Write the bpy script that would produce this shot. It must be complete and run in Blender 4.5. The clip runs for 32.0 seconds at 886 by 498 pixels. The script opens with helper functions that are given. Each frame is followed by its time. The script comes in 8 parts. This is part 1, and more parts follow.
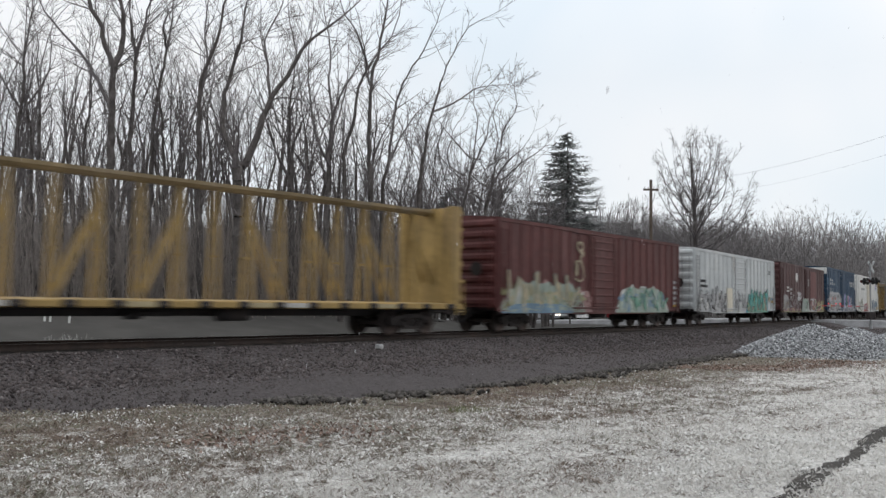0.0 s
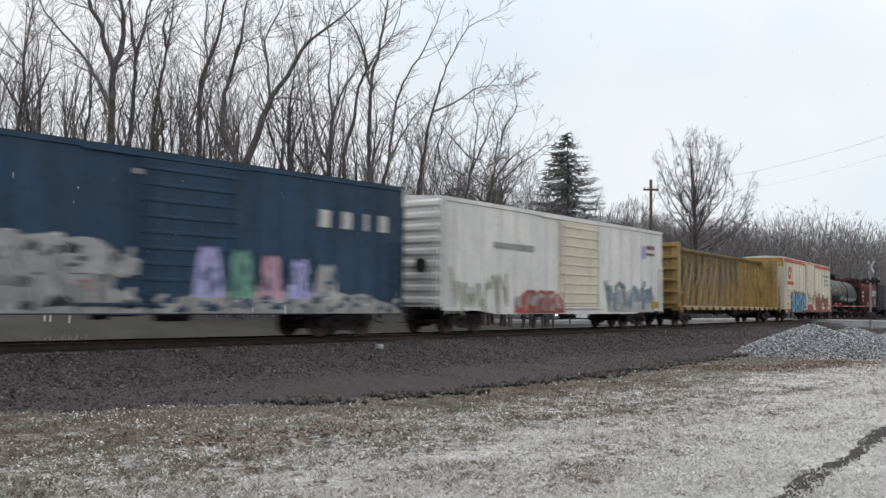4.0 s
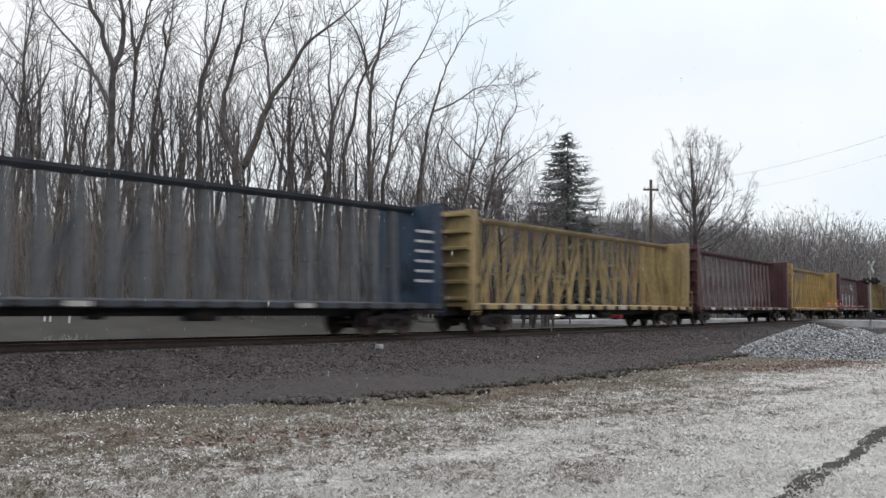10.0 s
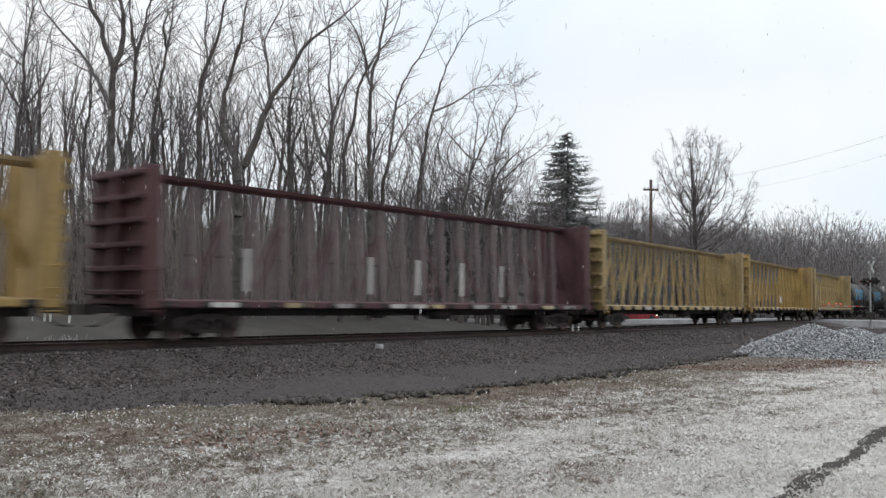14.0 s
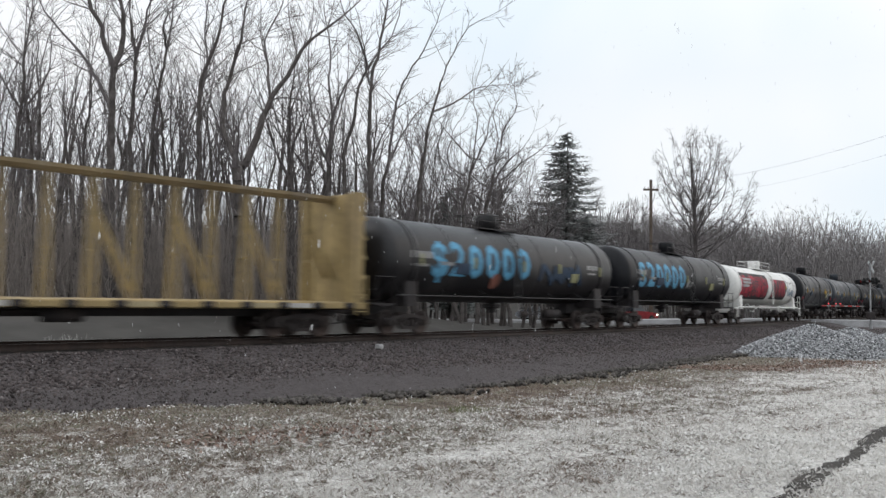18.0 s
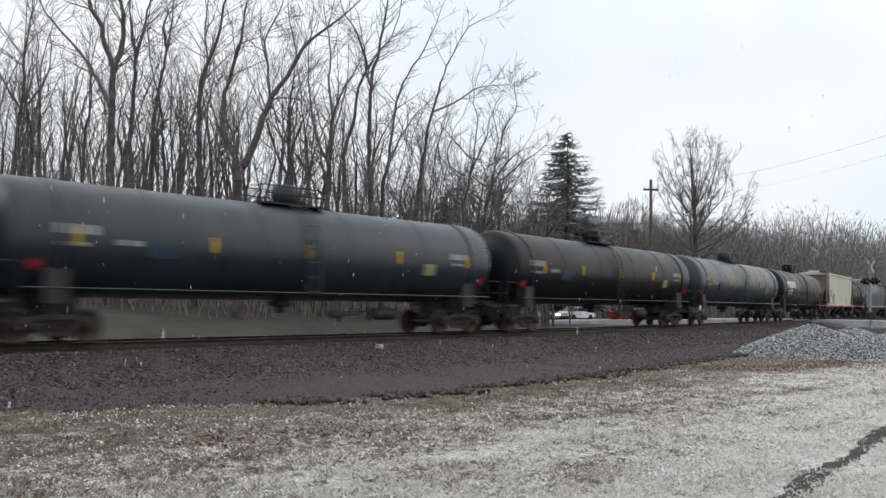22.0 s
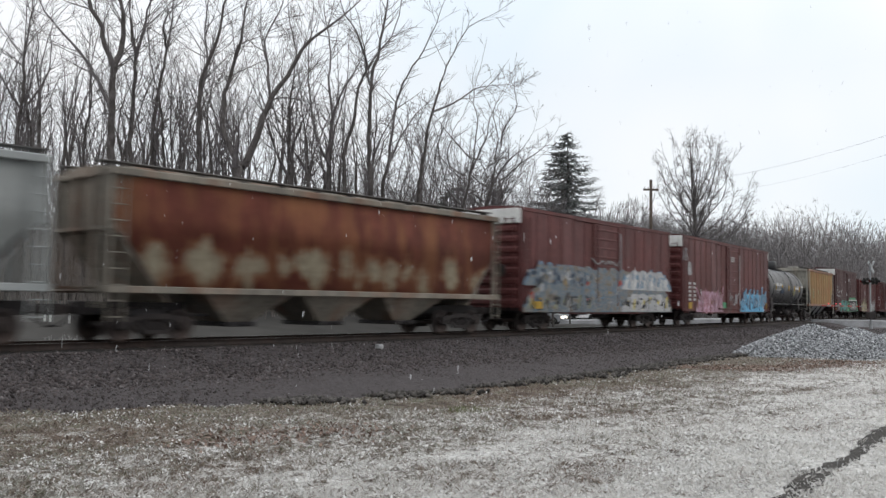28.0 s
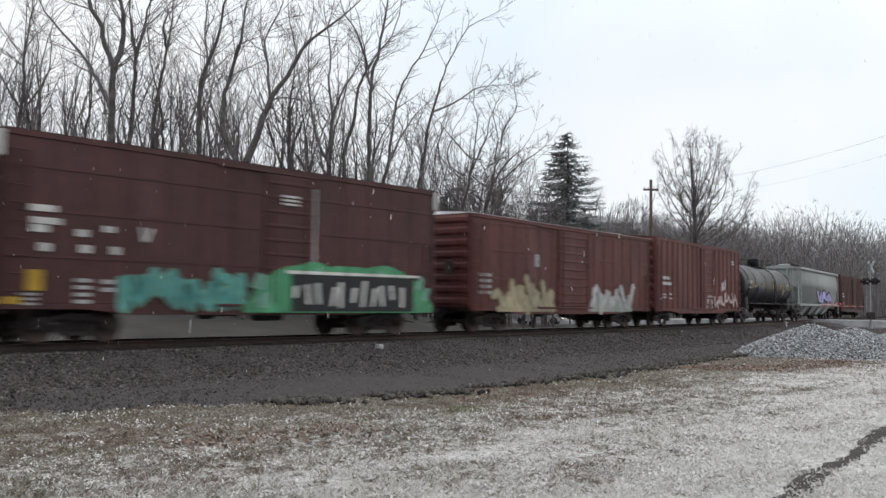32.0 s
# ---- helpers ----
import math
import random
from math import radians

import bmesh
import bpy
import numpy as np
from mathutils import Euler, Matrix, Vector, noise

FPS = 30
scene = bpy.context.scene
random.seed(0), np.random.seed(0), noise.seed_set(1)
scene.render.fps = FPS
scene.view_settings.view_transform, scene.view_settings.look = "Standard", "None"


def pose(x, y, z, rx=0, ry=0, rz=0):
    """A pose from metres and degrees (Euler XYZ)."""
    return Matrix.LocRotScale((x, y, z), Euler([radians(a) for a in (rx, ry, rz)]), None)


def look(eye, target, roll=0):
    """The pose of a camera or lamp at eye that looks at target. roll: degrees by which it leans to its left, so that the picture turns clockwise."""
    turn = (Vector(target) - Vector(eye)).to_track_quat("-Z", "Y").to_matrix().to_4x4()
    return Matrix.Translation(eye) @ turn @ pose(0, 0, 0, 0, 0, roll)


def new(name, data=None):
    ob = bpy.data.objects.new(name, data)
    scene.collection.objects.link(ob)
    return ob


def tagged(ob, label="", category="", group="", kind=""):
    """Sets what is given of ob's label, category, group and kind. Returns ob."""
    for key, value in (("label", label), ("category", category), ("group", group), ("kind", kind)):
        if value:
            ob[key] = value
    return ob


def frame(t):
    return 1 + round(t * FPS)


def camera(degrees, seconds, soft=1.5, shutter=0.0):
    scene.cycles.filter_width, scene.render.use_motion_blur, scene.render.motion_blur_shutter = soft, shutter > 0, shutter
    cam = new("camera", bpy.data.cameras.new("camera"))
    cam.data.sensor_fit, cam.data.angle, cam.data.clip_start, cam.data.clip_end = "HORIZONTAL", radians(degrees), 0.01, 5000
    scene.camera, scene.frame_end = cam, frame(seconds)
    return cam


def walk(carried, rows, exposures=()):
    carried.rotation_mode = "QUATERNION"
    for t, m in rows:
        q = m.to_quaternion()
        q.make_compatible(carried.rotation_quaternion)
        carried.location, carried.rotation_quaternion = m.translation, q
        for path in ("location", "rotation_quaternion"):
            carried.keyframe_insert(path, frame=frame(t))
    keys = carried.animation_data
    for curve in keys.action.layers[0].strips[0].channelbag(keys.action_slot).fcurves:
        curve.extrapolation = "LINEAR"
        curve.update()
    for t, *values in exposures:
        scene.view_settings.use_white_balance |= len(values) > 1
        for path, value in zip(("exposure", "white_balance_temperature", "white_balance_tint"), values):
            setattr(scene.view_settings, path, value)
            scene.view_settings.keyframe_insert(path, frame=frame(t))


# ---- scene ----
from collections import namedtuple

CLIP = 32.0
EYE_Z, SIDE_Y, SPEED = 1.1443, 21.536, 21.0
BEND, EASE = 0.0052408, -3.005e-5
YAW, PITCH = 0.76973, 0.0612
eye = Vector((0, 0, EYE_Z))
ahead = Vector((math.sin(YAW) * math.cos(PITCH), math.cos(YAW) * math.cos(PITCH), math.sin(PITCH)))

cam = camera(53.71, CLIP, soft=1.4, shutter=0.5)
stand = look(eye, eye + 10 * ahead, 0.771)
walk(cam, [(0.0, stand), (CLIP, stand)], [(0.0, -0.08), (6.0, -0.08), (8.5, 0.0), (CLIP, 0.0)])

# ---------------------------------------------------------------- sky and light
world = bpy.data.worlds.new("overcast_sky")
scene.world = world
world.use_nodes = True
wn, wl = world.node_tree.nodes, world.node_tree.links
bg = wn["Background"]
sky = wn.new("ShaderNodeTexSky")
sky.sky_type, sky.sun_disc = "NISHITA", False
sky.sun_elevation, sky.sun_rotation = radians(32), radians(120)
sky.air_density, sky.dust_density = 1.0, 4.0
dim = wn.new("ShaderNodeMix")
dim.data_type, dim.blend_type = "RGBA", "MULTIPLY"
dim.inputs[0].default_value = 1.0
dim.inputs[7].default_value = (0.1, 0.1, 0.1, 1)
coord = wn.new("ShaderNodeTexCoord")
cloud = wn.new("ShaderNodeTexNoise")
cloud.inputs["Scale"].default_value, cloud.inputs["Detail"].default_value = 2.2, 3.0
tone = wn.new("ShaderNodeValToRGB")
tone.color_ramp.elements[0].position, tone.color_ramp.elements[0].color = 0.36, (0.80, 0.885, 0.96, 1)
tone.color_ramp.elements[1].position, tone.color_ramp.elements[1].color = 0.62, (0.98, 0.985, 1.0, 1)
cover = wn.new("ShaderNodeMix")
cover.data_type = "RGBA"
cover.inputs[0].default_value = 0.88
wl.new(coord.outputs["Generated"], cloud.inputs["Vector"])
wl.new(cloud.outputs["Fac"], tone.inputs["Fac"])
wl.new(sky.outputs["Color"], dim.inputs[6])
wl.new(dim.outputs[2], cover.inputs[6])
wl.new(tone.outputs["Color"], cover.inputs[7])
height = wn.new("ShaderNodeSeparateXYZ")
wl.new(coord.outputs["Generated"], height.inputs["Vector"])
lift = wn.new("ShaderNodeMapRange")
lift.inputs["From Min"].default_value, lift.inputs["From Max"].default_value = 0.25, 1.0
lift.inputs["To Min"].default_value, lift.inputs["To Max"].default_value = 1.0, 1.6
wl.new(height.outputs["Z"], lift.inputs["Value"])
crown_ = wn.new("ShaderNodeMix")
crown_.data_type, crown_.blend_type = "RGBA", "MULTIPLY"
crown_.inputs[0].default_value = 1.0
wl.new(cover.outputs[2], crown_.inputs[6])
wl.new(lift.outputs["Result"], crown_.inputs[7])
wl.new(crown_.outputs[2], bg.inputs["Color"])
bg.inputs["Strength"].default_value = 1.1

sun = new("sun", bpy.data.lights.new("sun", "SUN"))
sun.data.energy, sun.data.angle, sun.data.color = 0.5, radians(25), (1.0, 0.97, 0.93)
sun.matrix_world = look((0, 0, 40), (14, -10, 26))


# ---------------------------------------------------------------- materials
MATS = {}


def ramp(nodes, stops):
    r = nodes.new("ShaderNodeValToRGB")
    while len(r.color_ramp.elements) < len(stops):
        r.color_ramp.elements.new(0.5)
    for e, (p, c) in zip(r.color_ramp.elements, stops):
        e.position, e.color = p, (*c, 1)
    return r


def shade(c, k):
    return tuple(min(1.0, v * k) for v in c)


def fresh(name):
    m = bpy.data.materials.new(name)
    m.use_nodes = True
    return m, m.node_tree.nodes, m.node_tree.links, m.node_tree.nodes["Principled BSDF"]


def mixer(nodes, links, fac, a, b, blend="MIX"):
    x = nodes.new("ShaderNodeMix")
    x.data_type, x.blend_type = "RGBA", blend
    for sock, v in ((x.inputs[0], fac), (x.inputs[6], a), (x.inputs[7], b)):
        if isinstance(v, (int, float)):
            sock.default_value = v
        elif isinstance(v, tuple):
            sock.default_value = (*v, 1)
        else:
            links.new(v, sock)
    return x.outputs[2]


def noisy(nodes, links, scale, detail=4.0, stretch=(1, 1, 1), rough=0.55):
    c = nodes.new("ShaderNodeTexCoord")
    m = nodes.new("ShaderNodeMapping")
    m.inputs["Scale"].default_value = stretch
    t = nodes.new("ShaderNodeTexNoise")
    t.inputs["Scale"].default_value, t.inputs["Detail"].default_value, t.inputs["Roughness"].default_value = scale, detail, rough
    links.new(c.outputs["Object"], m.inputs["Vector"])
    links.new(m.outputs["Vector"], t.inputs["Vector"])
    return t.outputs["Fac"]


def bump(nodes, links, bsdf, height, strength, dist=0.01):
    b = nodes.new("ShaderNodeBump")
    b.inputs["Strength"].default_value, b.inputs["Distance"].default_value = strength, dist
    links.new(height, b.inputs["Height"])
    links.new(b.outputs["Normal"], bsdf.inputs["Normal"])


def paint(name, base, wear=(0.10, 0.045, 0.03), amount=0.45, rough=0.6, streak=0.22, metal=0.0, gloss=0.3, low=None, vary=1.0):
    """Weathered coat on steel: broad patches, upright streaks and fine grain."""
    if name in MATS:
        return MATS[name]
    m, n, l, b = fresh(name)
    broad = noisy(n, l, 0.9, 5, (1, 1, streak))
    if low:
        at, split, rise, sum_ = n.new("ShaderNodeTexCoord"), n.new("ShaderNodeSeparateXYZ"), n.new("ShaderNodeMapRange"), n.new("ShaderNodeMath")
        l.new(at.outputs["Object"], split.inputs["Vector"])
        rise.inputs["From Min"].default_value, rise.inputs["From Max"].default_value = low[0], low[1]
        rise.inputs["To Min"].default_value, rise.inputs["To Max"].default_value = 0.2, -0.12
        l.new(split.outputs["Z"], rise.inputs["Value"])
        l.new(broad, sum_.inputs[0])
        l.new(rise.outputs["Result"], sum_.inputs[1])
        broad = sum_.outputs[0]
    fine = noisy(n, l, 14.0, 4, (1, 1, 0.35))
    grain = noisy(n, l, 70.0, 2)
    def off(v):
        return 1 + (v - 1) * vary
    tone = ramp(n, [(0.3, shade(base, off(0.72))), (0.5, base), (0.72, shade(base, off(1.22)))])
    l.new(fine, tone.inputs["Fac"])
    fade = ramp(n, [(0.34, (off(0.74), off(0.74), off(0.75))), (0.5, (1.0, 1.0, 1.0)), (0.64, (off(1.3), off(1.27), off(1.25)))])
    l.new(noisy(n, l, 0.45, 6, (1, 1, 0.6), 0.62), fade.inputs["Fac"])
    run = ramp(n, [(0.4, (off(0.8),) * 3), (0.55, (1.0, 1.0, 1.0)), (0.7, (off(1.16), off(1.15), off(1.14)))])
    l.new(noisy(n, l, 4.5, 5, (1, 1, 0.08), 0.6), run.inputs["Fac"])
    aged = mixer(n, l, 1.0, mixer(n, l, 1.0, tone.outputs["Color"], fade.outputs["Color"], "MULTIPLY"), run.outputs["Color"], "MULTIPLY")
    mask = ramp(n, [(max(0.0, 0.72 - amount * 0.42), (0, 0, 0)), (0.86 - amount * 0.2, (1, 1, 1))])
    l.new(broad, mask.inputs["Fac"])
    grime = ramp(n, [(0.35, wear), (0.7, shade(wear, 1.6))])
    l.new(fine, grime.inputs["Fac"])
    l.new(mixer(n, l, mask.outputs["Color"], aged, grime.outputs["Color"]), b.inputs["Base Color"])
    rr = ramp(n, [(0.3, (rough * 0.8,) * 3), (0.7, (min(1, rough * 1.25),) * 3)])
    l.new(broad, rr.inputs["Fac"])
    l.new(rr.outputs["Color"], b.inputs["Roughness"])
    b.inputs["Metallic"].default_value = metal
    b.inputs["Specular IOR Level"].default_value = gloss
    bump(n, l, b, grain, 0.18, 0.004)
    MATS[name] = m
    return m


def mottled(name, colours, scale, rough=0.9, scale2=None, island=False, bumpy=0.4, dist=0.01):
    """Natural surface: colours by noise, or piece by piece with island."""
    if name in MATS:
        return MATS[name]
    m, n, l, b = fresh(name)
    r = ramp(n, [(i / (len(colours) - 1), c) for i, c in enumerate(colours)])
    if island:
        g = n.new("ShaderNodeNewGeometry")
        l.new(g.outputs["Random Per Island"], r.inputs["Fac"])
    else:
        wide = n.new("ShaderNodeMapRange")
        wide.inputs["From Min"].default_value, wide.inputs["From Max"].default_value = 0.28, 0.72
        l.new(noisy(n, l, scale, 6), wide.inputs["Value"])
        l.new(wide.outputs["Result"], r.inputs["Fac"])
    fine = noisy(n, l, scale2 or scale * 6, 4)
    tint = ramp(n, [(0.3, (0.72,) * 3), (0.7, (1.22,) * 3)])
    l.new(fine, tint.inputs["Fac"])
    l.new(mixer(n, l, 1.0, r.outputs["Color"], tint.outputs["Color"], "MULTIPLY"), b.inputs["Base Color"])
    b.inputs["Roughness"].default_value = rough
    b.inputs["Specular IOR Level"].default_value = 0.25
    bump(n, l, b, fine, bumpy, dist)
    MATS[name] = m
    return m


def glow(name, colour, strength):
    if name in MATS:
        return MATS[name]
    m, n, l, b = fresh(name)
    b.inputs["Base Color"].default_value = (*colour, 1)
    b.inputs["Emission Color"].default_value = (*colour, 1)
    b.inputs["Emission Strength"].default_value = strength
    b.inputs["Roughness"].default_value = 0.3
    MATS[name] = m
    return m


def glassy(name, colour=(0.02, 0.025, 0.03)):
    if name in MATS:
        return MATS[name]
    m, n, l, b = fresh(name)
    b.inputs["Base Color"].default_value = (*colour, 1)
    b.inputs["Roughness"].default_value = 0.06
    b.inputs["IOR"].default_value = 1.5
    MATS[name] = m
    return m


GRIT = paint("truck_steel", (0.034, 0.028, 0.027), (0.06, 0.043, 0.037), 0.5, 0.75)
UNDER = paint("underframe_black", (0.028, 0.025, 0.026), (0.052, 0.04, 0.035), 0.4, 0.7)
WHEEL = paint("wheel_steel", (0.042, 0.032, 0.03), (0.07, 0.048, 0.04), 0.5, 0.6, 0.8)
GALV = paint("galvanized_grating", (0.13, 0.125, 0.12), (0.08, 0.06, 0.05), 0.4, 0.6, 0.5)
BRIGHT = paint("rubbed_steel", (0.35, 0.34, 0.33), (0.2, 0.17, 0.15), 0.3, 0.35, 0.6, 0.8)


# ---------------------------------------------------------------- mesh tools
class Form:
    """Collects pieces of one mesh."""

    def __init__(self):
        self.v, self.f, self.soft = [], [], False

    def add(self, verts, faces):
        k = len(self.v)
        self.v += [tuple(p) for p in verts]
        self.f += [tuple(i + k for i in f) for f in faces]
        return self

    def box(self, x0, x1, y0, y1, z0, z1, c=0.0):
        """A block with its edges chamfered by c."""
        if c <= 0:
            v = [(x, y, z) for x in (x0, x1) for y in (y0, y1) for z in (z0, z1)]
            return self.add(v, [(0, 1, 3, 2), (4, 6, 7, 5), (0, 4, 5, 1), (2, 3, 7, 6), (0, 2, 6, 4), (1, 5, 7, 3)])
        c = min(c, 0.45 * abs(x1 - x0), 0.45 * abs(y1 - y0), 0.45 * abs(z1 - z0))
        v, ids = [], {}
        for i, x in enumerate((x0, x1)):
            for j, y in enumerate((y0, y1)):
                for k, z in enumerate((z0, z1)):
                    dx, dy, dz = (c, -c)[i], (c, -c)[j], (c, -c)[k]
                    ids[i, j, k] = (len(v), len(v) + 1, len(v) + 2)
                    v += [(x, y + dy, z + dz), (x + dx, y, z + dz), (x + dx, y + dy, z)]
        f = []
        for a in range(3):
            for s in (0, 1):
                def at(p, q):
                    key = [p, q]
                    key.insert(a, s)
                    return ids[tuple(key)][a]
                quad = [at(0, 0), at(1, 0), at(1, 1), at(0, 1)]
                f.append(tuple(quad if (s == 1) != (a == 1) else quad[::-1]))
        for a in range(3):
            o = [q for q in range(3) if q != a]
            for p in (0, 1):
                for q in (0, 1):
                    lo, hi = [0, 0, 0], [0, 0, 0]
                    lo[o[0]] = hi[o[0]] = p
                    lo[o[1]] = hi[o[1]] = q
                    lo[a], hi[a] = 0, 1
                    A, B = ids[tuple(lo)], ids[tuple(hi)]
                    f.append((A[o[0]], B[o[0]], B[o[1]], A[o[1]]))
        f += [tuple(t) for t in ids.values()]
        return self.add(v, f)

    def slab(self, outline, axis, a, b):
        """A flat outline carried along an axis from a to b. Outline in the other two axes, in order."""
        def put(p, q, w):
            r = [p, q]
            r.insert(axis, w)
            return r
        n = len(outline)
        v = [put(p, q, a) for p, q in outline] + [put(p, q, b) for p, q in outline]
        f = [tuple(range(n)), tuple(range(2 * n - 1, n - 1, -1))]
        f += [(i, i + n, (i + 1) % n + n, (i + 1) % n) for i in range(n)]
        return self.add(v, f)

    def tube(self, p, q, r, n=6, r2=None):
        p, q = Vector(p), Vector(q)
        d = (q - p).normalized()
        u = d.cross(Vector((0, 0, 1)) if abs(d.z) < 0.9 else Vector((1, 0, 0))).normalized()
        w = d.cross(u)
        r2 = r if r2 is None else r2
        v = []
        for c, rr in ((p, r), (q, r2)):
            v += [c + (u * math.cos(2 * math.pi * i / n) + w * math.sin(2 * math.pi * i / n)) * rr for i in range(n)]
        f = [(i, (i + 1) % n, (i + 1) % n + n, i + n) for i in range(n)]
        return self.add(v, f + [tuple(range(n - 1, -1, -1)), tuple(range(n, 2 * n))])

    def lathe(self, profile, axis=0, n=24, centre=(0, 0, 0)):
        """(along, radius) pairs turned round an axis."""
        v = []
        for a, r in profile:
            for i in range(n):
                t = 2 * math.pi * i / n
                p = [r * math.cos(t), r * math.sin(t)]
                p.insert(axis, a)
                v.append([p[j] + centre[j] for j in range(3)])
        m = len(profile)
        f = [(j * n + i, j * n + (i + 1) % n, (j + 1) * n + (i + 1) % n, (j + 1) * n + i) for j in range(m - 1) for i in range(n)]
        f += [tuple(range(n - 1, -1, -1)), tuple(range((m - 1) * n, m * n))]
        return self.add(v, f)

    def mesh(self, name, mat):
        me = bpy.data.meshes.new(name)
        me.from_pydata(self.v, [], self.f)
        if mat:
            me.materials.append(mat)
        bm = bmesh.new()
        bm.from_mesh(me)
        bmesh.ops.recalc_face_normals(bm, faces=bm.faces)
        bm.to_mesh(me)
        bm.free()
        if self.soft:
            me.polygons.foreach_set("use_smooth", [len(p.vertices) == 4 for p in me.polygons])
        me.update()
        return me


def part(name, form, mat, parent=None, label="", at=None):
    """One mesh object under a thing or a part. form: a Form or a shared mesh."""
    me = form if isinstance(form, bpy.types.Mesh) else form.mesh(name, mat)
    ob = new(name, me)
    ob.parent = parent
    if at is not None:
        ob.matrix_basis = at
    if label:
        ob["label"] = label
    return ob


def soup(name, verts, faces, mat, smooth=False):
    """A large mesh from arrays."""
    me = bpy.data.meshes.new(name)
    verts, faces = np.asarray(verts, np.float32), np.asarray(faces, np.int32)
    me.vertices.add(len(verts))
    me.vertices.foreach_set("co", verts.ravel())
    k = faces.shape[1]
    me.loops.add(faces.size)
    me.loops.foreach_set("vertex_index", faces.ravel())
    me.polygons.add(len(faces))
    me.polygons.foreach_set("loop_start", np.arange(0, faces.size, k, dtype=np.int32))
    if smooth:
        me.polygons.foreach_set("use_smooth", np.ones(len(faces), bool))
    me.materials.append(mat)
    me.update(calc_edges=True)
    me.validate()
    return me


# ---------------------------------------------------------------- the line
def heading(s):
    s = max(-25.0, min(87.2, s))
    return BEND * s + EASE * s * abs(s)


_S = np.arange(-900.0, 1000.1, 0.5)
_T = np.array([heading(s) for s in _S])
_MX = np.concatenate([[0], np.cumsum(np.cos((_T[1:] + _T[:-1]) / 2) * 0.5)])
_MY = np.concatenate([[0], np.cumsum(np.sin((_T[1:] + _T[:-1]) / 2) * 0.5)])
_Z = int(np.argmin(abs(_S)))
_MX, _MY = _MX - _MX[_Z], _MY - _MY[_Z] + SIDE_Y
HALF = 1.648


def line(s, q=0.0):
    """A point of the plan: s metres along the line, q metres beyond its middle."""
    x, y, t = np.interp(s, _S, _MX), np.interp(s, _S, _MY), np.interp(s, _S, _T)
    return x - np.sin(t) * (HALF + q), y + np.cos(t) * (HALF + q)


def across(x, y):
    """How far points of the plan lie beyond the line's middle, and how far along."""
    x, y = np.asarray(x, float), np.asarray(y, float)
    sel = slice(_Z - 500, _Z + 900, 4)
    cx, cy, ct, cs = _MX[sel], _MY[sel], _T[sel], _S[sel]
    i = np.argmin((x[..., None] - cx) ** 2 + (y[..., None] - cy) ** 2, axis=-1)
    return -np.sin(ct[i]) * (x - cx[i]) + np.cos(ct[i]) * (y - cy[i]) - HALF, cs[i]


def sweep(profile, stations):
    """A band with a cross-section of (q, z), laid along the line."""
    v = [(*line(s, q), z) for s in stations for q, z in profile]
    n = len(profile)
    f = [(i * n + j, i * n + j + 1, (i + 1) * n + j + 1, (i + 1) * n + j) for i in range(len(stations) - 1) for j in range(n - 1)]
    return v, f


# ---------------------------------------------------------------- railway trucks and couplers
def make_wheel():
    w = Form()
    w.soft = True
    w.lathe([(-0.07, 0.1), (-0.065, 0.16), (-0.02, 0.2), (-0.02, 0.33), (-0.07, 0.36), (-0.07, 0.425), (0.03, 0.432), (0.045, 0.46), (0.07, 0.455), (0.07, 0.36), (0.02, 0.32), (0.02, 0.18), (0.07, 0.12)], 1, 16)
    return w.mesh("wheel", WHEEL)


def make_sideframe():
    s = Form()
    top = [(-1.12, 0.36), (-1.12, 0.58), (-0.95, 0.66), (-0.62, 0.66), (-0.36, 0.74), (0.36, 0.74), (0.62, 0.66), (0.95, 0.66), (1.12, 0.58), (1.12, 0.36), (0.98, 0.36), (0.94, 0.52), (0.66, 0.5), (0.42, 0.6), (-0.42, 0.6), (-0.66, 0.5), (-0.94, 0.52), (-0.98, 0.36)]
    s.slab(top, 1, -0.07, 0.07)
    s.slab([(-0.74, 0.52), (-0.34, 0.2), (0.34, 0.2), (0.74, 0.52), (0.6, 0.52), (0.3, 0.3), (-0.3, 0.3), (-0.6, 0.52)], 1, -0.06, 0.06)
    for x in (-0.33, 0.33):
        s.box(x - 0.05, x + 0.05, -0.065, 0.065, 0.26, 0.64, 0.01)
    for x in (-0.89, 0.89):
        s.tube((x, -0.11, 0.43), (x, 0.07, 0.43), 0.12, 10)
    return s.mesh("sideframe", GRIT)


def make_springs():
    s = Form()
    s.soft = True
    prof = [(0.3, 0.03)]
    for i in range(4):
        prof += [(0.31 + i * 0.06, 0.075), (0.335 + i * 0.06, 0.055)]
    s.lathe(prof + [(0.56, 0.03)], 2, 7)
    return s.mesh("spring", GRIT)


def make_bolster():
    b = Form()
    b.box(-0.2, 0.2, -0.96, 0.96, 0.5, 0.72, 0.03)
    b.tube((0, 0, 0.7), (0, 0, 0.82), 0.2, 12)
    for y in (-0.62, 0.62):
        b.box(-0.12, 0.12, y - 0.08, y + 0.08, 0.7, 0.8, 0.01)
    b.box(-0.62, -0.56, -0.7, 0.7, 0.36, 0.46, 0.01)
    b.box(0.56, 0.62, -0.7, 0.7, 0.36, 0.46, 0.01)
    return b.mesh("truck", GRIT)


def make_axle():
    a = Form()
    a.soft = True
    a.lathe([(-1.05, 0.06), (-0.9, 0.08), (-0.7, 0.085), (0.7, 0.085), (0.9, 0.08), (1.05, 0.06)], 1, 10)
    return a.mesh("axle", WHEEL)


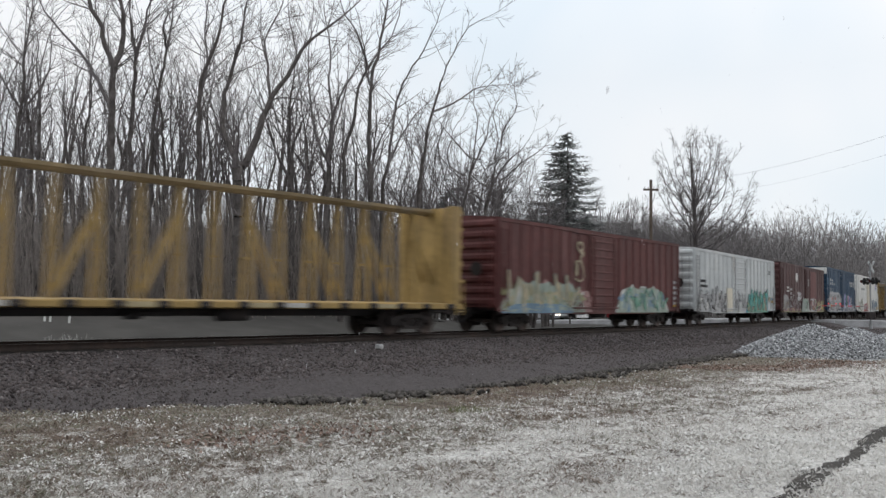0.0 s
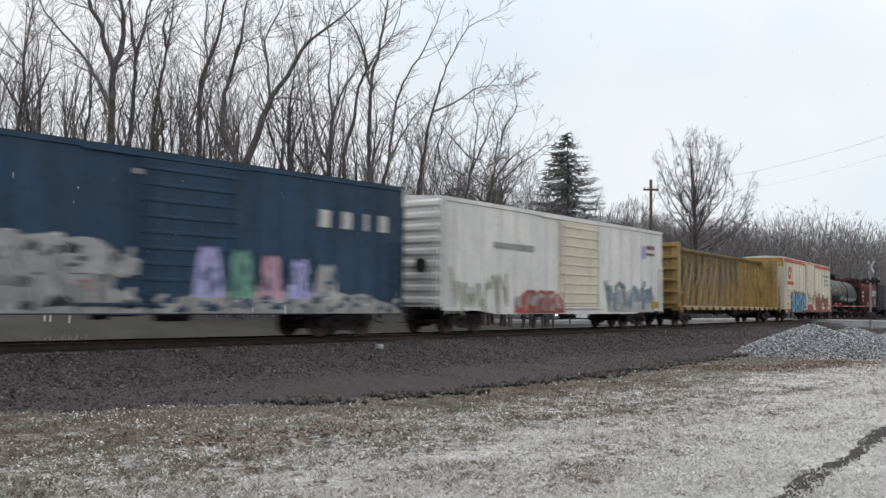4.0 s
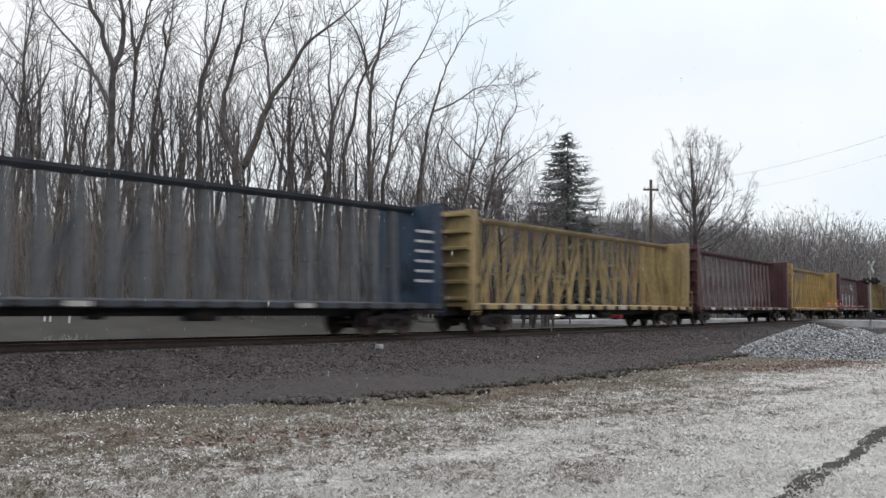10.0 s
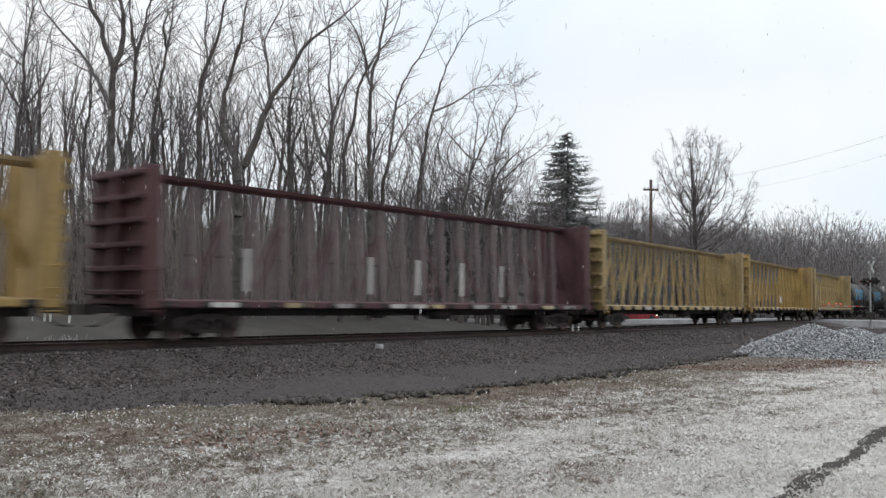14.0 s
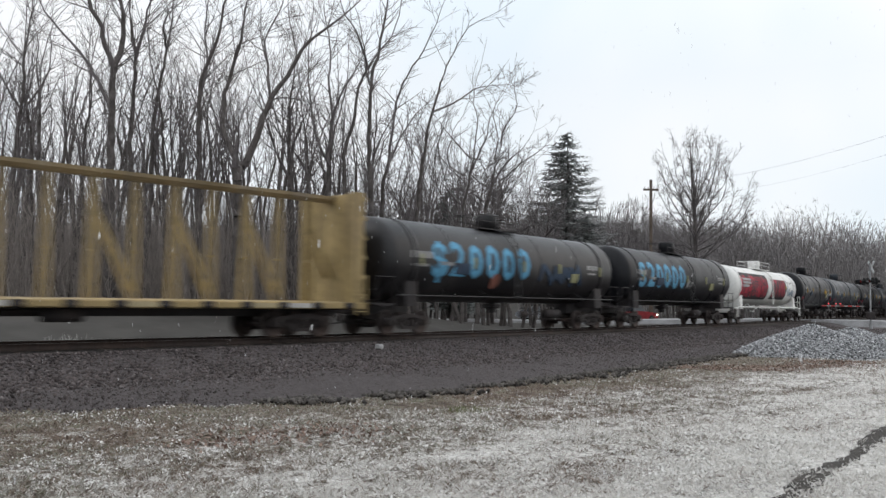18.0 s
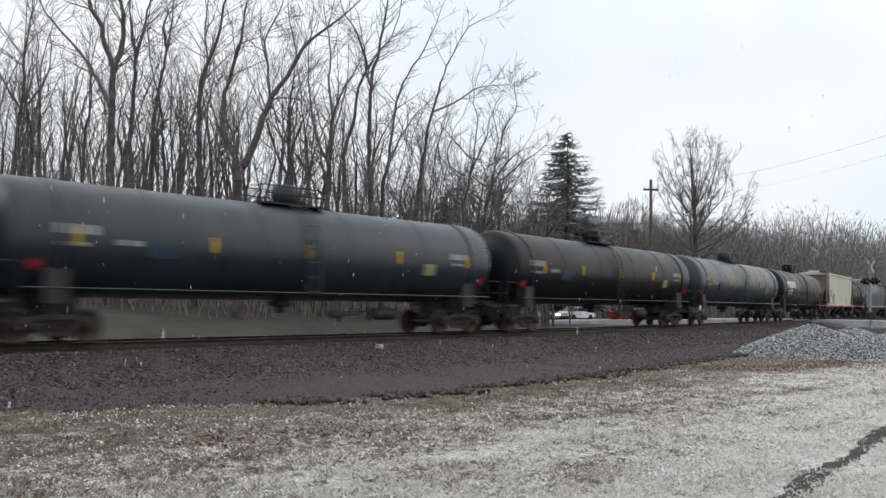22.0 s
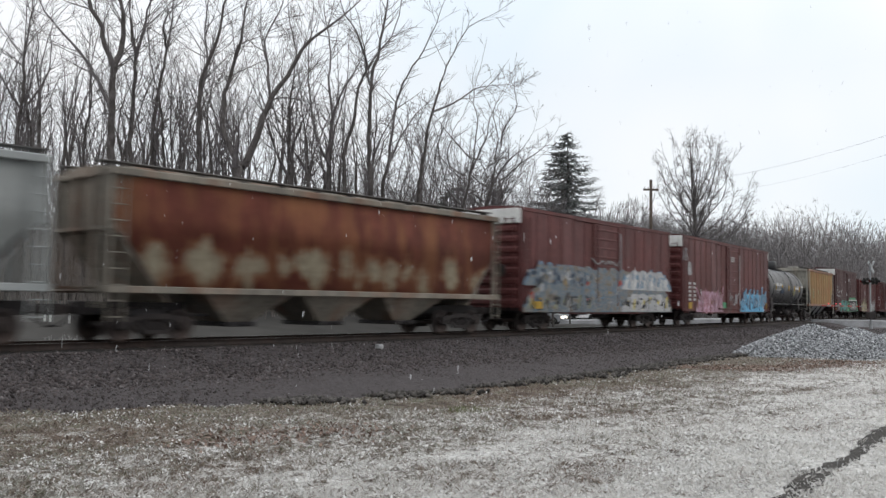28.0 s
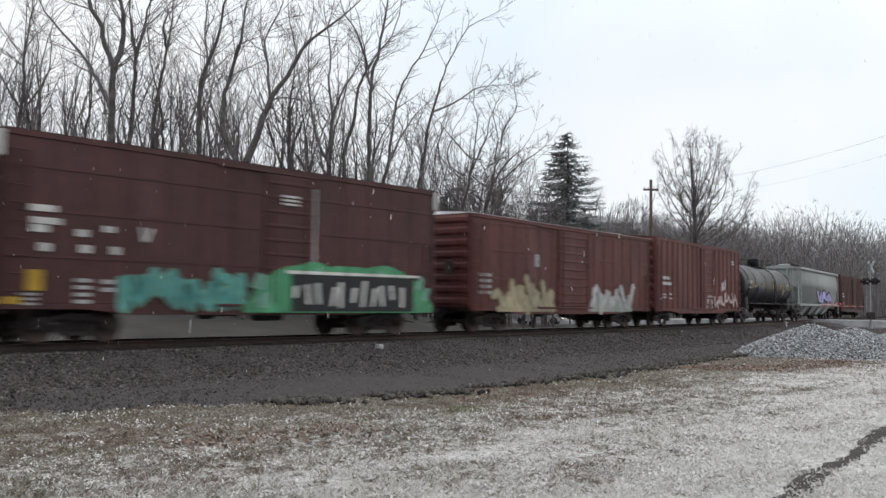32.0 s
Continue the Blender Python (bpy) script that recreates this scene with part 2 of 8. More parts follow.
def make_coupler():
    c = Form()
    c.box(0.0, 0.62, -0.09, 0.09, 0.74, 0.94, 0.03)
    c.slab([(0.55, -0.16), (0.78, -0.2), (0.9, -0.12), (0.82, -0.02), (0.9, 0.1), (0.84, 0.2), (0.6, 0.16)], 2, 0.7, 0.98)
    return c.mesh("coupler", GRIT)


def make_hose():
    h = Form()
    pts = [(0.1, 0.3, 0.72), (0.35, 0.32, 0.55), (0.6, 0.3, 0.42), (0.85, 0.2, 0.4)]
    for a, b in zip(pts, pts[1:]):
        h.tube(a, b, 0.025, 6)
    return h.mesh("air_hose", UNDER)


M_WHEEL, M_FRAME, M_SPRING, M_BOLSTER, M_AXLE, M_COUPLER, M_HOSE = make_wheel(), make_sideframe(), make_springs(), make_bolster(), make_axle(), make_coupler(), make_hose()


def running_gear(car, half, inset=1.9, strike=None):
    """Two trucks with their wheels, and a coupler at each end. half: from the middle to the end of the body."""
    strike = half if strike is None else strike
    for sx in (-1, 1):
        truck = part("truck", M_BOLSTER, None, car, at=pose(sx * (half - inset), 0, 0))
        for y in (-1, 1):
            part("sideframe", M_FRAME, None, truck, at=pose(0, y * 1.02, 0))
            for x in (-0.17, 0.0, 0.17):
                part("spring", M_SPRING, None, truck, at=pose(x, y * 0.98, 0))
        for x in (-0.89, 0.89):
            part("axle", M_AXLE, None, truck, at=pose(x, 0, 0.43))
            for y in (-1, 1):
                part("wheel", M_WHEEL, None, truck, at=pose(x, y * 0.76, 0.43, 0, 0, 180 if y < 0 else 0))
        part("coupler", M_COUPLER, None, car, at=pose(sx * strike, 0, 0, 0, 0, 0 if sx > 0 else 180))
        part("air_hose", M_HOSE, None, car, at=pose(sx * strike, 0, 0, 0, 0, 0 if sx > 0 else 180))


def ladder(car, x, y, z0, z1, mat, w=0.42, name="ladder", along=True):
    l = Form()
    for e in (-w / 2, w / 2):
        if along:
            l.box(x + e - 0.02, x + e + 0.02, y - 0.02, y + 0.02, z0, z1)
        else:
            l.box(x - 0.02, x + 0.02, y + e - 0.02, y + e + 0.02, z0, z1)
    k = max(2, int((z1 - z0) / 0.38))
    for i in range(k):
        z = z0 + 0.12 + i * (z1 - z0 - 0.2) / (k - 1)
        a, b = ((x - w / 2, y, z), (x + w / 2, y, z)) if along else ((x, y - w / 2, z), (x, y + w / 2, z))
        l.tube(a, b, 0.016, 5)
    return part(name, l, mat, car)


def brake_gear(car, x0, x1):
    """Reservoir, cylinder and piping slung below the body."""
    r = Form()
    r.soft = True
    r.lathe([(-0.55, 0.05), (-0.5, 0.2), (0.5, 0.2), (0.55, 0.05)], 0, 12, (x0, -0.75, 0.72))
    part("air_reservoir", r, UNDER, car)
    c = Form()
    c.lathe([(-0.25, 0.13), (0.2, 0.13), (0.25, 0.06)], 0, 10, (x1, -0.55, 0.7))
    c.tube((x0, -0.4, 0.8), (x1, -0.4, 0.78), 0.025, 5)
    c.box(x1 + 0.3, x1 + 1.1, -0.6, -0.55, 0.66, 0.74)
    part("brake_cylinder", c, UNDER, car)


# ---------------------------------------------------------------- marks on the sides
def flat(name):
    return MATS[name]


def coat(name, colour, wear=None):
    return paint(name, colour, wear or shade(colour, 0.55), 0.32, 0.65, 0.4)


def bars(car, rows, mat, y, name="lettering", label=""):
    """Plain bars in place of writing. rows: (x, z, length, height, pieces)."""
    for x, z, length, height, pieces in rows:
        step = length / pieces
        for i in range(pieces):
            f = Form()
            f.box(x + i * step, x + (i + 0.78) * step, y - 0.004, y + 0.012, z, z + height)
            part(name, f, mat, car, label)


def stroke(f, pts, w, y, t):
    """A thick bent stroke, flat on the side, in one piece."""
    e = w * 0.5
    ends = []
    for (ax, az), (bx, bz) in ((pts[0], pts[1]), (pts[-1], pts[-2])):
        d = math.hypot(ax - bx, az - bz) or 1.0
        ends.append((ax + (ax - bx) / d * e * 0.8, az + (az - bz) / d * e * 0.8))
    path = [ends[0]] + list(pts) + [ends[1]]
    v = []
    for k, (x, z) in enumerate(path):
        a, b = path[max(0, k - 1)], path[min(len(path) - 1, k + 1)]
        d = math.hypot(b[0] - a[0], b[1] - a[1]) or 1.0
        nx_, nz_ = -(b[1] - a[1]) / d, (b[0] - a[0]) / d
        g = e * (0.5 if k in (0, len(path) - 1) else 1.0)
        v += [(x + nx_ * g, y - t, z + nz_ * g), (x - nx_ * g, y - t, z - nz_ * g), (x + nx_ * g, y + 0.01, z + nz_ * g), (x - nx_ * g, y + 0.01, z - nz_ * g)]
    q = []
    for k in range(len(path) - 1):
        a, b = 4 * k, 4 * k + 4
        q += [(a, a + 1, b + 1, b), (a + 2, a, b, b + 2), (a + 1, a + 3, b + 3, b + 1)]
    last = 4 * (len(path) - 1)
    f.add(v, q + [(0, 2, 3, 1), (last, last + 1, last + 3, last + 2)])


def rounded(pts):
    """Cut the corners of a bent line once."""
    out = [pts[0]]
    for (a, b), (c, d) in zip(pts, pts[1:]):
        out += [(a * 0.75 + c * 0.25, b * 0.75 + d * 0.25), (a * 0.25 + c * 0.75, b * 0.25 + d * 0.75)]
    return out + [pts[-1]]


def lumpy(x0, x1, z0, z1, rnd, lumps, rough=0.16, slant=0.0):
    """Outline of a sprayed mass: level foot, uneven swelling top."""
    tall = z1 - z0
    n = max(6, lumps * 4)
    top = []
    for k in range(n + 1):
        u = k / n
        swell = abs(math.sin(math.pi * lumps * u)) ** 0.6
        edge = min(1.0, 5 * u, 5 * (1 - u)) ** 0.5
        top.append((x0 + (x1 - x0) * u + slant * (u - 0.5), z0 + tall * max(0.12, edge * (1 - rough * 1.2 + rough * swell) - rnd.uniform(0, rough))))
    return [(x0 + 0.04, z0), (x1 - 0.04, z0)] + top[::-1]


def fan(f, outline, y, t):
    """A thin coat whose foot is level."""
    top = outline[2:]
    z = outline[0][1]
    v = []
    for x, h in top:
        v += [(x, y - t, z), (x, y - t, h), (x, y + 0.01, z), (x, y + 0.01, h)]
    q = []
    for k in range(len(top) - 1):
        a, b = 4 * k, 4 * k + 4
        q += [(a, b, b + 1, a + 1), (a + 1, b + 1, b + 3, a + 3), (a, a + 2, b + 2, b)]
    last = 4 * (len(top) - 1)
    f.add(v, q + [(0, 1, 3, 2), (last, last + 2, last + 3, last + 1)])


def throwup(car, x0, x1, z0, z1, y, cells, fill, dark, edge=None, seed=1, glint=None, label=""):
    """A filled, merged piece of spray work: one mass with dark chinks and lines between swollen forms."""
    rnd = random.Random(seed)
    tall, wide = z1 - z0, (x1 - x0) / cells
    m = Form()
    fan(m, lumpy(x0, x1, z0, z1, rnd, cells, 0.09), y, 0.008)
    mass = part("graffiti_mass", m, fill, car, label)
    if edge:
        e = Form()
        fan(e, lumpy(x0 - 0.1, x1 + 0.1, z0, z1 + 0.12, rnd, cells, 0.2), y, 0.004)
        part("graffiti_edge", e, edge, mass)
    for i in range(cells):
        cx = x0 + wide * (i + 0.5)
        for k in range(rnd.choice((3, 4, 5))):
            px, pz = cx + wide * rnd.uniform(-0.4, 0.4), z0 + tall * rnd.uniform(0.18, 0.72)
            w, h = wide * rnd.uniform(0.06, 0.2), tall * rnd.uniform(0.05, 0.19)
            o = [(px - w, pz - h * rnd.uniform(0.5, 1)), (px + w * rnd.uniform(0.2, 1), pz - h), (px + w, pz + h * rnd.uniform(-0.3, 1)), (px - w * rnd.uniform(-0.2, 0.6), pz + h)]
            d = Form()
            d.slab(o, 1, y - 0.012 - 0.0006 * k, y)
            part("graffiti_chink", d, dark, mass)
        px = x0 + wide * (i + rnd.uniform(0.9, 1.1))
        if i < cells - 1:
            line_ = [(px, z0 + tall * 0.05), (px + wide * rnd.uniform(-0.2, 0.2), z0 + tall * 0.4), (px + wide * rnd.uniform(-0.15, 0.15), z0 + tall * rnd.uniform(0.6, 0.85))]
            d = Form()
            stroke(d, rounded(line_), 0.05, y, 0.014)
            part("graffiti_line", d, dark, mass)
        if glint:
            g = Form()
            qx = cx + wide * rnd.uniform(-0.3, 0.2)
            stroke(g, [(qx, z0 + tall * rnd.uniform(0.15, 0.5)), (qx + wide * 0.15, z0 + tall * rnd.uniform(0.5, 0.75))], wide * 0.16, y, 0.0115)
            part("glint", g, glint, mass)


def graffiti(car, x0, x1, z0, z1, y, letters, fill, rim, glint=None, seed=1, weight=0.28, cloud=None, label=""):
    """Sprayed tangles without sense: a cloud behind, a rim, the fill and glints, each a thin coat."""
    rnd = random.Random(seed)
    wide = (x1 - x0) / letters
    tall = z1 - z0
    if cloud:
        d = Form()
        fan(d, lumpy(x0 - 0.05, x1 + 0.05, z0, z1 - 0.1 * tall, rnd, letters, 0.3), y, 0.004)
        part("spray_cloud", d, cloud, car)
    w = 0.8 * weight * min(wide, tall)
    for i in range(letters):
        a, b, c = Form(), Form(), Form()
        n = rnd.choice((5, 6, 6, 7))
        up = rnd.random() < 0.5
        pts = []
        for k in range(n):
            q = rnd.uniform(0.95, 1.2) if up else rnd.uniform(-0.2, 0.05)
            if rnd.random() < 0.3:
                q = rnd.uniform(0.3, 0.7)
            up = not up
            pts.append((x0 + wide * (i + 0.02 + 0.96 * k / (n - 1) + rnd.uniform(-0.3, 0.3)), z0 + w * 0.7 + (tall - 1.4 * w) * q))
        pts = rounded(pts)
        stroke(a, pts, w * 1.45, y, 0.012 + 0.0004 * i)
        stroke(b, pts, w, y, 0.018 + 0.0004 * i)
        if glint:
            k = rnd.randrange(1, len(pts) - 2)
            stroke(c, [(p, q + w * 0.2) for p, q in pts[k:k + 2]], w * 0.26, y, 0.024 + 0.0004 * i)
        tangle = part("graffiti_stroke", b, fill, car, label)
        part("rim", a, rim, tangle)
        if glint:
            part("glint", c, glint, tangle)


def words(text, size, mat, name, thick=0.006, bold=0.0, shear=0.0):
    """A mesh of upright writing, read from the camera's side."""
    cu = bpy.data.curves.new(name, "FONT")
    cu.body, cu.size, cu.extrude, cu.offset, cu.shear, cu.resolution_u = text, size, thick, bold, shear, 2
    ob = bpy.data.objects.new(name, cu)
    scene.collection.objects.link(ob)
    me = bpy.data.meshes.new_from_object(ob.evaluated_get(bpy.context.evaluated_depsgraph_get()))
    bpy.data.objects.remove(ob)
    bpy.data.curves.remove(cu)
    me.transform(Matrix.Rotation(math.pi / 2, 4, "X"))
    me.materials.clear()
    me.materials.append(mat)
    return me


# ---------------------------------------------------------------- freight cars
def freight_car(name, label):
    return tagged(new(name), label, "freight car", "train")


def corrugated_end(car, x, sx, w, z0, z1, mat, top=None):
    """A pressed steel end with level ribs."""
    e = Form()
    e.box(min(x, x + sx * 0.05), max(x, x + sx * 0.05), -w, w, z0, z1)
    panel = part("end_panel", e, mat, car)
    n = max(5, int((z1 - z0) / 0.42))
    r = 0.36 * (z1 - z0) / n
    e = Form()
    e.slab([(sx * 0.05, -r), (sx * 0.13, -r * 0.4), (sx * 0.13, r * 0.4), (sx * 0.05, r)], 1, -w + 0.12, w - 0.12)
    rm = e.mesh("end_rib", mat)
    for i in range(n):
        part("end_rib", rm, None, panel, at=pose(x, 0, z0 + (i + 0.5) * (z1 - z0) / n))
    if top:
        t = Form()
        t.box(min(x, x + sx * 0.16), max(x, x + sx * 0.16), -w, w, z1 + 0.004, z1 + 0.62, 0.02)
        part("end_cap", t, top, car, "white end cap under the roof")


def boxcar(label, length, eave, mat, door=(0.45, 0.62), ribs=20, endcap=None, doormat=None, trim=None, style="rib", roofmat=None, sillmat=None, seams=True):
    car = freight_car("boxcar", label)
    h, w, z0 = length / 2, 1.55, 0.98
    low = eave - (0.66 if endcap else 0.0)
    b = Form()
    b.box(-h, h, -w, w, z0, eave, 0.03)
    body = part("body", b, mat, car)
    for y in (-1, 1):
        sill, ch = Form(), Form()
        o = [(-h, 1.0), (-h, 0.86), (-h + 2.2, 0.86), (-h + 3.4, 0.72), (h - 3.4, 0.72), (h - 2.2, 0.86), (h, 0.86), (h, 1.0)]
        sill.slab(o, 1, y * (w + 0.03), y * (w - 0.06))
        part("side_sill", sill, sillmat or mat, car)
        ch.box(-h, h, y * w - 0.04, y * w + 0.04, eave - 0.14, eave + 0.01, 0.012)
        part("top_chord", ch, mat, car)
    roof = Form()
    rise = 0.13
    roof.slab([(-w - 0.04, eave + 0.02), (0, eave + rise), (w + 0.04, eave + 0.02), (w, eave - 0.03), (-w, eave - 0.03)], 0, -h - 0.04, h + 0.04)
    part("roof", roof, roofmat or mat, car)
    seam = Form()
    seam.slab([(-w - 0.02, eave + 0.03), (0, eave + rise + 0.035), (w + 0.02, eave + 0.03), (w, eave), (-w, eave)], 0, -0.035, 0.035)
    sm = seam.mesh("roof_seam", roofmat or mat)
    k = int(length / 1.25)
    for i in range(1, k):
        part("roof_seam", sm, None, car, at=pose(-h + length * i / k, 0, 0))
    d0, d1 = -h + door[0] * length, -h + door[1] * length
    rib = Form()
    if style == "rib":
        rib.slab([(-0.09, 0), (-0.05, -0.055), (0.05, -0.055), (0.09, 0)], 2, z0 + 0.02, eave - 0.14)
    else:
        rib.box(-0.02, 0.02, -0.02, 0, z0 + 0.02, eave - 0.14)
    rm = rib.mesh("rib", mat)
    for i in range(ribs + 1):
        x = -h + 0.12 + (length - 0.24) * i / ribs
        if d0 - 0.1 < x < d1 + 0.1:
            continue
        for y in (-1, 1):
            part("rib", rm, None, body, at=pose(x, y * w, 0, 0, 0, 0 if y < 0 else 180))
    if style == "panel" and seams:
        band = Form()
        band.box(-h + 0.1, h - 0.1, -0.022, 0, -0.03, 0.03)
        bm_ = band.mesh("panel_seam", mat)
        for z in (z0 + 1.15, z0 + 2.25, z0 + 3.3):
            part("panel_seam", bm_, None, body, at=pose(0, -w, z))
    for y in (-1, 1):
        d = Form()
        ya, yb = sorted((y * (w - 0.01), y * (w + 0.075)))
        d.box(d0, d1, ya, yb, z0 + 0.06, eave - 0.2, 0.02)
        dr = part("door", d, doormat or mat, car)
        n = 9
        lath = Form()
        lath.box(d0 + 0.08, d1 - 0.08, -0.03, 0.0, -0.045, 0.045, 0.012)
        lm = lath.mesh("door_rib", doormat or mat)
        for i in range(n):
            z = z0 + 0.25 + i * (eave - z0 - 0.7) / (n - 1)
            part("door_rib", lm, None, dr, at=pose(0, y * (w + (0.075 if y < 0 else 0.105)), z))
        for x in (d0 + 0.3, d1 - 0.3):
            rod = Form()
            rod.tube((x, y * (w + 0.12), z0 + 0.1), (x, y * (w + 0.12), eave - 0.25), 0.022, 6)
            part("lock_rod", rod, trim or mat, dr)
        for za, zb, out in ((z0 - 0.03, z0 + 0.05, 0.1), (eave - 0.19, eave - 0.13, 0.08)):
            tr = Form()
            tr.box(d0 - 1.6, d1 + 0.2, min(y * w, y * (w + out)), max(y * w, y * (w + out)), za, zb, 0.01)
            part("door_track", tr, mat, car)
    for sx in (-1, 1):
        corrugated_end(car, sx * h, sx, w, z0, low, mat, endcap)
        ladder(car, sx * (h - 0.35), -w - 0.09, 0.75, eave - (0.4 if sx < 0 else 1.9), trim or mat)
        ladder(car, sx * (h + 0.2), 1.1 * sx, 0.9, eave - 0.4, trim or mat, along=False)
    wheel = Form()
    wheel.lathe([(-h - 0.28, 0.02), (-h - 0.28, 0.26), (-h - 0.24, 0.28), (-h - 0.24, 0.02)], 0, 12, (0, -0.7, 2.5))
    part("brake_wheel", wheel, GRIT, car)
    u = Form()
    u.box(-h, h, -0.2, 0.2, 0.72, 0.99)
    for i in range(9):
        x = -h + 0.4 + i * (length - 0.8) / 8
        u.box(x - 0.06, x + 0.06, -1.4, 1.4, 0.84, 0.98)
    part("underframe", u, UNDER, car)
    brake_gear(car, 0.8, -1.2)
    running_gear(car, h, 2.1)
    return car


DUSTED = coat("dusted_yellow_plate", (0.36, 0.3, 0.18))
LETTER_PLATE = coat("dull_white_plate", (0.42, 0.41, 0.39))
CARS_SEEN = []


def centerbeam(label, length, mat, endmat=None, bays=16, strap=None, stout=(0.045, 0.032), braced=True, chordmat=None, postmat=None):
    """A lumber flat with a wall of posts along its middle and a bulkhead at each end."""
    car = freight_car("centerbeam_flatcar", label)
    CARS_SEEN.append(label)
    h, top = length / 2, 4.62
    endmat = endmat or mat
    deck = Form()
    deck.slab([(-1.45, 1.0), (1.45, 1.0), (1.5, 1.1), (0, 1.15), (-1.5, 1.1)], 0, -h, h)
    part("deck", deck, mat, car)
    for y in (-1, 1):
        sill = Form()
        sill.box(-h, h, min(y * 1.46, y * 1.54), max(y * 1.46, y * 1.54), 0.9, 1.1, 0.015)
        part("side_sill", sill, mat, car)
    s, s2 = Form(), Form()
    s.box(-0.17, 0.17, -0.04, 0.03, 0.0, 0.2, 0.02)
    s.tube((-0.1, -0.06, 0.07), (0.1, -0.06, 0.07), 0.04, 8)
    s2.box(-0.42, 0.42, -0.012, 0.02, 0.03, 0.17, 0.006)
    sm, plates = s.mesh("winch", UNDER), [s2.mesh("sill_plate", m_) for m_ in (strap or DUSTED, mat, mat, LETTER_PLATE, mat, strap or DUSTED, mat)]
    for i in range(bays + 1):
        for y in (-1, 1):
            x = -h + 0.7 + i * (length - 1.4) / bays
            part("winch", sm, None, car, at=pose(x, y * 1.56, 0.9, 0, 0, 0 if y < 0 else 180))
            if i < bays:
                part("sill_plate", plates[(i * 3 + len(CARS_SEEN)) % 7], None, car, at=pose(x + 0.5 * (length - 1.4) / bays, y * 1.56, 0.9, 0, 0, 0 if y < 0 else 180))
    chord = Form()
    chord.slab([(-0.3, top), (0.3, top), (0.26, top - 0.1), (0.12, top - 0.2), (-0.12, top - 0.2), (-0.26, top - 0.1)], 0, -h + 0.3, h - 0.3)
    part("top_chord", chord, chordmat or mat, car)
    run = length - 2.4
    step = run / bays
    forms = []
    for wide in stout:
        post = Form()
        for y in (-1, 1):
            post.slab([(y * 0.34, 1.1), (y * 0.24, 1.1), (y * 0.05, top - 0.2), (y * 0.14, top - 0.2)], 0, -wide, wide)
        post.box(-0.02, 0.02, -0.2, 0.2, 2.4, 2.46)
        forms.append(post.mesh("post", postmat or mat))
    for i in range(bays + 1):
        part("post", forms[i % 2], None, car, at=pose(-h + 1.2 + run * i / bays, 0, 0))
    brace = Form()
    k = step * 1.05
    for y in (-1, 1):
        lo, hi = y * 0.3, y * 0.16
        v = []
        for e in (0.0, 0.05):
            v += [(-k - 0.06, lo - y * e, 1.12), (-k + 0.06, lo - y * e, 1.12), (0.06, hi - y * e, 3.6), (-0.06, hi - y * e, 3.6)]
        brace.add(v, [(0, 1, 2, 3), (7, 6, 5, 4), (0, 4, 5, 1), (1, 5, 6, 2), (2, 6, 7, 3), (3, 7, 4, 0)])
    bmesh_ = brace.mesh("brace", mat)
    for i in range(1, bays, 2) if braced else ():
        x = -h + 1.2 + run * i / bays
        part("brace", bmesh_, None, car, at=pose(x + step, 0, 0, 0, 0, 0 if i < bays / 2 else 180))
    for sx in (-1, 1):
        bk = Form()
        xa, xb = sorted((sx * (h - 0.12), sx * (h - 0.34)))
        bk.box(xa, xb, -1.42, 1.42, 1.1, top + 0.05, 0.02)
        bulk = part("bulkhead", bk, endmat, car)
        xa, xb = sorted((sx * (h - 0.02), sx * (h - 0.3)))
        for y in (-1.43, 1.09):
            rb = Form()
            rb.box(xa - 0.16 * (sx > 0), xb + 0.16 * (sx < 0), y, y + 0.34, 0.88, top + 0.08, 0.02)
            part("corner_post", rb, endmat, bulk)
        lv = Form()
        xa, xb = sorted((sx * (h + 0.12), sx * (h - 0.14)))
        lv.box(xa, xb, -1.38, 1.38, -0.07, 0.07, 0.02)
        lm_ = lv.mesh("level_beam", endmat)
        for i in range(6):
            part("level_beam", lm_, None, bulk, at=pose(0, 0, 1.3 + i * 0.64))
        up = Form()
        up.box(xa, xb, -0.07, 0.07, 1.1, top, 0.02)
        part("upright", up, endmat, bulk)
        ladder(car, sx * (h - 0.22), -1.56, 0.7, 2.0, endmat)
    u = Form()
    u.box(-h + 0.2, h - 0.2, -0.28, 0.28, 0.66, 1.02)
    for i in range(9):
        x = -h + 0.8 + i * (length - 1.6) / 8
        u.box(x - 0.07, x + 0.07, -1.42, 1.42, 0.86, 1.02)
    part("underframe", u, UNDER, car)
    brake_gear(car, 1.4, -1.6)
    running_gear(car, h, 2.2)
    return car


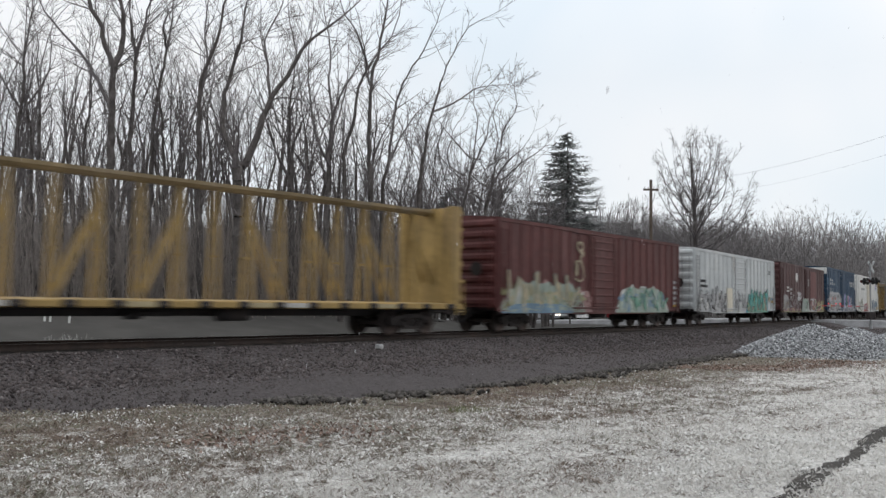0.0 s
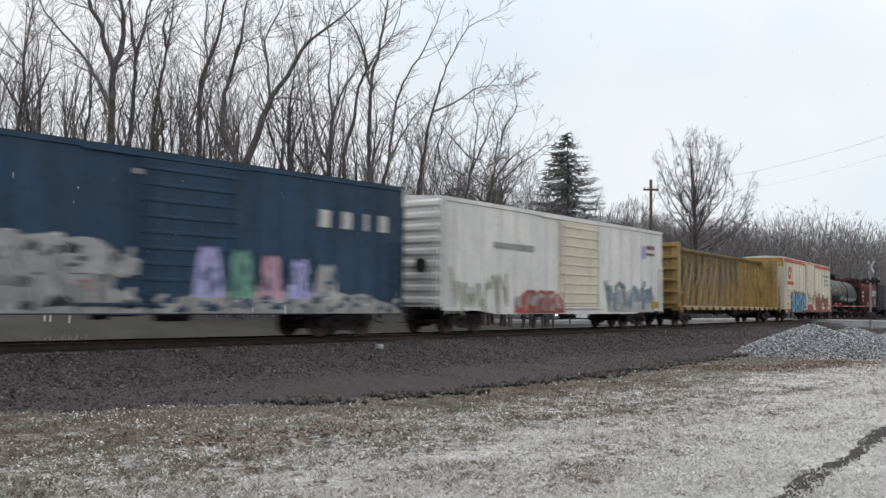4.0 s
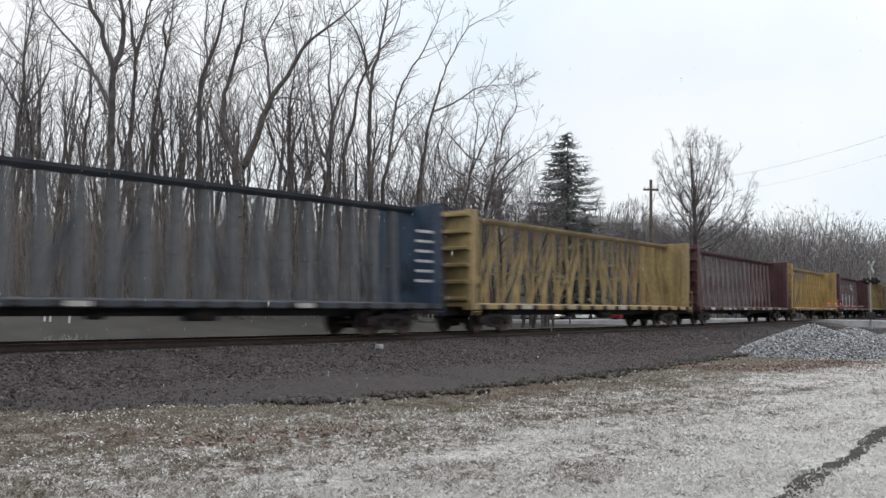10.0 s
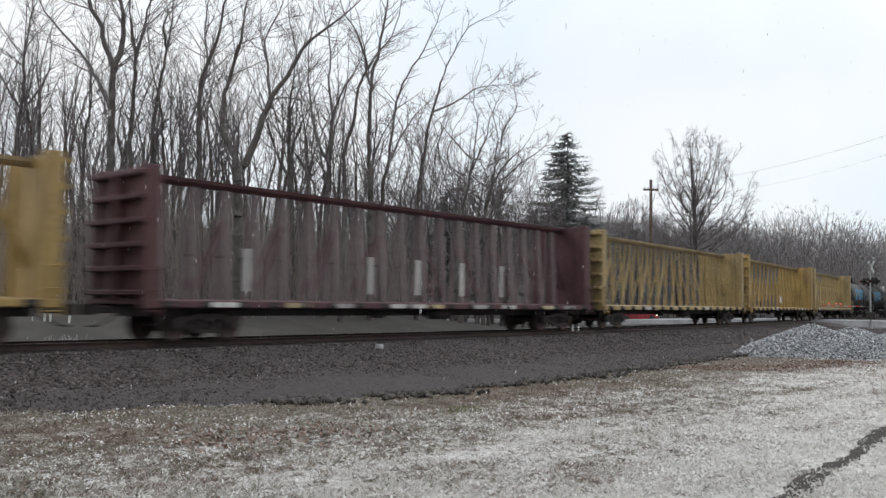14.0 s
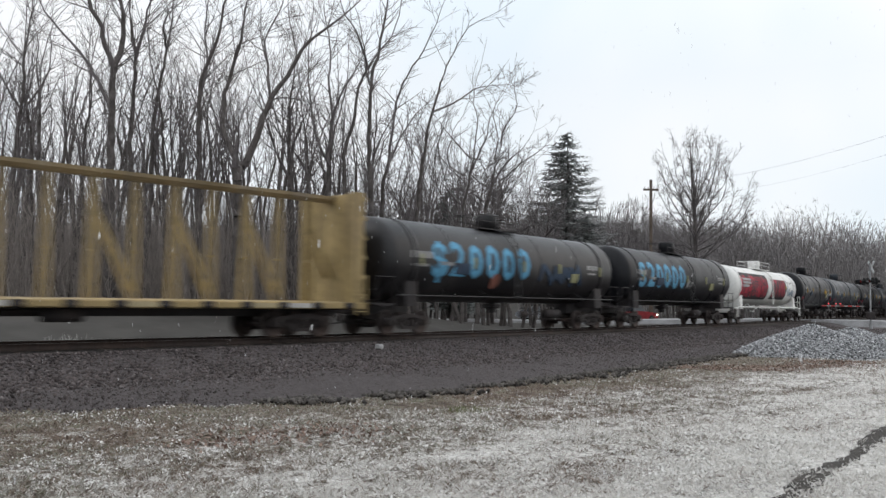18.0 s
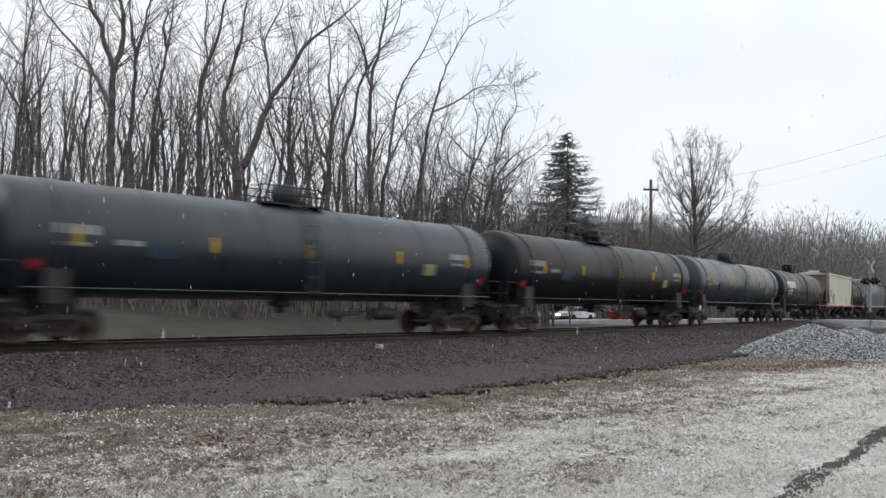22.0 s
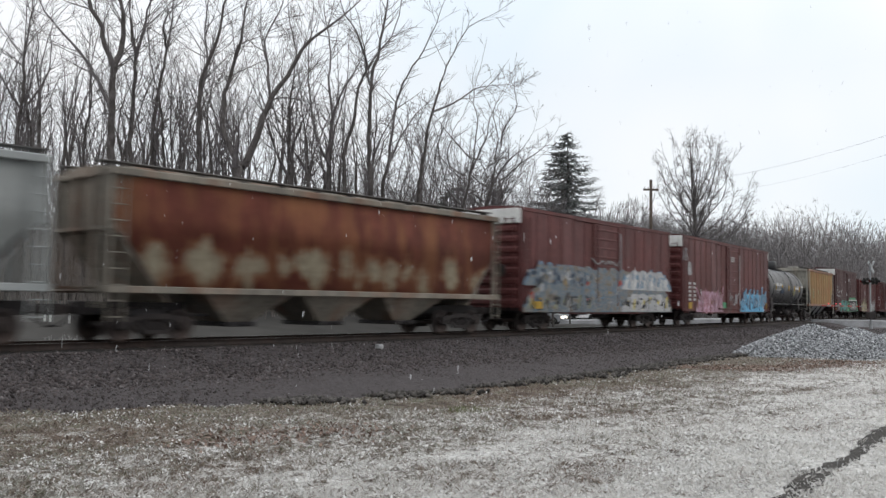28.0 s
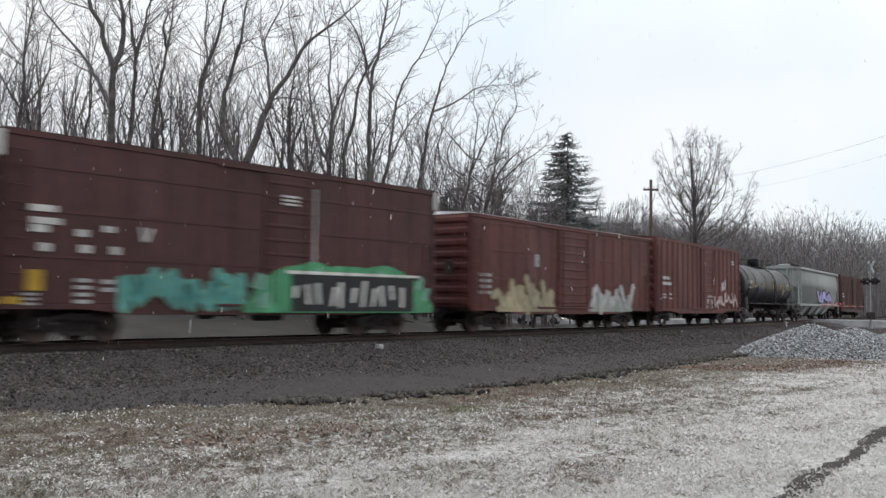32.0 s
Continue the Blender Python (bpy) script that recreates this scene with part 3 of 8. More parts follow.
def tank_car(label, length, mat, radius=1.5, centre=2.72, dome="cab", rail=True, underrail=None, bandmat=None, fittings=None, dome_at=0.8, deck=1.3):
    car = freight_car("tank_car", label)
    h = length / 2 - 0.35
    shell = Form()
    shell.soft = True
    prof = [(-h, 0.05)]
    for i in range(1, 8):
        a = math.pi / 2 * i / 7
        prof.append((-h + 0.62 * (1 - math.cos(a)), radius * math.sin(a)))
    n = 9
    prof += [(-h + 0.62 + (2 * h - 1.24) * i / n, radius) for i in range(1, n)]
    prof += [(-a, r) for a, r in prof[:8][::-1]]
    shell.lathe(prof, 0, 40, (0, 0, centre))
    body = part("tank_shell", shell, mat, car)
    ring = Form()
    ring.soft = True
    ring.lathe([(-0.03, radius - 0.02), (-0.03, radius + 0.012), (0.03, radius + 0.012), (0.03, radius - 0.02)], 0, 40, (0, 0, centre))
    rm = ring.mesh("seam_ring", mat)
    for i in range(1, 5):
        part("seam_ring", rm, None, body, at=pose(-h + 0.6 + (2 * h - 1.2) * i / 5, 0, 0))
    band = Form()
    band.soft = True
    band.lathe([(-0.09, radius - 0.02), (-0.09, radius + 0.03), (0.09, radius + 0.03), (0.09, radius - 0.02)], 0, 40, (0, 0, centre))
    bm_ = band.mesh("strap_band", bandmat or mat)
    for sx in (-1, 1):
        part("strap_band", bm_, None, body, at=pose(sx * (h - 1.55), 0, 0))
        saddle = Form()
        x = sx * (h - 1.55)
        saddle.slab([(-1.35, 1.0), (1.35, 1.0), (1.3, 1.9), (0.9, 1.45), (0, 1.24), (-0.9, 1.45), (-1.3, 1.9)], 0, x - 0.32, x + 0.32)
        part("saddle", saddle, bandmat or UNDER, car)
        stub = Form()
        xa, xb = sorted((sx * (length / 2), sx * (h - 2.6)))
        stub.box(xa, xb, -0.3, 0.3, 0.72, 1.25, 0.03)
        stub.box(*sorted((sx * (length / 2), sx * (length / 2 - 0.9))), -1.45, 1.45, 1.02, 1.1, 0.01)
        part("draft_sill", stub, bandmat or UNDER, car)
        rails = Form()
        xe = sx * (length / 2 - 0.06)
        for y in (-1.4, 1.4):
            rails.tube((xe, y, 1.05), (xe, y, 2.0), 0.02, 5)
            rails.tube((xe, y, 2.0), (xe - sx * 0.85, y, 2.0), 0.02, 5)
            rails.tube((xe - sx * 0.85, y, 1.05), (xe - sx * 0.85, y, 2.0), 0.02, 5)
        rails.tube((xe, -1.4, 1.55), (xe, 1.4, 1.55), 0.02, 5)
        part("end_rail", rails, fittings or bandmat or UNDER, car)
        ladder(car, sx * (length / 2 - 0.5), -1.46, 0.45, 1.1, fittings or UNDER)
    zt = centre + radius
    if dome == "cab":
        dm = Form()
        dm.soft = True
        dm.lathe([(zt - 0.1, 0.45), (zt + 0.58, 0.45), (zt + 0.66, 0.41), (zt + 0.68, 0.1)], 2, 16, (dome_at, 0, 0))
        part("manway_housing", dm, fittings or mat, car)
        vv = Form()
        for x in (dome_at + 0.75, dome_at + 1.0, dome_at - 0.8):
            vv.tube((x, 0.1, zt - 0.05), (x, 0.1, zt + 0.22), 0.09, 8)
        part("valve", vv, fittings or GRIT, car)
    pl = Form()
    da, db = dome_at - deck, dome_at + deck
    pl.box(da, db, -0.62, 0.62, zt - 0.02, zt + 0.03)
    part("platform", pl, fittings or UNDER, car)
    if rail:
        rl = Form()
        zr = zt + 0.55
        for x in (da, dome_at, db):
            for y in (-0.62, 0.62):
                rl.tube((x, y, zt), (x, y, zr), 0.018, 5)
        for y in (-0.62, 0.62):
            for z in (zr, zt + 0.3):
                rl.tube((da, y, z), (db, y, z), 0.018, 5)
        for x in (da, db):
            rl.tube((x, -0.62, zr), (x, 0.62, zr), 0.018, 5)
        part("platform_rail", rl, fittings or UNDER, car)
    ladder(car, dome_at, -radius - 0.1, 1.3, centre + 0.2, fittings or mat)
    for e in (-0.21, 0.21):
        v = []
        for j in range(5):
            a = 1.15 * j / 4
            y_, z_ = -(radius + 0.1) * math.cos(a), centre + 0.2 + (radius - 0.1) * math.sin(a)
            v += [(dome_at + e - 0.02, y_ - 0.02, z_), (dome_at + e + 0.02, y_ - 0.02, z_), (dome_at + e + 0.02, y_ + 0.02, z_), (dome_at + e - 0.02, y_ + 0.02, z_)]
        stile = Form().add(v, [(4 * j + k, 4 * j + (k + 1) % 4, 4 * j + 4 + (k + 1) % 4, 4 * j + 4 + k) for j in range(4) for k in range(4)] + [(0, 1, 2, 3), (19, 18, 17, 16)])
        part("ladder_stile", stile, fittings or mat, car)
    rung = Form().tube((-0.22, 0, 0), (0.22, 0, 0), 0.018, 5).mesh("ladder_rung", fittings or mat)
    for a in (0.12, 0.45, 0.8, 1.12):
        part("ladder_rung", rung, None, car, at=pose(dome_at, -(radius + 0.1) * math.cos(a), centre + 0.2 + (radius - 0.1) * math.sin(a)))
    side = Form()
    zs = 1.38 if not underrail else 1.12
    for y in (-1, 1):
        side.tube((-h + 0.6, y * (radius + 0.05), zs), (h - 0.6, y * (radius + 0.05), zs), 0.025 if not underrail else 0.05, 6)
        for i in range(7):
            x = -h + 0.9 + i * (2 * h - 1.8) / 6
            side.tube((x, y * (radius + 0.05), zs), (x, y * 1.1, zs + 0.3), 0.018, 4)
    part("side_rail", side, underrail or fittings or mat, car)
    out = Form()
    out.tube((0, 0, centre - radius + 0.1), (0, 0, 0.75), 0.18, 10)
    out.box(-0.3, 0.3, -0.3, 0.3, 0.95, 1.12, 0.03)
    part("bottom_outlet", out, fittings or UNDER, car)
    brake_gear(car, h * 0.42, h * 0.2)
    running_gear(car, length / 2, 2.05)
    car["round"] = (radius, centre)
    return car


def hug(car, names):
    """Bend flat marks round the shell of their tank car."""
    radius, centre = car["round"]
    for ob in car.children_recursive:
        if ob.name.split(".")[0] in names:
            base = ob.matrix_basis.translation.z
            cut = bmesh.new()
            cut.from_mesh(ob.data)
            zs = [p.co.z for p in cut.verts]
            z = min(zs) + 0.09
            while z < max(zs):
                bmesh.ops.bisect_plane(cut, geom=cut.verts[:] + cut.edges[:] + cut.faces[:], plane_co=(0, 0, z), plane_no=(0, 0, 1))
                z += 0.09
            cut.to_mesh(ob.data)
            cut.free()
            shift = ob.matrix_basis.translation.y
            lo = max((p.co.y + shift for p in ob.data.vertices), default=0.0)
            for p in ob.data.vertices:
                dz = max(-radius * 0.98, min(radius * 0.98, p.co.z + base - centre))
                p.co.y = -math.sqrt(radius * radius - dz * dz) + (p.co.y + shift - lo) * 0.8 - 0.004 - shift
            ob.data.update()


def hopper(label, length, eave, mat, endmat=None, bays=3, curved=0.0, roofmat=None, ribbed=0, lipmat=None, slopemat=None, zs=1.42, gape=0.52):
    """A covered hopper: slab sides, sloped ends with open corners, bays below and a hatch trough on the roof."""
    car = freight_car("covered_hopper", label)
    h, w = length / 2, 1.56
    endmat = endmat or mat
    cut = 0.085 * length
    for y in (-1, 1):
        s = Form()
        m = 8
        rows = []
        for i in range(m + 1):
            u = i / m
            z = zs + (eave - 0.1 - zs) * u
            out = w - 0.03 - curved * (2 * abs(u - 0.45)) ** 2.2
            k = cut * max(0.0, 1 - u / gape) ** 0.8
            rows.append((z, out, k))
        v, f = [], []
        for z, out, k in rows:
            for x in (-h + 0.25 + k, h - 0.25 - k):
                v += [(x, y * out, z), (x, y * (out - 0.05), z)]
        for i in range(m):
            a = i * 4
            f += [(a, a + 2, a + 6, a + 4), (a + 1, a + 5, a + 7, a + 3), (a, a + 4, a + 5, a + 1), (a + 2, a + 3, a + 7, a + 6)]
        f += [(0, 1, 3, 2), (4 * m, 4 * m + 2, 4 * m + 3, 4 * m + 1)]
        s.add(v, f)
        s.soft = curved > 0
        side = part("side_sheet", s, mat, car)
        if ribbed:
            r = Form()
            r.slab([(-0.06, 0), (-0.035, -0.035), (0.035, -0.035), (0.06, 0)], 2, zs + 0.05, eave - 0.25)
            rm = r.mesh("rib", mat)
            for i in range(ribbed):
                x = -h + cut + 0.5 + i * (length - 2 * cut - 1.0) / (ribbed - 1)
                part("rib", rm, None, side, at=pose(x, y * (w - 0.03), 0, 0, 0, 0 if y < 0 else 180))
        c = Form()
        ya, yb = sorted((y * (w - 0.1), y * (w + 0.05)))
        c.box(-h + 0.1, h - 0.1, ya, yb, eave - 0.14, eave + 0.06, 0.025)
        part("top_chord", c, lipmat or mat, car)
        g = Form()
        ya, yb = sorted((y * (w - 0.16), y * (w + 0.03)))
        g.box(-h, h, ya, yb, zs - 0.14, zs + 0.05, 0.02)
        part("side_sill", g, lipmat or mat, car)
    roof = Form()
    roof.slab([(-w, eave - 0.02), (-0.7, eave + 0.16), (0.7, eave + 0.16), (w, eave - 0.02), (w - 0.1, eave - 0.1), (-w + 0.1, eave - 0.1)], 0, -h + 0.1, h - 0.1)
    part("roof", roof, roofmat or mat, car)
    walkf = Form()
    for y in (-0.95, 0.95):
        walkf.box(-h, h, y - 0.22, y + 0.22, eave + 0.24, eave + 0.27)
        for i in range(12):
            x = -h + 0.3 + i * (length - 0.6) / 11
            walkf.box(x - 0.02, x + 0.02, y - 0.2, y + 0.2, eave + 0.02, eave + 0.24)
    part("running_board", walkf, GALV, car)
    hatch = Form()
    hatch.box(-h + 1.2, h - 1.2, -0.4, 0.4, eave + 0.14, eave + 0.3, 0.04)
    for i in range(10):
        x = -h + 1.6 + i * (length - 3.2) / 9
        hatch.box(x - 0.05, x + 0.05, -0.46, 0.46, eave + 0.2, eave + 0.35, 0.01)
    part("hatch_cover", hatch, roofmat or mat, car)
    for sx in (-1, 1):
        e = Form()
        xe = sx * (h - 0.28)
        e.box(*sorted((xe, xe - sx * 0.06)), -w + 0.06, w - 0.06, zs + (eave - zs) * (gape - 0.06), eave - 0.05, 0.01)
        part("end_plate", e, endmat, car)
        sl = Form()
        za, zb = zs + (eave - zs) * (gape - 0.04), 1.05
        o = [(sx * (h - 0.3), za), (sx * (h - 0.3 - (za - zb) * 0.85), zb), (sx * (h - 0.36 - (za - zb) * 0.85), zb), (sx * (h - 0.36), za)]
        sl.slab(o, 1, -w + 0.08, w - 0.08)
        part("slope_sheet", sl, slopemat or endmat, car)
        fr = Form()
        for y in (-1.4, -0.5, 0.5, 1.4):
            fr.box(*sorted((sx * (h - 0.12), sx * (h - 0.24))), y - 0.06, y + 0.06, zs, eave - 0.1, 0.01)
        fr.box(*sorted((sx * (h - 0.1), sx * (h - 0.26))), -1.5, 1.5, zs + 1.5, zs + 1.6)
        part("end_frame", fr, endmat, car)
        pf = Form()
        pf.box(*sorted((sx * h, sx * (h - 1.5))), -1.5, 1.5, zs - 0.1, zs - 0.04)
        part("end_platform", pf, endmat, car)
        ladder(car, sx * (h - 0.3), -w - 0.03, 0.55, eave, endmat)
        ladder(car, sx * (h + 0.02), 1.2 * sx, 0.9, eave + 0.1, endmat, along=False)
    n0, n1 = -h + 2.9, h - 2.9
    wide = (n1 - n0) / bays
    for i in range(bays):
        a, b = n0 + i * wide, n0 + (i + 1) * wide
        c = (a + b) / 2
        f = Form()
        v = [(a + 0.05, -w + 0.1, zs), (b - 0.05, -w + 0.1, zs), (b - 0.05, w - 0.1, zs), (a + 0.05, w - 0.1, zs), (c - 0.42, -0.75, 0.48), (c + 0.42, -0.75, 0.48), (c + 0.42, 0.75, 0.48), (c - 0.42, 0.75, 0.48)]
        f.add(v, [(0, 1, 5, 4), (1, 2, 6, 5), (2, 3, 7, 6), (3, 0, 4, 7), (4, 5, 6, 7), (3, 2, 1, 0)])
        part("hopper_bay", f, slopemat or endmat, car)
        g = Form()
        g.box(c - 0.5, c + 0.5, -0.95, 0.95, 0.36, 0.5, 0.02)
        g.tube((c, -1.2, 0.43), (c, -0.9, 0.43), 0.05, 6)
        part("outlet_gate", g, UNDER, car)
    for x in (-h, h - 3.2):
        u = Form()
        u.box(x, x + 3.2, -0.3, 0.3, 0.7, 1.05, 0.02)
        part("draft_sill", u, UNDER, car)
    brake_gear(car, -h + 1.6, -h + 2.6)
    running_gear(car, h, 1.75)
    return car


# ---------------------------------------------------------------- the train
OXIDE = paint("oxide_red", (0.085, 0.026, 0.025), (0.06, 0.026, 0.023), 0.45)
OXIDE2 = paint("brown_oxide", (0.06, 0.023, 0.023), (0.045, 0.022, 0.02), 0.45)
OXIDE3 = paint("brick_red", (0.10, 0.031, 0.030), (0.07, 0.028, 0.024), 0.4)
MAROON = paint("maroon", (0.075, 0.034, 0.038), (0.065, 0.04, 0.036), 0.4)
WHITE = paint("chalk_white", (0.43, 0.45, 0.455), (0.3, 0.24, 0.18), 0.25, vary=0.6)
WHITE2 = paint("bright_white", (0.58, 0.58, 0.56), (0.4, 0.34, 0.27), 0.18, vary=0.45)
CREAM = paint("cream_white", (0.54, 0.50, 0.405), (0.36, 0.27, 0.18), 0.24, vary=0.5)
NAVY = paint("navy_blue", (0.016, 0.045, 0.085), (0.02, 0.04, 0.07), 0.4)
YELLOW = paint("mustard_yellow", (0.30, 0.205, 0.075), (0.15, 0.105, 0.06), 0.5)
CHORD = paint("worn_tan_chord", (0.27, 0.215, 0.13), (0.2, 0.175, 0.14), 0.5)
PALEPOST = paint("weathered_mauve_posts", (0.15, 0.118, 0.122), (0.075, 0.045, 0.046), 0.5)
BLUEPOST = paint("weathered_blue_posts", (0.125, 0.13, 0.142), (0.055, 0.06, 0.07), 0.5)
YELLOW2 = paint("ochre_yellow", (0.30, 0.225, 0.105), (0.16, 0.12, 0.075), 0.5)
STEELBLUE = paint("faded_steel_blue", (0.05, 0.057, 0.07), (0.04, 0.04, 0.042), 0.45)
STEELNAVY = paint("steel_navy", (0.024, 0.045, 0.08), (0.04, 0.045, 0.06), 0.4)
BLACK = paint("tank_black", (0.0075, 0.008, 0.0105), (0.016, 0.016, 0.018), 0.42, 0.36, gloss=0.2)
BLACK2 = paint("sooty_black", (0.0125, 0.012, 0.0135), (0.032, 0.029, 0.029), 0.45, 0.38, gloss=0.35)
BLUEGREY = paint("tank_blue_grey", (0.018, 0.025, 0.034), (0.016, 0.018, 0.022), 0.45, 0.32, gloss=0.45)
TANKWHITE = paint("tank_white", (0.66, 0.66, 0.64), (0.45, 0.4, 0.34), 0.16, 0.4, vary=0.4)
HOPRED = paint("hopper_red", (0.165, 0.05, 0.038), (0.07, 0.03, 0.026), 0.35)
HOPCREAM = paint("hopper_cream", (0.46, 0.455, 0.375), (0.36, 0.33, 0.25), 0.1, vary=0.3)
HOPGREY = paint("hopper_grey", (0.30, 0.315, 0.31), (0.2, 0.2, 0.19), 0.2, vary=0.35)
def peeled(name, oxide, orange, pale, band, amount):
    """Old paint gone to rust: dark oxide, orange runs and pale remains in a band of heights."""
    m, n, l, b = fresh(name)
    at, split = n.new("ShaderNodeTexCoord"), n.new("ShaderNodeSeparateXYZ")
    l.new(at.outputs["Object"], split.inputs["Vector"])
    tone = ramp(n, [(0.3, shade(oxide, 0.7)), (0.52, oxide), (0.72, shade(oxide, 1.45))])
    l.new(noisy(n, l, 2.2, 7, (1, 1, 0.5), 0.65), tone.inputs["Fac"])
    runs = ramp(n, [(0.46, (0, 0, 0)), (0.62, (0.85, 0.85, 0.85))])
    l.new(noisy(n, l, 1.5, 6, (1, 1, 0.22), 0.62), runs.inputs["Fac"])
    warm = mixer(n, l, runs.outputs["Color"], tone.outputs["Color"], orange)
    near = n.new("ShaderNodeMapRange")
    near.inputs["From Min"].default_value, near.inputs["From Max"].default_value = band[0], band[1]
    near.inputs["To Min"].default_value, near.inputs["To Max"].default_value = amount, -0.3
    near.interpolation_type = "SMOOTHSTEP"
    l.new(split.outputs["Z"], near.inputs["Value"])
    foot = n.new("ShaderNodeMapRange")
    foot.inputs["From Min"].default_value, foot.inputs["From Max"].default_value = band[0] - 0.65, band[0] - 0.1
    foot.inputs["To Min"].default_value, foot.inputs["To Max"].default_value = -0.14, 0.0
    l.new(split.outputs["Z"], foot.inputs["Value"])
    total = noisy(n, l, 1.25, 6, (1, 1, 0.45), 0.6)
    for extra in (near.outputs["Result"], foot.outputs["Result"]):
        add = n.new("ShaderNodeMath")
        l.new(total, add.inputs[0])
        l.new(extra, add.inputs[1])
        total = add.outputs[0]
    skin = ramp(n, [(0.52, (0, 0, 0)), (0.57, (0.55, 0.55, 0.55)), (0.66, (1, 1, 1))])
    l.new(total, skin.inputs["Fac"])
    rim = ramp(n, [(0.5, (0, 0, 0)), (0.55, (0.8, 0.8, 0.8)), (0.62, (0, 0, 0))])
    l.new(total, rim.inputs["Fac"])
    pales = ramp(n, [(0.35, shade(pale, 0.7)), (0.6, pale)])
    l.new(noisy(n, l, 5.0, 5), pales.inputs["Fac"])
    coat_ = mixer(n, l, skin.outputs["Color"], warm, pales.outputs["Color"])
    l.new(mixer(n, l, rim.outputs["Color"], coat_, orange), b.inputs["Base Color"])
    b.inputs["Roughness"].default_value, b.inputs["Specular IOR Level"].default_value = 0.8, 0.2
    bump(n, l, b, noisy(n, l, 40.0, 4), 0.25, 0.006)
    MATS[name] = m
    return m


RUSTY = peeled("rusted_side", (0.125, 0.04, 0.028), (0.225, 0.098, 0.048), (0.42, 0.36, 0.26), (2.1, 3.7), 0.1)
TAN = peeled("tan_side", (0.25, 0.165, 0.075), (0.27, 0.12, 0.055), (0.27, 0.235, 0.125), (2.6, 4.2), 0.03)
RUSTEND = paint("rusted_grey", (0.20, 0.18, 0.15), (0.14, 0.06, 0.035), 0.5, 0.8)
TANEND = paint("weathered_grey", (0.26, 0.25, 0.22), (0.15, 0.11, 0.08), 0.4)
ORANGE = coat("orange_red_stripe", (0.45, 0.09, 0.05))
LETTER = coat("white_lettering", (0.46, 0.46, 0.45))
SNOWTOP = coat("snow_dusted_white", (0.70, 0.71, 0.72), (0.5, 0.48, 0.45))
PALEGREEN = coat("pale_green_spray", (0.24, 0.285, 0.25))
SILVER = coat("silver_spray", (0.33, 0.335, 0.34))
INK = coat("black_spray", (0.02, 0.02, 0.022))
TEAL = coat("teal_spray", (0.08, 0.27, 0.25))
SKYBLUE = coat("sky_blue_spray", (0.10, 0.32, 0.50))
PINK = coat("pink_spray", (0.42, 0.25, 0.32))
GREEN = coat("green_spray", (0.06, 0.23, 0.12))
SANDY = coat("sand_spray", (0.33, 0.29, 0.2))
CLAY = coat("clay_brown_spray", (0.2, 0.08, 0.06))
LILAC = coat("lilac_spray", (0.33, 0.32, 0.55))
CRIMSON = coat("crimson_spray", (0.36, 0.02, 0.045))
AMBER = coat("amber_decal", (0.40, 0.25, 0.03))
GREYPRIME = coat("grey_primer", (0.26, 0.26, 0.26))
OLIVE = coat("olive_spray", (0.22, 0.22, 0.12))
RUSTRED = coat("rust_red_spray", (0.3, 0.06, 0.045))
DUSKBLUE = coat("dusky_blue_spray", (0.13, 0.2, 0.27))
SEAGREEN = coat("sea_green_spray", (0.13, 0.27, 0.21))
ROSE = coat("dusty_rose_spray", (0.27, 0.17, 0.165))
OCHRE = coat("ochre_spray", (0.33, 0.2, 0.04))
HATCH = coat("yellow_spray", (0.42, 0.34, 0.06))
PATCHWORK = mottled("patchwork_spray", [(0.07, 0.08, 0.1), (0.2, 0.205, 0.205), (0.1, 0.14, 0.18), (0.2, 0.2, 0.19), (0.15, 0.115, 0.08), (0.17, 0.172, 0.175)], 3.2, 0.7, 14.0, bumpy=0.1)
SHEEN = paint("grey_sheen_black", (0.022, 0.022, 0.024), (0.05, 0.05, 0.05), 0.5, 0.42, gloss=0.6)
BRICKSTRIPE = coat("brick_red_stripe", (0.3, 0.055, 0.04))
BROWNSPRAY = coat("brown_spray", (0.16, 0.075, 0.06))
SIDE = -1.55


def side_marks(car, h, seed, eave, mat=None):
    """Rows of small bars where the numbers and data stand."""
    r = random.Random(seed)
    rows = [(-h + 0.9, 2.55, 1.0, 0.16, 5), (-h + 0.9, 2.25, 1.3, 0.16, 6), (-h + 0.95, 1.7, 0.5, 0.08, 2), (-h + 0.95, 1.55, 0.5, 0.08, 2), (h - 1.8, eave - 0.75, 0.6, 0.08, 2), (h - 1.8, eave - 0.9, 0.6, 0.08, 2), (-h + 1.9, 1.7 + 0.1 * r.random(), 0.4, 0.07, 1), (-h + 1.9, 1.5, 0.4, 0.07, 1)]
    bars(car, rows, mat or LETTER, SIDE - 0.06, "data_stencil")


def decal(car, x0, x1, z0, z1, mat, y=SIDE - 0.062, name="decal", label=""):
    f = Form()
    f.box(x0, x1, y, y + 0.05, z0, z1, 0.004)
    return part(name, f, mat, car, label)


CARS = []


def couple(car, a, b):
    """Take a car into the train: its ends along the line when the clip begins."""
    if "round" in car:
        hug(car, ("graffiti_stroke", "graffiti_mass", "graffiti_edge", "graffiti_line", "graffiti_chink", "rim", "glint", "scrawl", "panel", "sprayed_patch", "graffiti_digit", "graffiti_letter", "lettering", "data_stencil", "decal", "reflector", "data_panel", "rust_spot", "placard", "placard_bar"))
        del car["round"]
    CARS.append((car, 1.03 * (a + b) / 2))


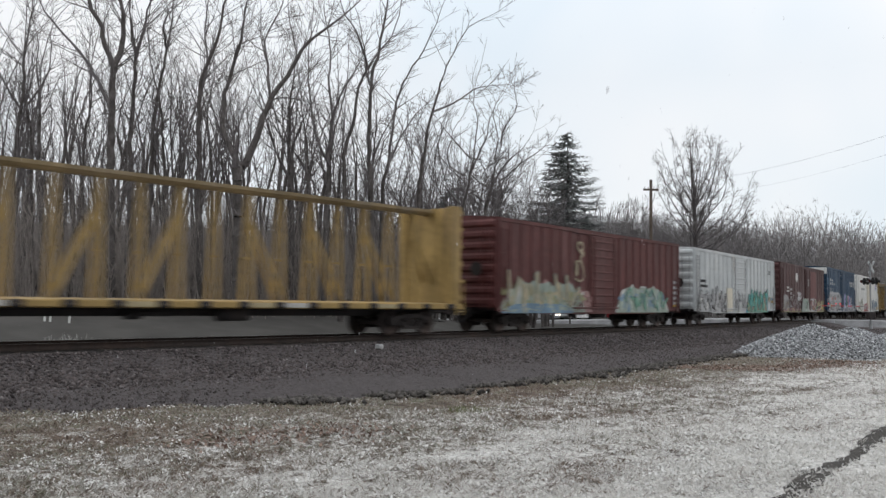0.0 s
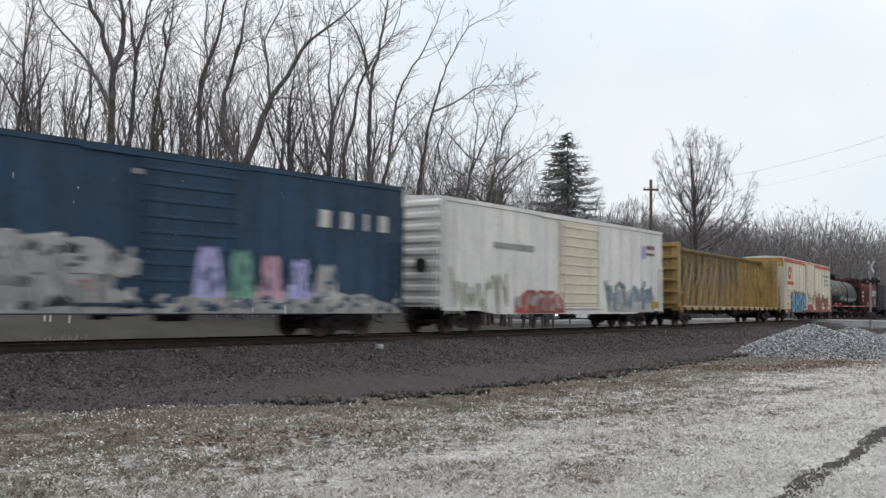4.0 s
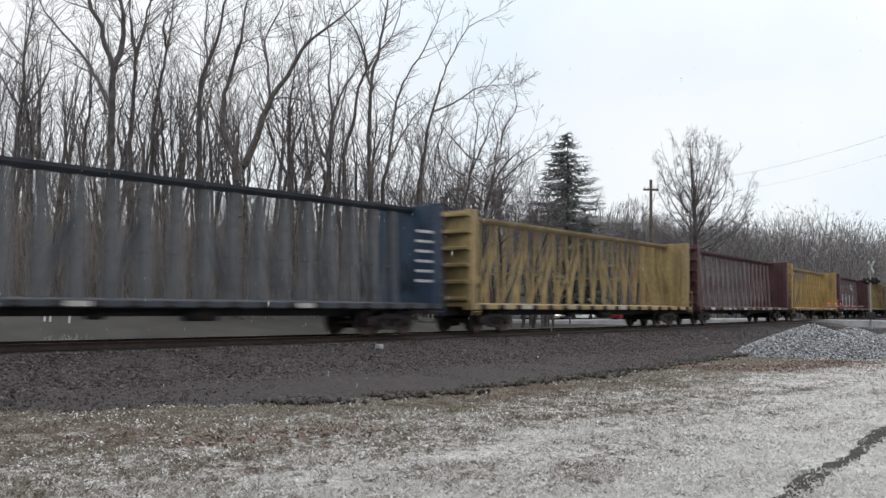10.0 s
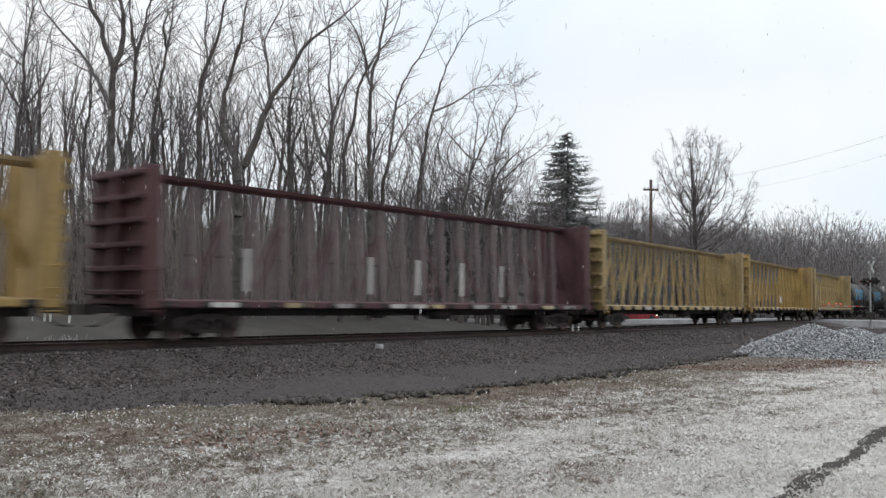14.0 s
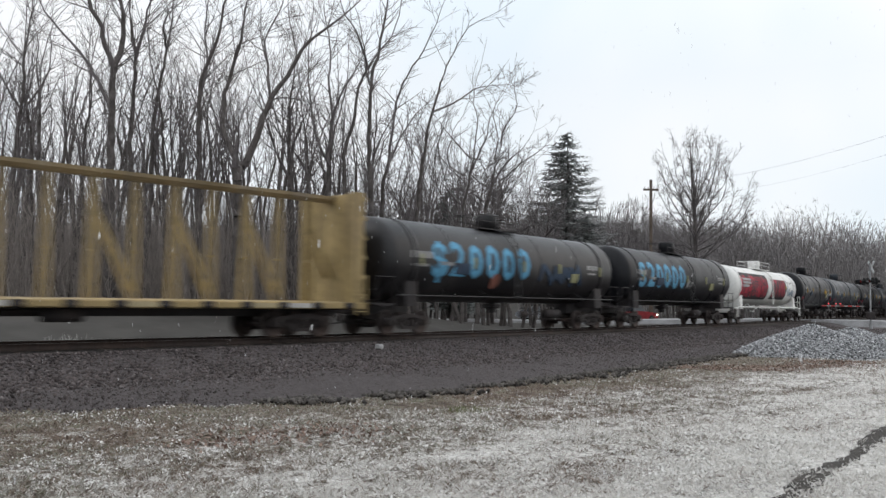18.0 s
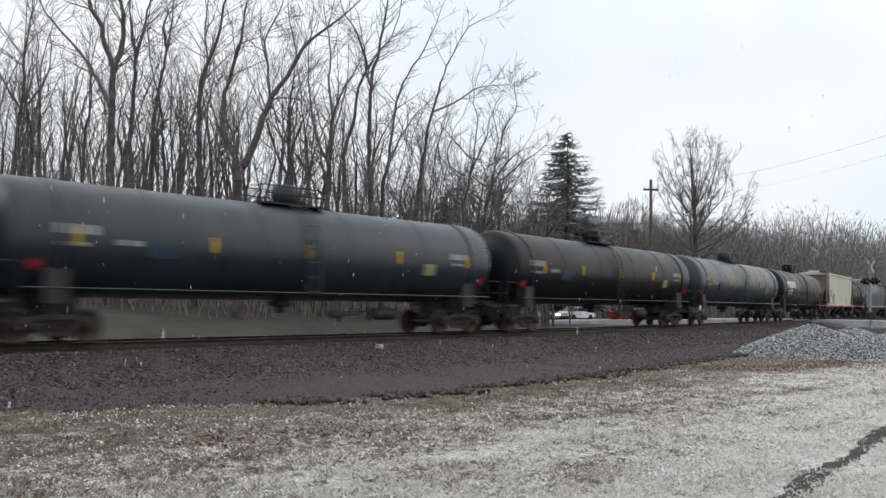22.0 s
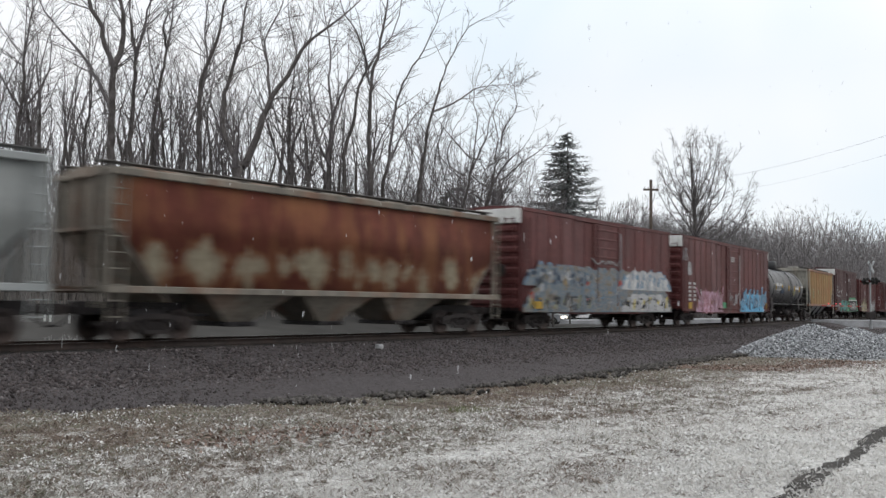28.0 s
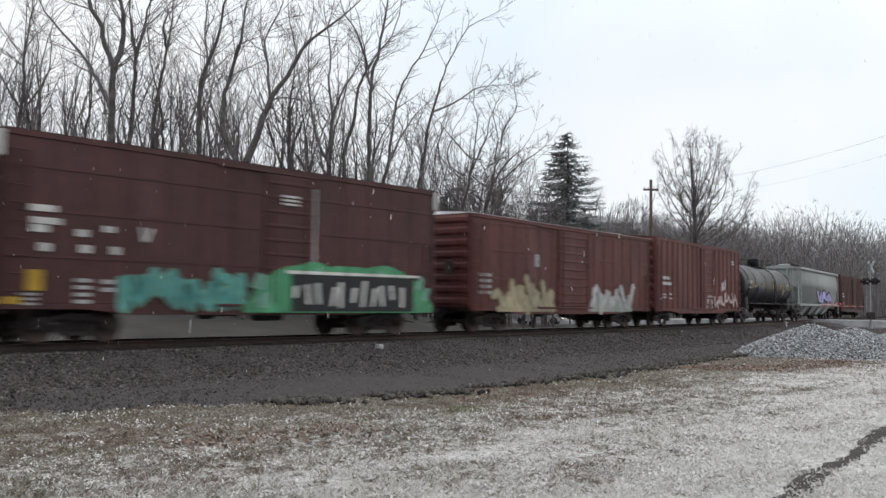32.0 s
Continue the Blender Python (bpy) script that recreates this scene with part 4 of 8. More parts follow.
def scrawl(car, seed, x0, x1, z0, z1, mat, y=SIDE - 0.07, n=6, w=0.05):
    """One loose sprayed line."""
    r = random.Random(seed)
    pts = [(x0 + (x1 - x0) * (k / (n - 1) + r.uniform(-0.12, 0.12)), z0 + (z1 - z0) * (r.uniform(0, 0.35) if k % 2 else r.uniform(0.65, 1))) for k in range(n)]
    f = Form()
    stroke(f, rounded(pts), w, y, 0.01)
    part("scrawl", f, mat, car)


def data_rows(car, x0, x1, z0, z1, rows, mat, y=SIDE - 0.06, pieces=3, name="data_stencil"):
    """A column of short bars."""
    step = (z1 - z0) / rows
    bars(car, [(x0, z0 + step * i, x1 - x0, step * 0.55, pieces) for i in range(rows)], mat, y, name)


def nudge(car, names, dx):
    """Shift some marks of a car along its side."""
    for ob in car.children:
        if ob.name.split(".")[0] in names:
            ob.matrix_basis = pose(dx, 0, 0) @ ob.matrix_basis


def span(a, b):
    return 1.03 * (b - a)


# 1: yellow lumber car
c = centerbeam("mustard yellow centerbeam lumber flatcar, empty, on the rails", span(1.3, 22.4), YELLOW, chordmat=CHORD)
couple(c, 1.3, 22.4)

# 2: red boxcar with pale green graffiti
L = span(24.6, 41.9)
c = boxcar("oxide red ribbed boxcar with pale green graffiti", L, 4.52, OXIDE, (0.421, 0.566), 22)
throwup(c, -8.75, -1.9, 0.8, 2.15, SIDE - 0.06, 7, PALEGREEN, OLIVE, ROSE, 11, LETTER)
graffiti(c, -8.6, -2.2, 0.95, 2.3, SIDE - 0.08, 5, SANDY, PALEGREEN, None, 13, 0.13)
throwup(c, -8.7, -3.0, 0.76, 1.2, SIDE - 0.085, 4, DUSKBLUE, PALEGREEN, None, 14)
throwup(c, -3.6, -1.2, 0.8, 1.9, SIDE - 0.058, 3, ROSE, OXIDE, None, 15)
throwup(c, 1.25, 7.2, 0.78, 2.15, SIDE - 0.06, 5, PALEGREEN, DUSKBLUE, LETTER, 12)
graffiti(c, 2.0, 6.9, 0.95, 2.1, SIDE - 0.075, 4, SEAGREEN, INK, LETTER, 16, 0.12)
for pts, w_ in (
    (rounded([(-2.55, 3.9), (-2.2, 3.95), (-2.1, 3.65), (-2.4, 3.5), (-2.65, 3.7), (-2.55, 3.9)]), 0.09),
    (rounded([(-2.4, 3.45), (-1.95, 3.5), (-2.45, 3.2), (-2.3, 3.1)]), 0.08),
    (rounded([(-2.8, 3.05), (-2.3, 3.1), (-2.1, 2.75), (-2.0, 2.3), (-2.5, 2.15), (-2.8, 2.3)]), 0.07),
    ([(-2.7, 2.95), (-2.7, 2.5)], 0.2),
):
    f = Form()
    stroke(f, pts, w_, SIDE - 0.07, 0.01)
    part("scrawl", f, SANDY, c)
data_rows(c, 8.05, 8.6, 1.2, 2.6, 5, SILVER, pieces=2)
decal(c, 8.1, 8.4, 1.1, 1.35, AMBER)
couple(c, 24.6, 41.9)

# 3: white boxcar
L = span(44.4, 61.65)
c = boxcar("chalky white ribbed boxcar with cream and teal graffiti", L, 4.5, WHITE, (0.409, 0.573), 20, trim=GREYPRIME, roofmat=SNOWTOP)
throwup(c, -8.3, -2.9, 0.8, 2.0, SIDE - 0.06, 5, SILVER, INK, SANDY, 21, WHITE2)
graffiti(c, -8.2, -3.0, 0.85, 2.2, SIDE - 0.075, 5, SILVER, INK, None, 26, 0.24)
graffiti(c, -1.6, 1.2, 0.85, 2.0, SIDE - 0.13, 3, GREYPRIME, SILVER, None, 27, 0.07)
decal(c, -2.82, -1.7, 0.85, 2.3, CREAM, SIDE - 0.064, "sprayed_patch", "beige sprayed patch")
throwup(c, 1.5, 6.8, 0.76, 2.0, SIDE - 0.06, 5, SEAGREEN, CLAY, SKYBLUE, 22, DUSKBLUE)
graffiti(c, 1.6, 6.7, 0.9, 2.45, SIDE - 0.075, 5, TEAL, INK, AMBER, 23, 0.2)
scrawl(c, 24, 6.9, 8.3, 0.9, 2.2, SANDY, w=0.08)
scrawl(c, 25, 7.0, 8.5, 1.3, 2.0, DUSKBLUE, w=0.06)
decal(c, 7.9, 8.5, 1.45, 1.62, OCHRE, SIDE - 0.064)
side_marks(c, L / 2, 2, 4.4, INK)
couple(c, 44.4, 61.65)

# 4: brown boxcar with a white disc
L = span(63.8, 81.6)
c = boxcar("brown oxide boxcar with a white disc and faded graffiti", L, 4.6, OXIDE2, (0.508, 0.615), 18, style="panel", seams=False)
decal(c, 2.15, 5.3, 0.9, 4.3, OXIDE3, SIDE - 0.021, "fresh_panel", "brighter maroon repainted panel")
throwup(c, -8.6, -6.2, 0.78, 2.2, SIDE - 0.03, 3, GREYPRIME, OXIDE2, SILVER, 31, SANDY)
graffiti(c, -6.1, -1.6, 0.8, 2.0, SIDE - 0.03, 6, OXIDE2, SILVER, None, 34, 0.3)
throwup(c, -1.6, 1.5, 0.78, 2.0, SIDE - 0.1, 3, PALEGREEN, GREYPRIME, SILVER, 32, SEAGREEN)
throwup(c, 1.7, 5.4, 0.78, 2.05, SIDE - 0.04, 4, SILVER, OXIDE2, ROSE, 33, ROSE)
graffiti(c, 1.9, 5.2, 0.9, 1.9, SIDE - 0.055, 3, ROSE, OXIDE2, None, 35, 0.16)
throwup(c, 7.3, 8.85, 0.78, 1.85, SIDE - 0.04, 2, OLIVE, OXIDE2, SANDY, 36, SANDY)
throwup(c, -8.8, 8.9, 0.8, 1.12, SIDE - 0.036, 12, ROSE, OXIDE2, None, 37, SANDY)
for x_, z_, col in ((4.9, 1.0, GREEN), (4.2, 1.5, GREEN), (3.6, 1.0, OCHRE), (7.6, 0.95, OCHRE)):
    decal(c, x_, x_ + 0.5, z_, z_ + 0.3, col, SIDE - 0.065, "sprayed_patch")
scrawl(c, 38, 5.3, 6.0, 1.1, 1.9, SANDY, SIDE - 0.05, 4, 0.05)
scrawl(c, 39, 6.1, 6.7, 1.0, 1.9, SANDY, SIDE - 0.05, 5, 0.05)
scrawl(c, 40, 6.8, 7.2, 1.2, 1.6, SANDY, SIDE - 0.05, 4, 0.05)
decal(c, -9.0, 9.0, 0.76, 0.84, OLIVE, SIDE - 0.045, "sill_stripe", "drab sprayed line along the sill")
disc = Form()
disc.lathe([(SIDE - 0.03, 0.36), (SIDE, 0.36)], 1, 24, (-3.2, 0, 3.6))
part("white_disc", disc, WHITE2, c)
data_rows(c, -7.0, -6.1, 2.35, 2.9, 2, LETTER, SIDE - 0.03, 2)
data_rows(c, -5.8, -5.1, 1.2, 2.8, 5, SILVER, SIDE - 0.03, 2)
data_rows(c, 0.9, 1.6, 3.0, 3.6, 4, SILVER, SIDE - 0.12, 1)
couple(c, 63.8, 81.6)

# 5: blue high boxcar
L = span(83.4, 100.8)
c = boxcar("navy blue high boxcar with white end caps and silver graffiti", L, 5.05, NAVY, (0.461, 0.631), 18, endcap=WHITE2, style="panel", seams=False)
throwup(c, -8.85, -0.45, 0.76, 1.85, SIDE - 0.03, 9, SILVER, INK, None, 41, LETTER)
throwup(c, -8.85, -0.45, 1.75, 2.75, SIDE - 0.035, 8, SILVER, INK, LETTER, 43, GREYPRIME)
graffiti(c, -8.5, -0.8, 0.85, 2.2, SIDE - 0.045, 7, GREYPRIME, SILVER, None, 44, 0.14)
for x, z, col in ((-6.4, 1.9, RUSTRED), (-4.6, 1.95, RUSTRED), (-7.2, 1.2, AMBER), (-8.1, 1.5, SKYBLUE), (-2.2, 1.3, RUSTRED)):
    decal(c, x, x + 0.35, z, z + 0.3, col, SIDE - 0.056, "sprayed_patch")
throwup(c, -0.4, 8.8, 0.76, 1.45, SIDE - 0.1, 8, GREYPRIME, NAVY, None, 45, SILVER)
for i, col in enumerate((LILAC, SEAGREEN, PINK, LILAC, SILVER)):
    throwup(c, 0.9 + 1.05 * i, 1.8 + 1.05 * i, 1.2, 2.75 - 0.1 * i, SIDE - 0.105 - 0.004 * (i % 2), 2, col, NAVY, None, 46 + i)
bars(c, [(5.3, 3.45, 0.5, 0.55, 1), (6.2, 3.45, 0.5, 0.55, 1), (7.15, 3.45, 0.22, 0.55, 1), (7.8, 3.45, 0.5, 0.55, 1), (-7.15, 3.75, 0.42, 0.3, 1), (-6.0, 3.75, 0.36, 0.22, 1), (-7.15, 3.4, 0.42, 0.25, 1), (-6.0, 3.4, 0.42, 0.25, 1), (-5.1, 3.4, 0.4, 0.16, 1), (-0.9, 4.4, 0.5, 0.14, 1), (1.6, 4.2, 0.4, 0.14, 1)], LETTER, SIDE - 0.03, "lettering")
data_rows(c, -7.2, -6.6, 2.75, 3.1, 3, SILVER, SIDE - 0.03, 1)
data_rows(c, -6.0, -5.4, 2.75, 3.1, 3, SILVER, SIDE - 0.03, 1)
decal(c, -8.9, -8.0, 3.4, 4.1, DUSKBLUE, SIDE - 0.03, "sprayed_patch", "faint blue sprayed patch")
couple(c, 83.4, 100.8)

# 6: white insulated boxcar
L = span(102.9, 121.1)
c = boxcar("white insulated boxcar with a cream door and red graffiti", L, 5.0, WHITE2, (0.433, 0.628), 16, doormat=CREAM, style="panel", roofmat=SNOWTOP, seams=False)
throwup(c, -4.75, -0.9, 0.78, 1.8, SIDE - 0.11, 5, RUSTRED, SILVER, None, 51, ROSE)
graffiti(c, -9.0, -5.2, 0.9, 2.3, SIDE - 0.03, 5, OLIVE, WHITE2, None, 53, 0.1)
throwup(c, 3.2, 8.4, 0.8, 2.0, SIDE - 0.03, 5, SILVER, GREYPRIME, None, 52, DUSKBLUE)
graffiti(c, 3.0, 8.2, 1.0, 2.3, SIDE - 0.045, 4, DUSKBLUE, GREYPRIME, None, 54, 0.12)
bars(c, [(-6.2, 3.3, 3.0, 0.24, 10)], GREYPRIME, SIDE - 0.03)
bars(c, [(7.5, 4.0, 0.95, 0.2, 3), (7.5, 3.7, 0.95, 0.12, 3)], CLAY, SIDE - 0.03)
decal(c, 6.9, 7.4, 3.5, 4.15, LILAC, SIDE - 0.03, "shield_decal")
decal(c, 8.0, 8.8, 1.0, 1.35, AMBER, SIDE - 0.06)
couple(c, 102.9, 121.1)

# 7: yellow lumber car
c = centerbeam("mustard yellow centerbeam lumber flatcar, empty, on the rails", span(123.6, 144.9), YELLOW, chordmat=CHORD)
couple(c, 123.6, 144.9)

# 8: cream reefer
L = span(146.6, 166.5)
c = boxcar("cream refrigerator boxcar with an orange stripe and blue graffiti", L, 5.05, CREAM, (0.405, 0.595), 14, style="panel", roofmat=SNOWTOP, trim=CREAM, sillmat=OXIDE2, seams=False)
decal(c, -L / 2 + 0.05, L / 2 - 0.05, 4.72, 5.0, ORANGE, SIDE - 0.05, "stripe", "orange red stripe under the roof")
decal(c, -L / 2 + 0.05, L / 2 - 0.05, 0.8, 1.0, BRICKSTRIPE, SIDE - 0.04, "stripe", "brick red stripe on the sill")
throwup(c, -1.75, 1.0, 0.8, 1.5, SIDE - 0.12, 3, BRICKSTRIPE, CLAY, None, 66)
for i, ch in enumerate("SHOW"):
    x = -7.75 + 1.52 * i
    me = words(ch, 1.95, SKYBLUE, "graffiti_letter", 0.006, 0.1)
    co = [v.co.x for v in me.vertices]
    me.transform(Matrix.Translation((-min(co), 0, 0)))
    me.transform(Matrix.Diagonal((1.3 / (max(co) - min(co)), 1, 1, 1)))
    letter = part("graffiti_letter", me, None, c, "sky blue sprayed letter with a black rim", pose(x, SIDE - 0.062, 0.86))
    rim = me.copy()
    rim.transform(Matrix.Diagonal((1.1, 0.5, 1.1, 1)))
    rim.materials.clear()
    rim.materials.append(INK)
    part("rim", rim, None, letter, at=pose(-0.07, 0.012, -0.07))
    f, g = Form(), Form()
    for k in range(6):
        (f if k % 2 else g).slab([(-0.2, 0.25 * k - 0.04), (0.26, 0.25 * k + 0.12), (0.26, 0.25 * k + 0.37), (-0.2, 0.25 * k + 0.21)], 1, 0.016, 0.05)
    part("hatching", f, HATCH, letter, "yellow hatching")
    part("hatching", g, INK, letter)
throwup(c, -8.1, -1.6, 0.8, 2.6, SIDE - 0.03, 7, CLAY, INK, None, 63)
f = Form()
f.box(-L / 2 - 0.16, -L / 2 - 0.13, -1.5, 1.5, 1.1, 4.3, 0.01)
part("end_sheet", f, CREAM, c)
f = Form()
f.box(-L / 2 - 0.165, -L / 2 - 0.13, -1.52, 1.52, 4.31, 5.0, 0.01)
part("end_band", f, OCHRE, c, "ochre band across the end")
f = Form()
f.box(-L / 2 - 0.17, -L / 2 - 0.162, -1.2, 1.3, 1.2, 2.7, 0.002)
part("end_stain", f, BROWNSPRAY, c, "brown patch on the end")
graffiti(c, 2.4, 5.7, 0.85, 2.45, SIDE - 0.03, 5, CLAY, BROWNSPRAY, None, 62, 0.5)
graffiti(c, 5.9, 9.0, 0.85, 2.3, SIDE - 0.03, 5, BROWNSPRAY, CLAY, None, 64, 0.5)
scrawl(c, 65, -1.6, 1.6, 1.0, 2.9, CLAY, SIDE - 0.13, 9, 0.03)
f = Form()
stroke(f, rounded([(-7.7, 4.1), (-8.3, 4.3), (-8.75, 4.0), (-8.6, 3.55), (-8.2, 3.5)]), 0.28, SIDE - 0.03, 0.01)
stroke(f, [(-7.95, 4.2), (-8.0, 3.5)], 0.28, SIDE - 0.03, 0.012)
part("emblem", f, ORANGE, c)
bars(c, [(-9.3, 2.95, 2.5, 0.26, 9)], ORANGE, SIDE - 0.03, "lettering")
bars(c, [(6.2, 4.0, 3.3, 0.16, 11), (6.9, 3.6, 2.2, 0.14, 7), (6.9, 3.2, 2.4, 0.14, 7), (-9.2, 2.4, 0.8, 0.14, 4), (-9.2, 2.0, 0.8, 0.1, 4)], GREYPRIME, SIDE - 0.03, "data_stencil")
decal(c, -9.3, -8.8, 1.2, 1.5, AMBER, SIDE - 0.03)
couple(c, 146.6, 166.5)

# 9: black tank car
c = tank_car("black tank car with white scrawled graffiti", span(167.2, 185.2), BLACK, 1.5, 2.66, dome_at=0.8)
for i, (x0, x1) in enumerate(((-2.9, -0.9), (-0.14, 1.83), (2.36, 4.41), (5.0, 8.0))):
    graffiti(c, x0, x1, 1.75, 2.5, -1.5, 2, SILVER, BLACK, None, 71 + i, 0.5)
for x0, x1, z0, z1 in ((-0.6, 0.1, 2.85, 3.15), (-6.84, -4.9, 2.9, 3.05), (-7.75, -7.6, 2.5, 3.3)):
    decal(c, x0, x1, z0, z1, OLIVE, -1.52)
couple(c, 167.2, 185.2)

# 10: red hopper
L = span(186.9, 202.6)
# Bays maroon, darker than the sides: shade below the body in their colour.
c = hopper("brick red covered hopper with white lettering", L, 4.42, HOPRED, OXIDE2, 3, roofmat=OXIDE2, slopemat=MAROON, curved=0.1, gape=0.76)
for i in range(4):
    x = 2.95 + 0.95 * i
    f = Form()
    f.slab([(x, 2.98), (x + 0.72, 2.98), (x + 0.86, 3.4), (x + 0.2, 3.4)], 1, -1.545, -1.53)
    f.slab([(x + 0.3, 3.08), (x + 0.44, 3.08), (x + 0.5, 3.28), (x + 0.36, 3.28)], 1, -1.549, -1.53)
    part("lettering", f, LETTER, c)
f = Form()
f.slab([(2.5, 2.72), (6.4, 2.72), (6.4, 2.78), (2.7, 2.9)], 1, -1.545, -1.53)
part("underline", f, LETTER, c)
bars(c, [(-6.3, 2.9, 1.4, 0.3, 4), (-6.4, 2.42, 1.7, 0.26, 6), (-5.9, 2.2, 1.1, 0.06, 3), (-5.9, 2.08, 1.1, 0.06, 3), (-5.9, 1.96, 1.1, 0.06, 3), (-6.2, 3.85, 0.8, 0.07, 2)], LETTER, -1.535, "lettering")
throwup(c, 3.9, 6.3, 1.62, 2.5, -1.535, 3, GREYPRIME, HOPRED, None, 71, SILVER)
for x in (-6.6, -3.2, -0.6, 2.2, 5.2):
    decal(c, x, x + 0.75, 1.33, 1.42, AMBER, -1.6, "reflector")
decal(c, -1.5, -0.86, 1.5, 1.9, SILVER, -1.54, "data_panel")
couple(c, 186.9, 202.6)

# 11 to 18: lumber cars
c = centerbeam("faded steel blue centerbeam lumber flatcar, empty", span(204.2, 225.2), STEELBLUE, STEELNAVY, 20, stout=(0.1, 0.085), strap=STEELBLUE, postmat=BLUEPOST)
bars(c, [(span(204.2, 225.2) / 2 - 1.3, 3.6 - 0.35 * i, 0.9, 0.1, 3) for i in range(6)], LETTER, -1.4)
couple(c, 204.2, 225.2)
for a, b, col, lab in (
    (226.9, 247.6, YELLOW2, "ochre yellow centerbeam lumber flatcar, empty, paint worn"),
    (249.0, 270.6, MAROON, "dark maroon centerbeam lumber flatcar, empty"),
    (272.1, 293.3, YELLOW, "mustard yellow centerbeam lumber flatcar, empty, on the rails"),
    (295.4, 317.2, MAROON, "dark maroon centerbeam lumber flatcar with white post strips"),
    (318.5, 339.4, YELLOW2, "ochre yellow centerbeam lumber flatcar, empty, paint worn"),
    (340.8, 362.0, YELLOW, "mustard yellow centerbeam lumber flatcar, empty, on the rails"),
    (363.4, 384.5, YELLOW2, "ochre yellow centerbeam lumber flatcar, empty, paint worn"),
):
    c = centerbeam(lab, span(a, b), col, bays=18 if col == MAROON else 16, stout=(0.1, 0.085) if col == MAROON else (0.045, 0.032), braced=True, strap=MAROON if col == MAROON else None, chordmat=None if col == MAROON else CHORD, postmat=PALEPOST if col == MAROON else None)
    if col == MAROON:
        for i in range(9):
            x = -9.2 + 2.25 * i + 0.4 * (i % 2)
            decal(c, x, x + 0.9, 0.93, 1.07, (LETTER, DUSTED, GREYPRIME)[i % 3], -1.6, "sill_strip")
    if a == 295.4:
        for x in (-7.2, -1.9, 0.6, 3.2, 5.8):
            decal(c, x, x + 0.16, 1.4, 2.7, LETTER, -0.36, "white_strip")
    couple(c, a, b)


# tank cars
def tank_marks(car, h, seed, amber=True):
    r = random.Random(seed)
    bars(car, [(-h + 1.7, 2.72, 1.2, 0.24, 4), (-h + 1.75, 2.42, 0.9, 0.1, 3), (-h + 3.3, 2.5, 0.8, 0.14, 2), (h - 3.2, 2.72, 1.0, 0.2, 3), (h - 3.1, 2.5, 0.7, 0.08, 2)], GREYPRIME, -1.515, "data_stencil")
    decal(car, -h + 4.2, -h + 5.1, 2.2, 2.62, STEELNAVY, -1.512, "sprayed_patch")
    decal(car, h - 4.6, h - 4.0, 2.1, 2.5, OLIVE, -1.512, "data_panel")
    for i in range(5):
        x = -h + 2.4 + i * (2 * h - 4.8) / 4 + r.uniform(-0.3, 0.3)
        decal(car, x, x + 0.15, 2.45, 2.87, AMBER if amber else OLIVE, -1.51, "reflector")


for a, b, col, lab, seed in (
    (385.2, 401.8, BLACK2, "sooty black tank car with sky blue graffiti digits", 91),
    (402.2, 418.8, BLACK, "black tank car with sky blue graffiti digits", 92),
):
    c = tank_car(lab, span(a, b), col, 1.5, 2.66, dome_at=-0.4 if seed == 91 else 0.7)
    for i, ch in enumerate("$20000" if seed == 91 else "S20000"):
        me = words(ch, 1.75, SKYBLUE, "graffiti_digit", 0.006, 0.045)
        part("graffiti_digit", me, None, c, "sky blue sprayed digit", pose((-5.75 if seed == 91 else -6.55) + 1.1 * i, -1.5, 2.12 + 0.05 * (i % 2)))
    graffiti(c, *((1.45, 4.75, 2.0, 3.0) if seed == 91 else (0.15, 1.3, 2.1, 2.8)), -1.5, 4 if seed == 91 else 2, STEELNAVY if seed == 91 else GREYPRIME, BLACK, None, seed, 0.3)
    tank_marks(c, span(a, b) / 2, seed, False)
    if seed == 91:
        disc = Form()
        disc.lathe([(-1.52, 0.3), (-1.48, 0.3)], 1, 16, (-1.7, 0, 2.0))
        part("rust_spot", disc, CLAY, c)
    couple(c, a, b)

L = span(419.2, 438.2)
c = tank_car("white tank car with two crimson and black graffiti panels", L, TANKWHITE, 1.32, 2.62, underrail=TANKWHITE, bandmat=TANKWHITE, fittings=TANKWHITE, dome_at=0.55, deck=2.2)


def curved_panel(name, x0, x1, r, centre, a0, a1, mat, parent, label=""):
    """A thin coat that follows the round of a tank. Angles in degrees from level, up."""
    f = Form()
    n = 10
    v = []
    for i in range(n + 1):
        t = radians(a0 + (a1 - a0) * i / n)
        for x in (x0, x1):
            v += [(x, -r * math.cos(t), centre + r * math.sin(t))]
    f.add(v, [(2 * i, 2 * i + 1, 2 * i + 3, 2 * i + 2) for i in range(n)])
    return part(name, f, mat, parent, label)


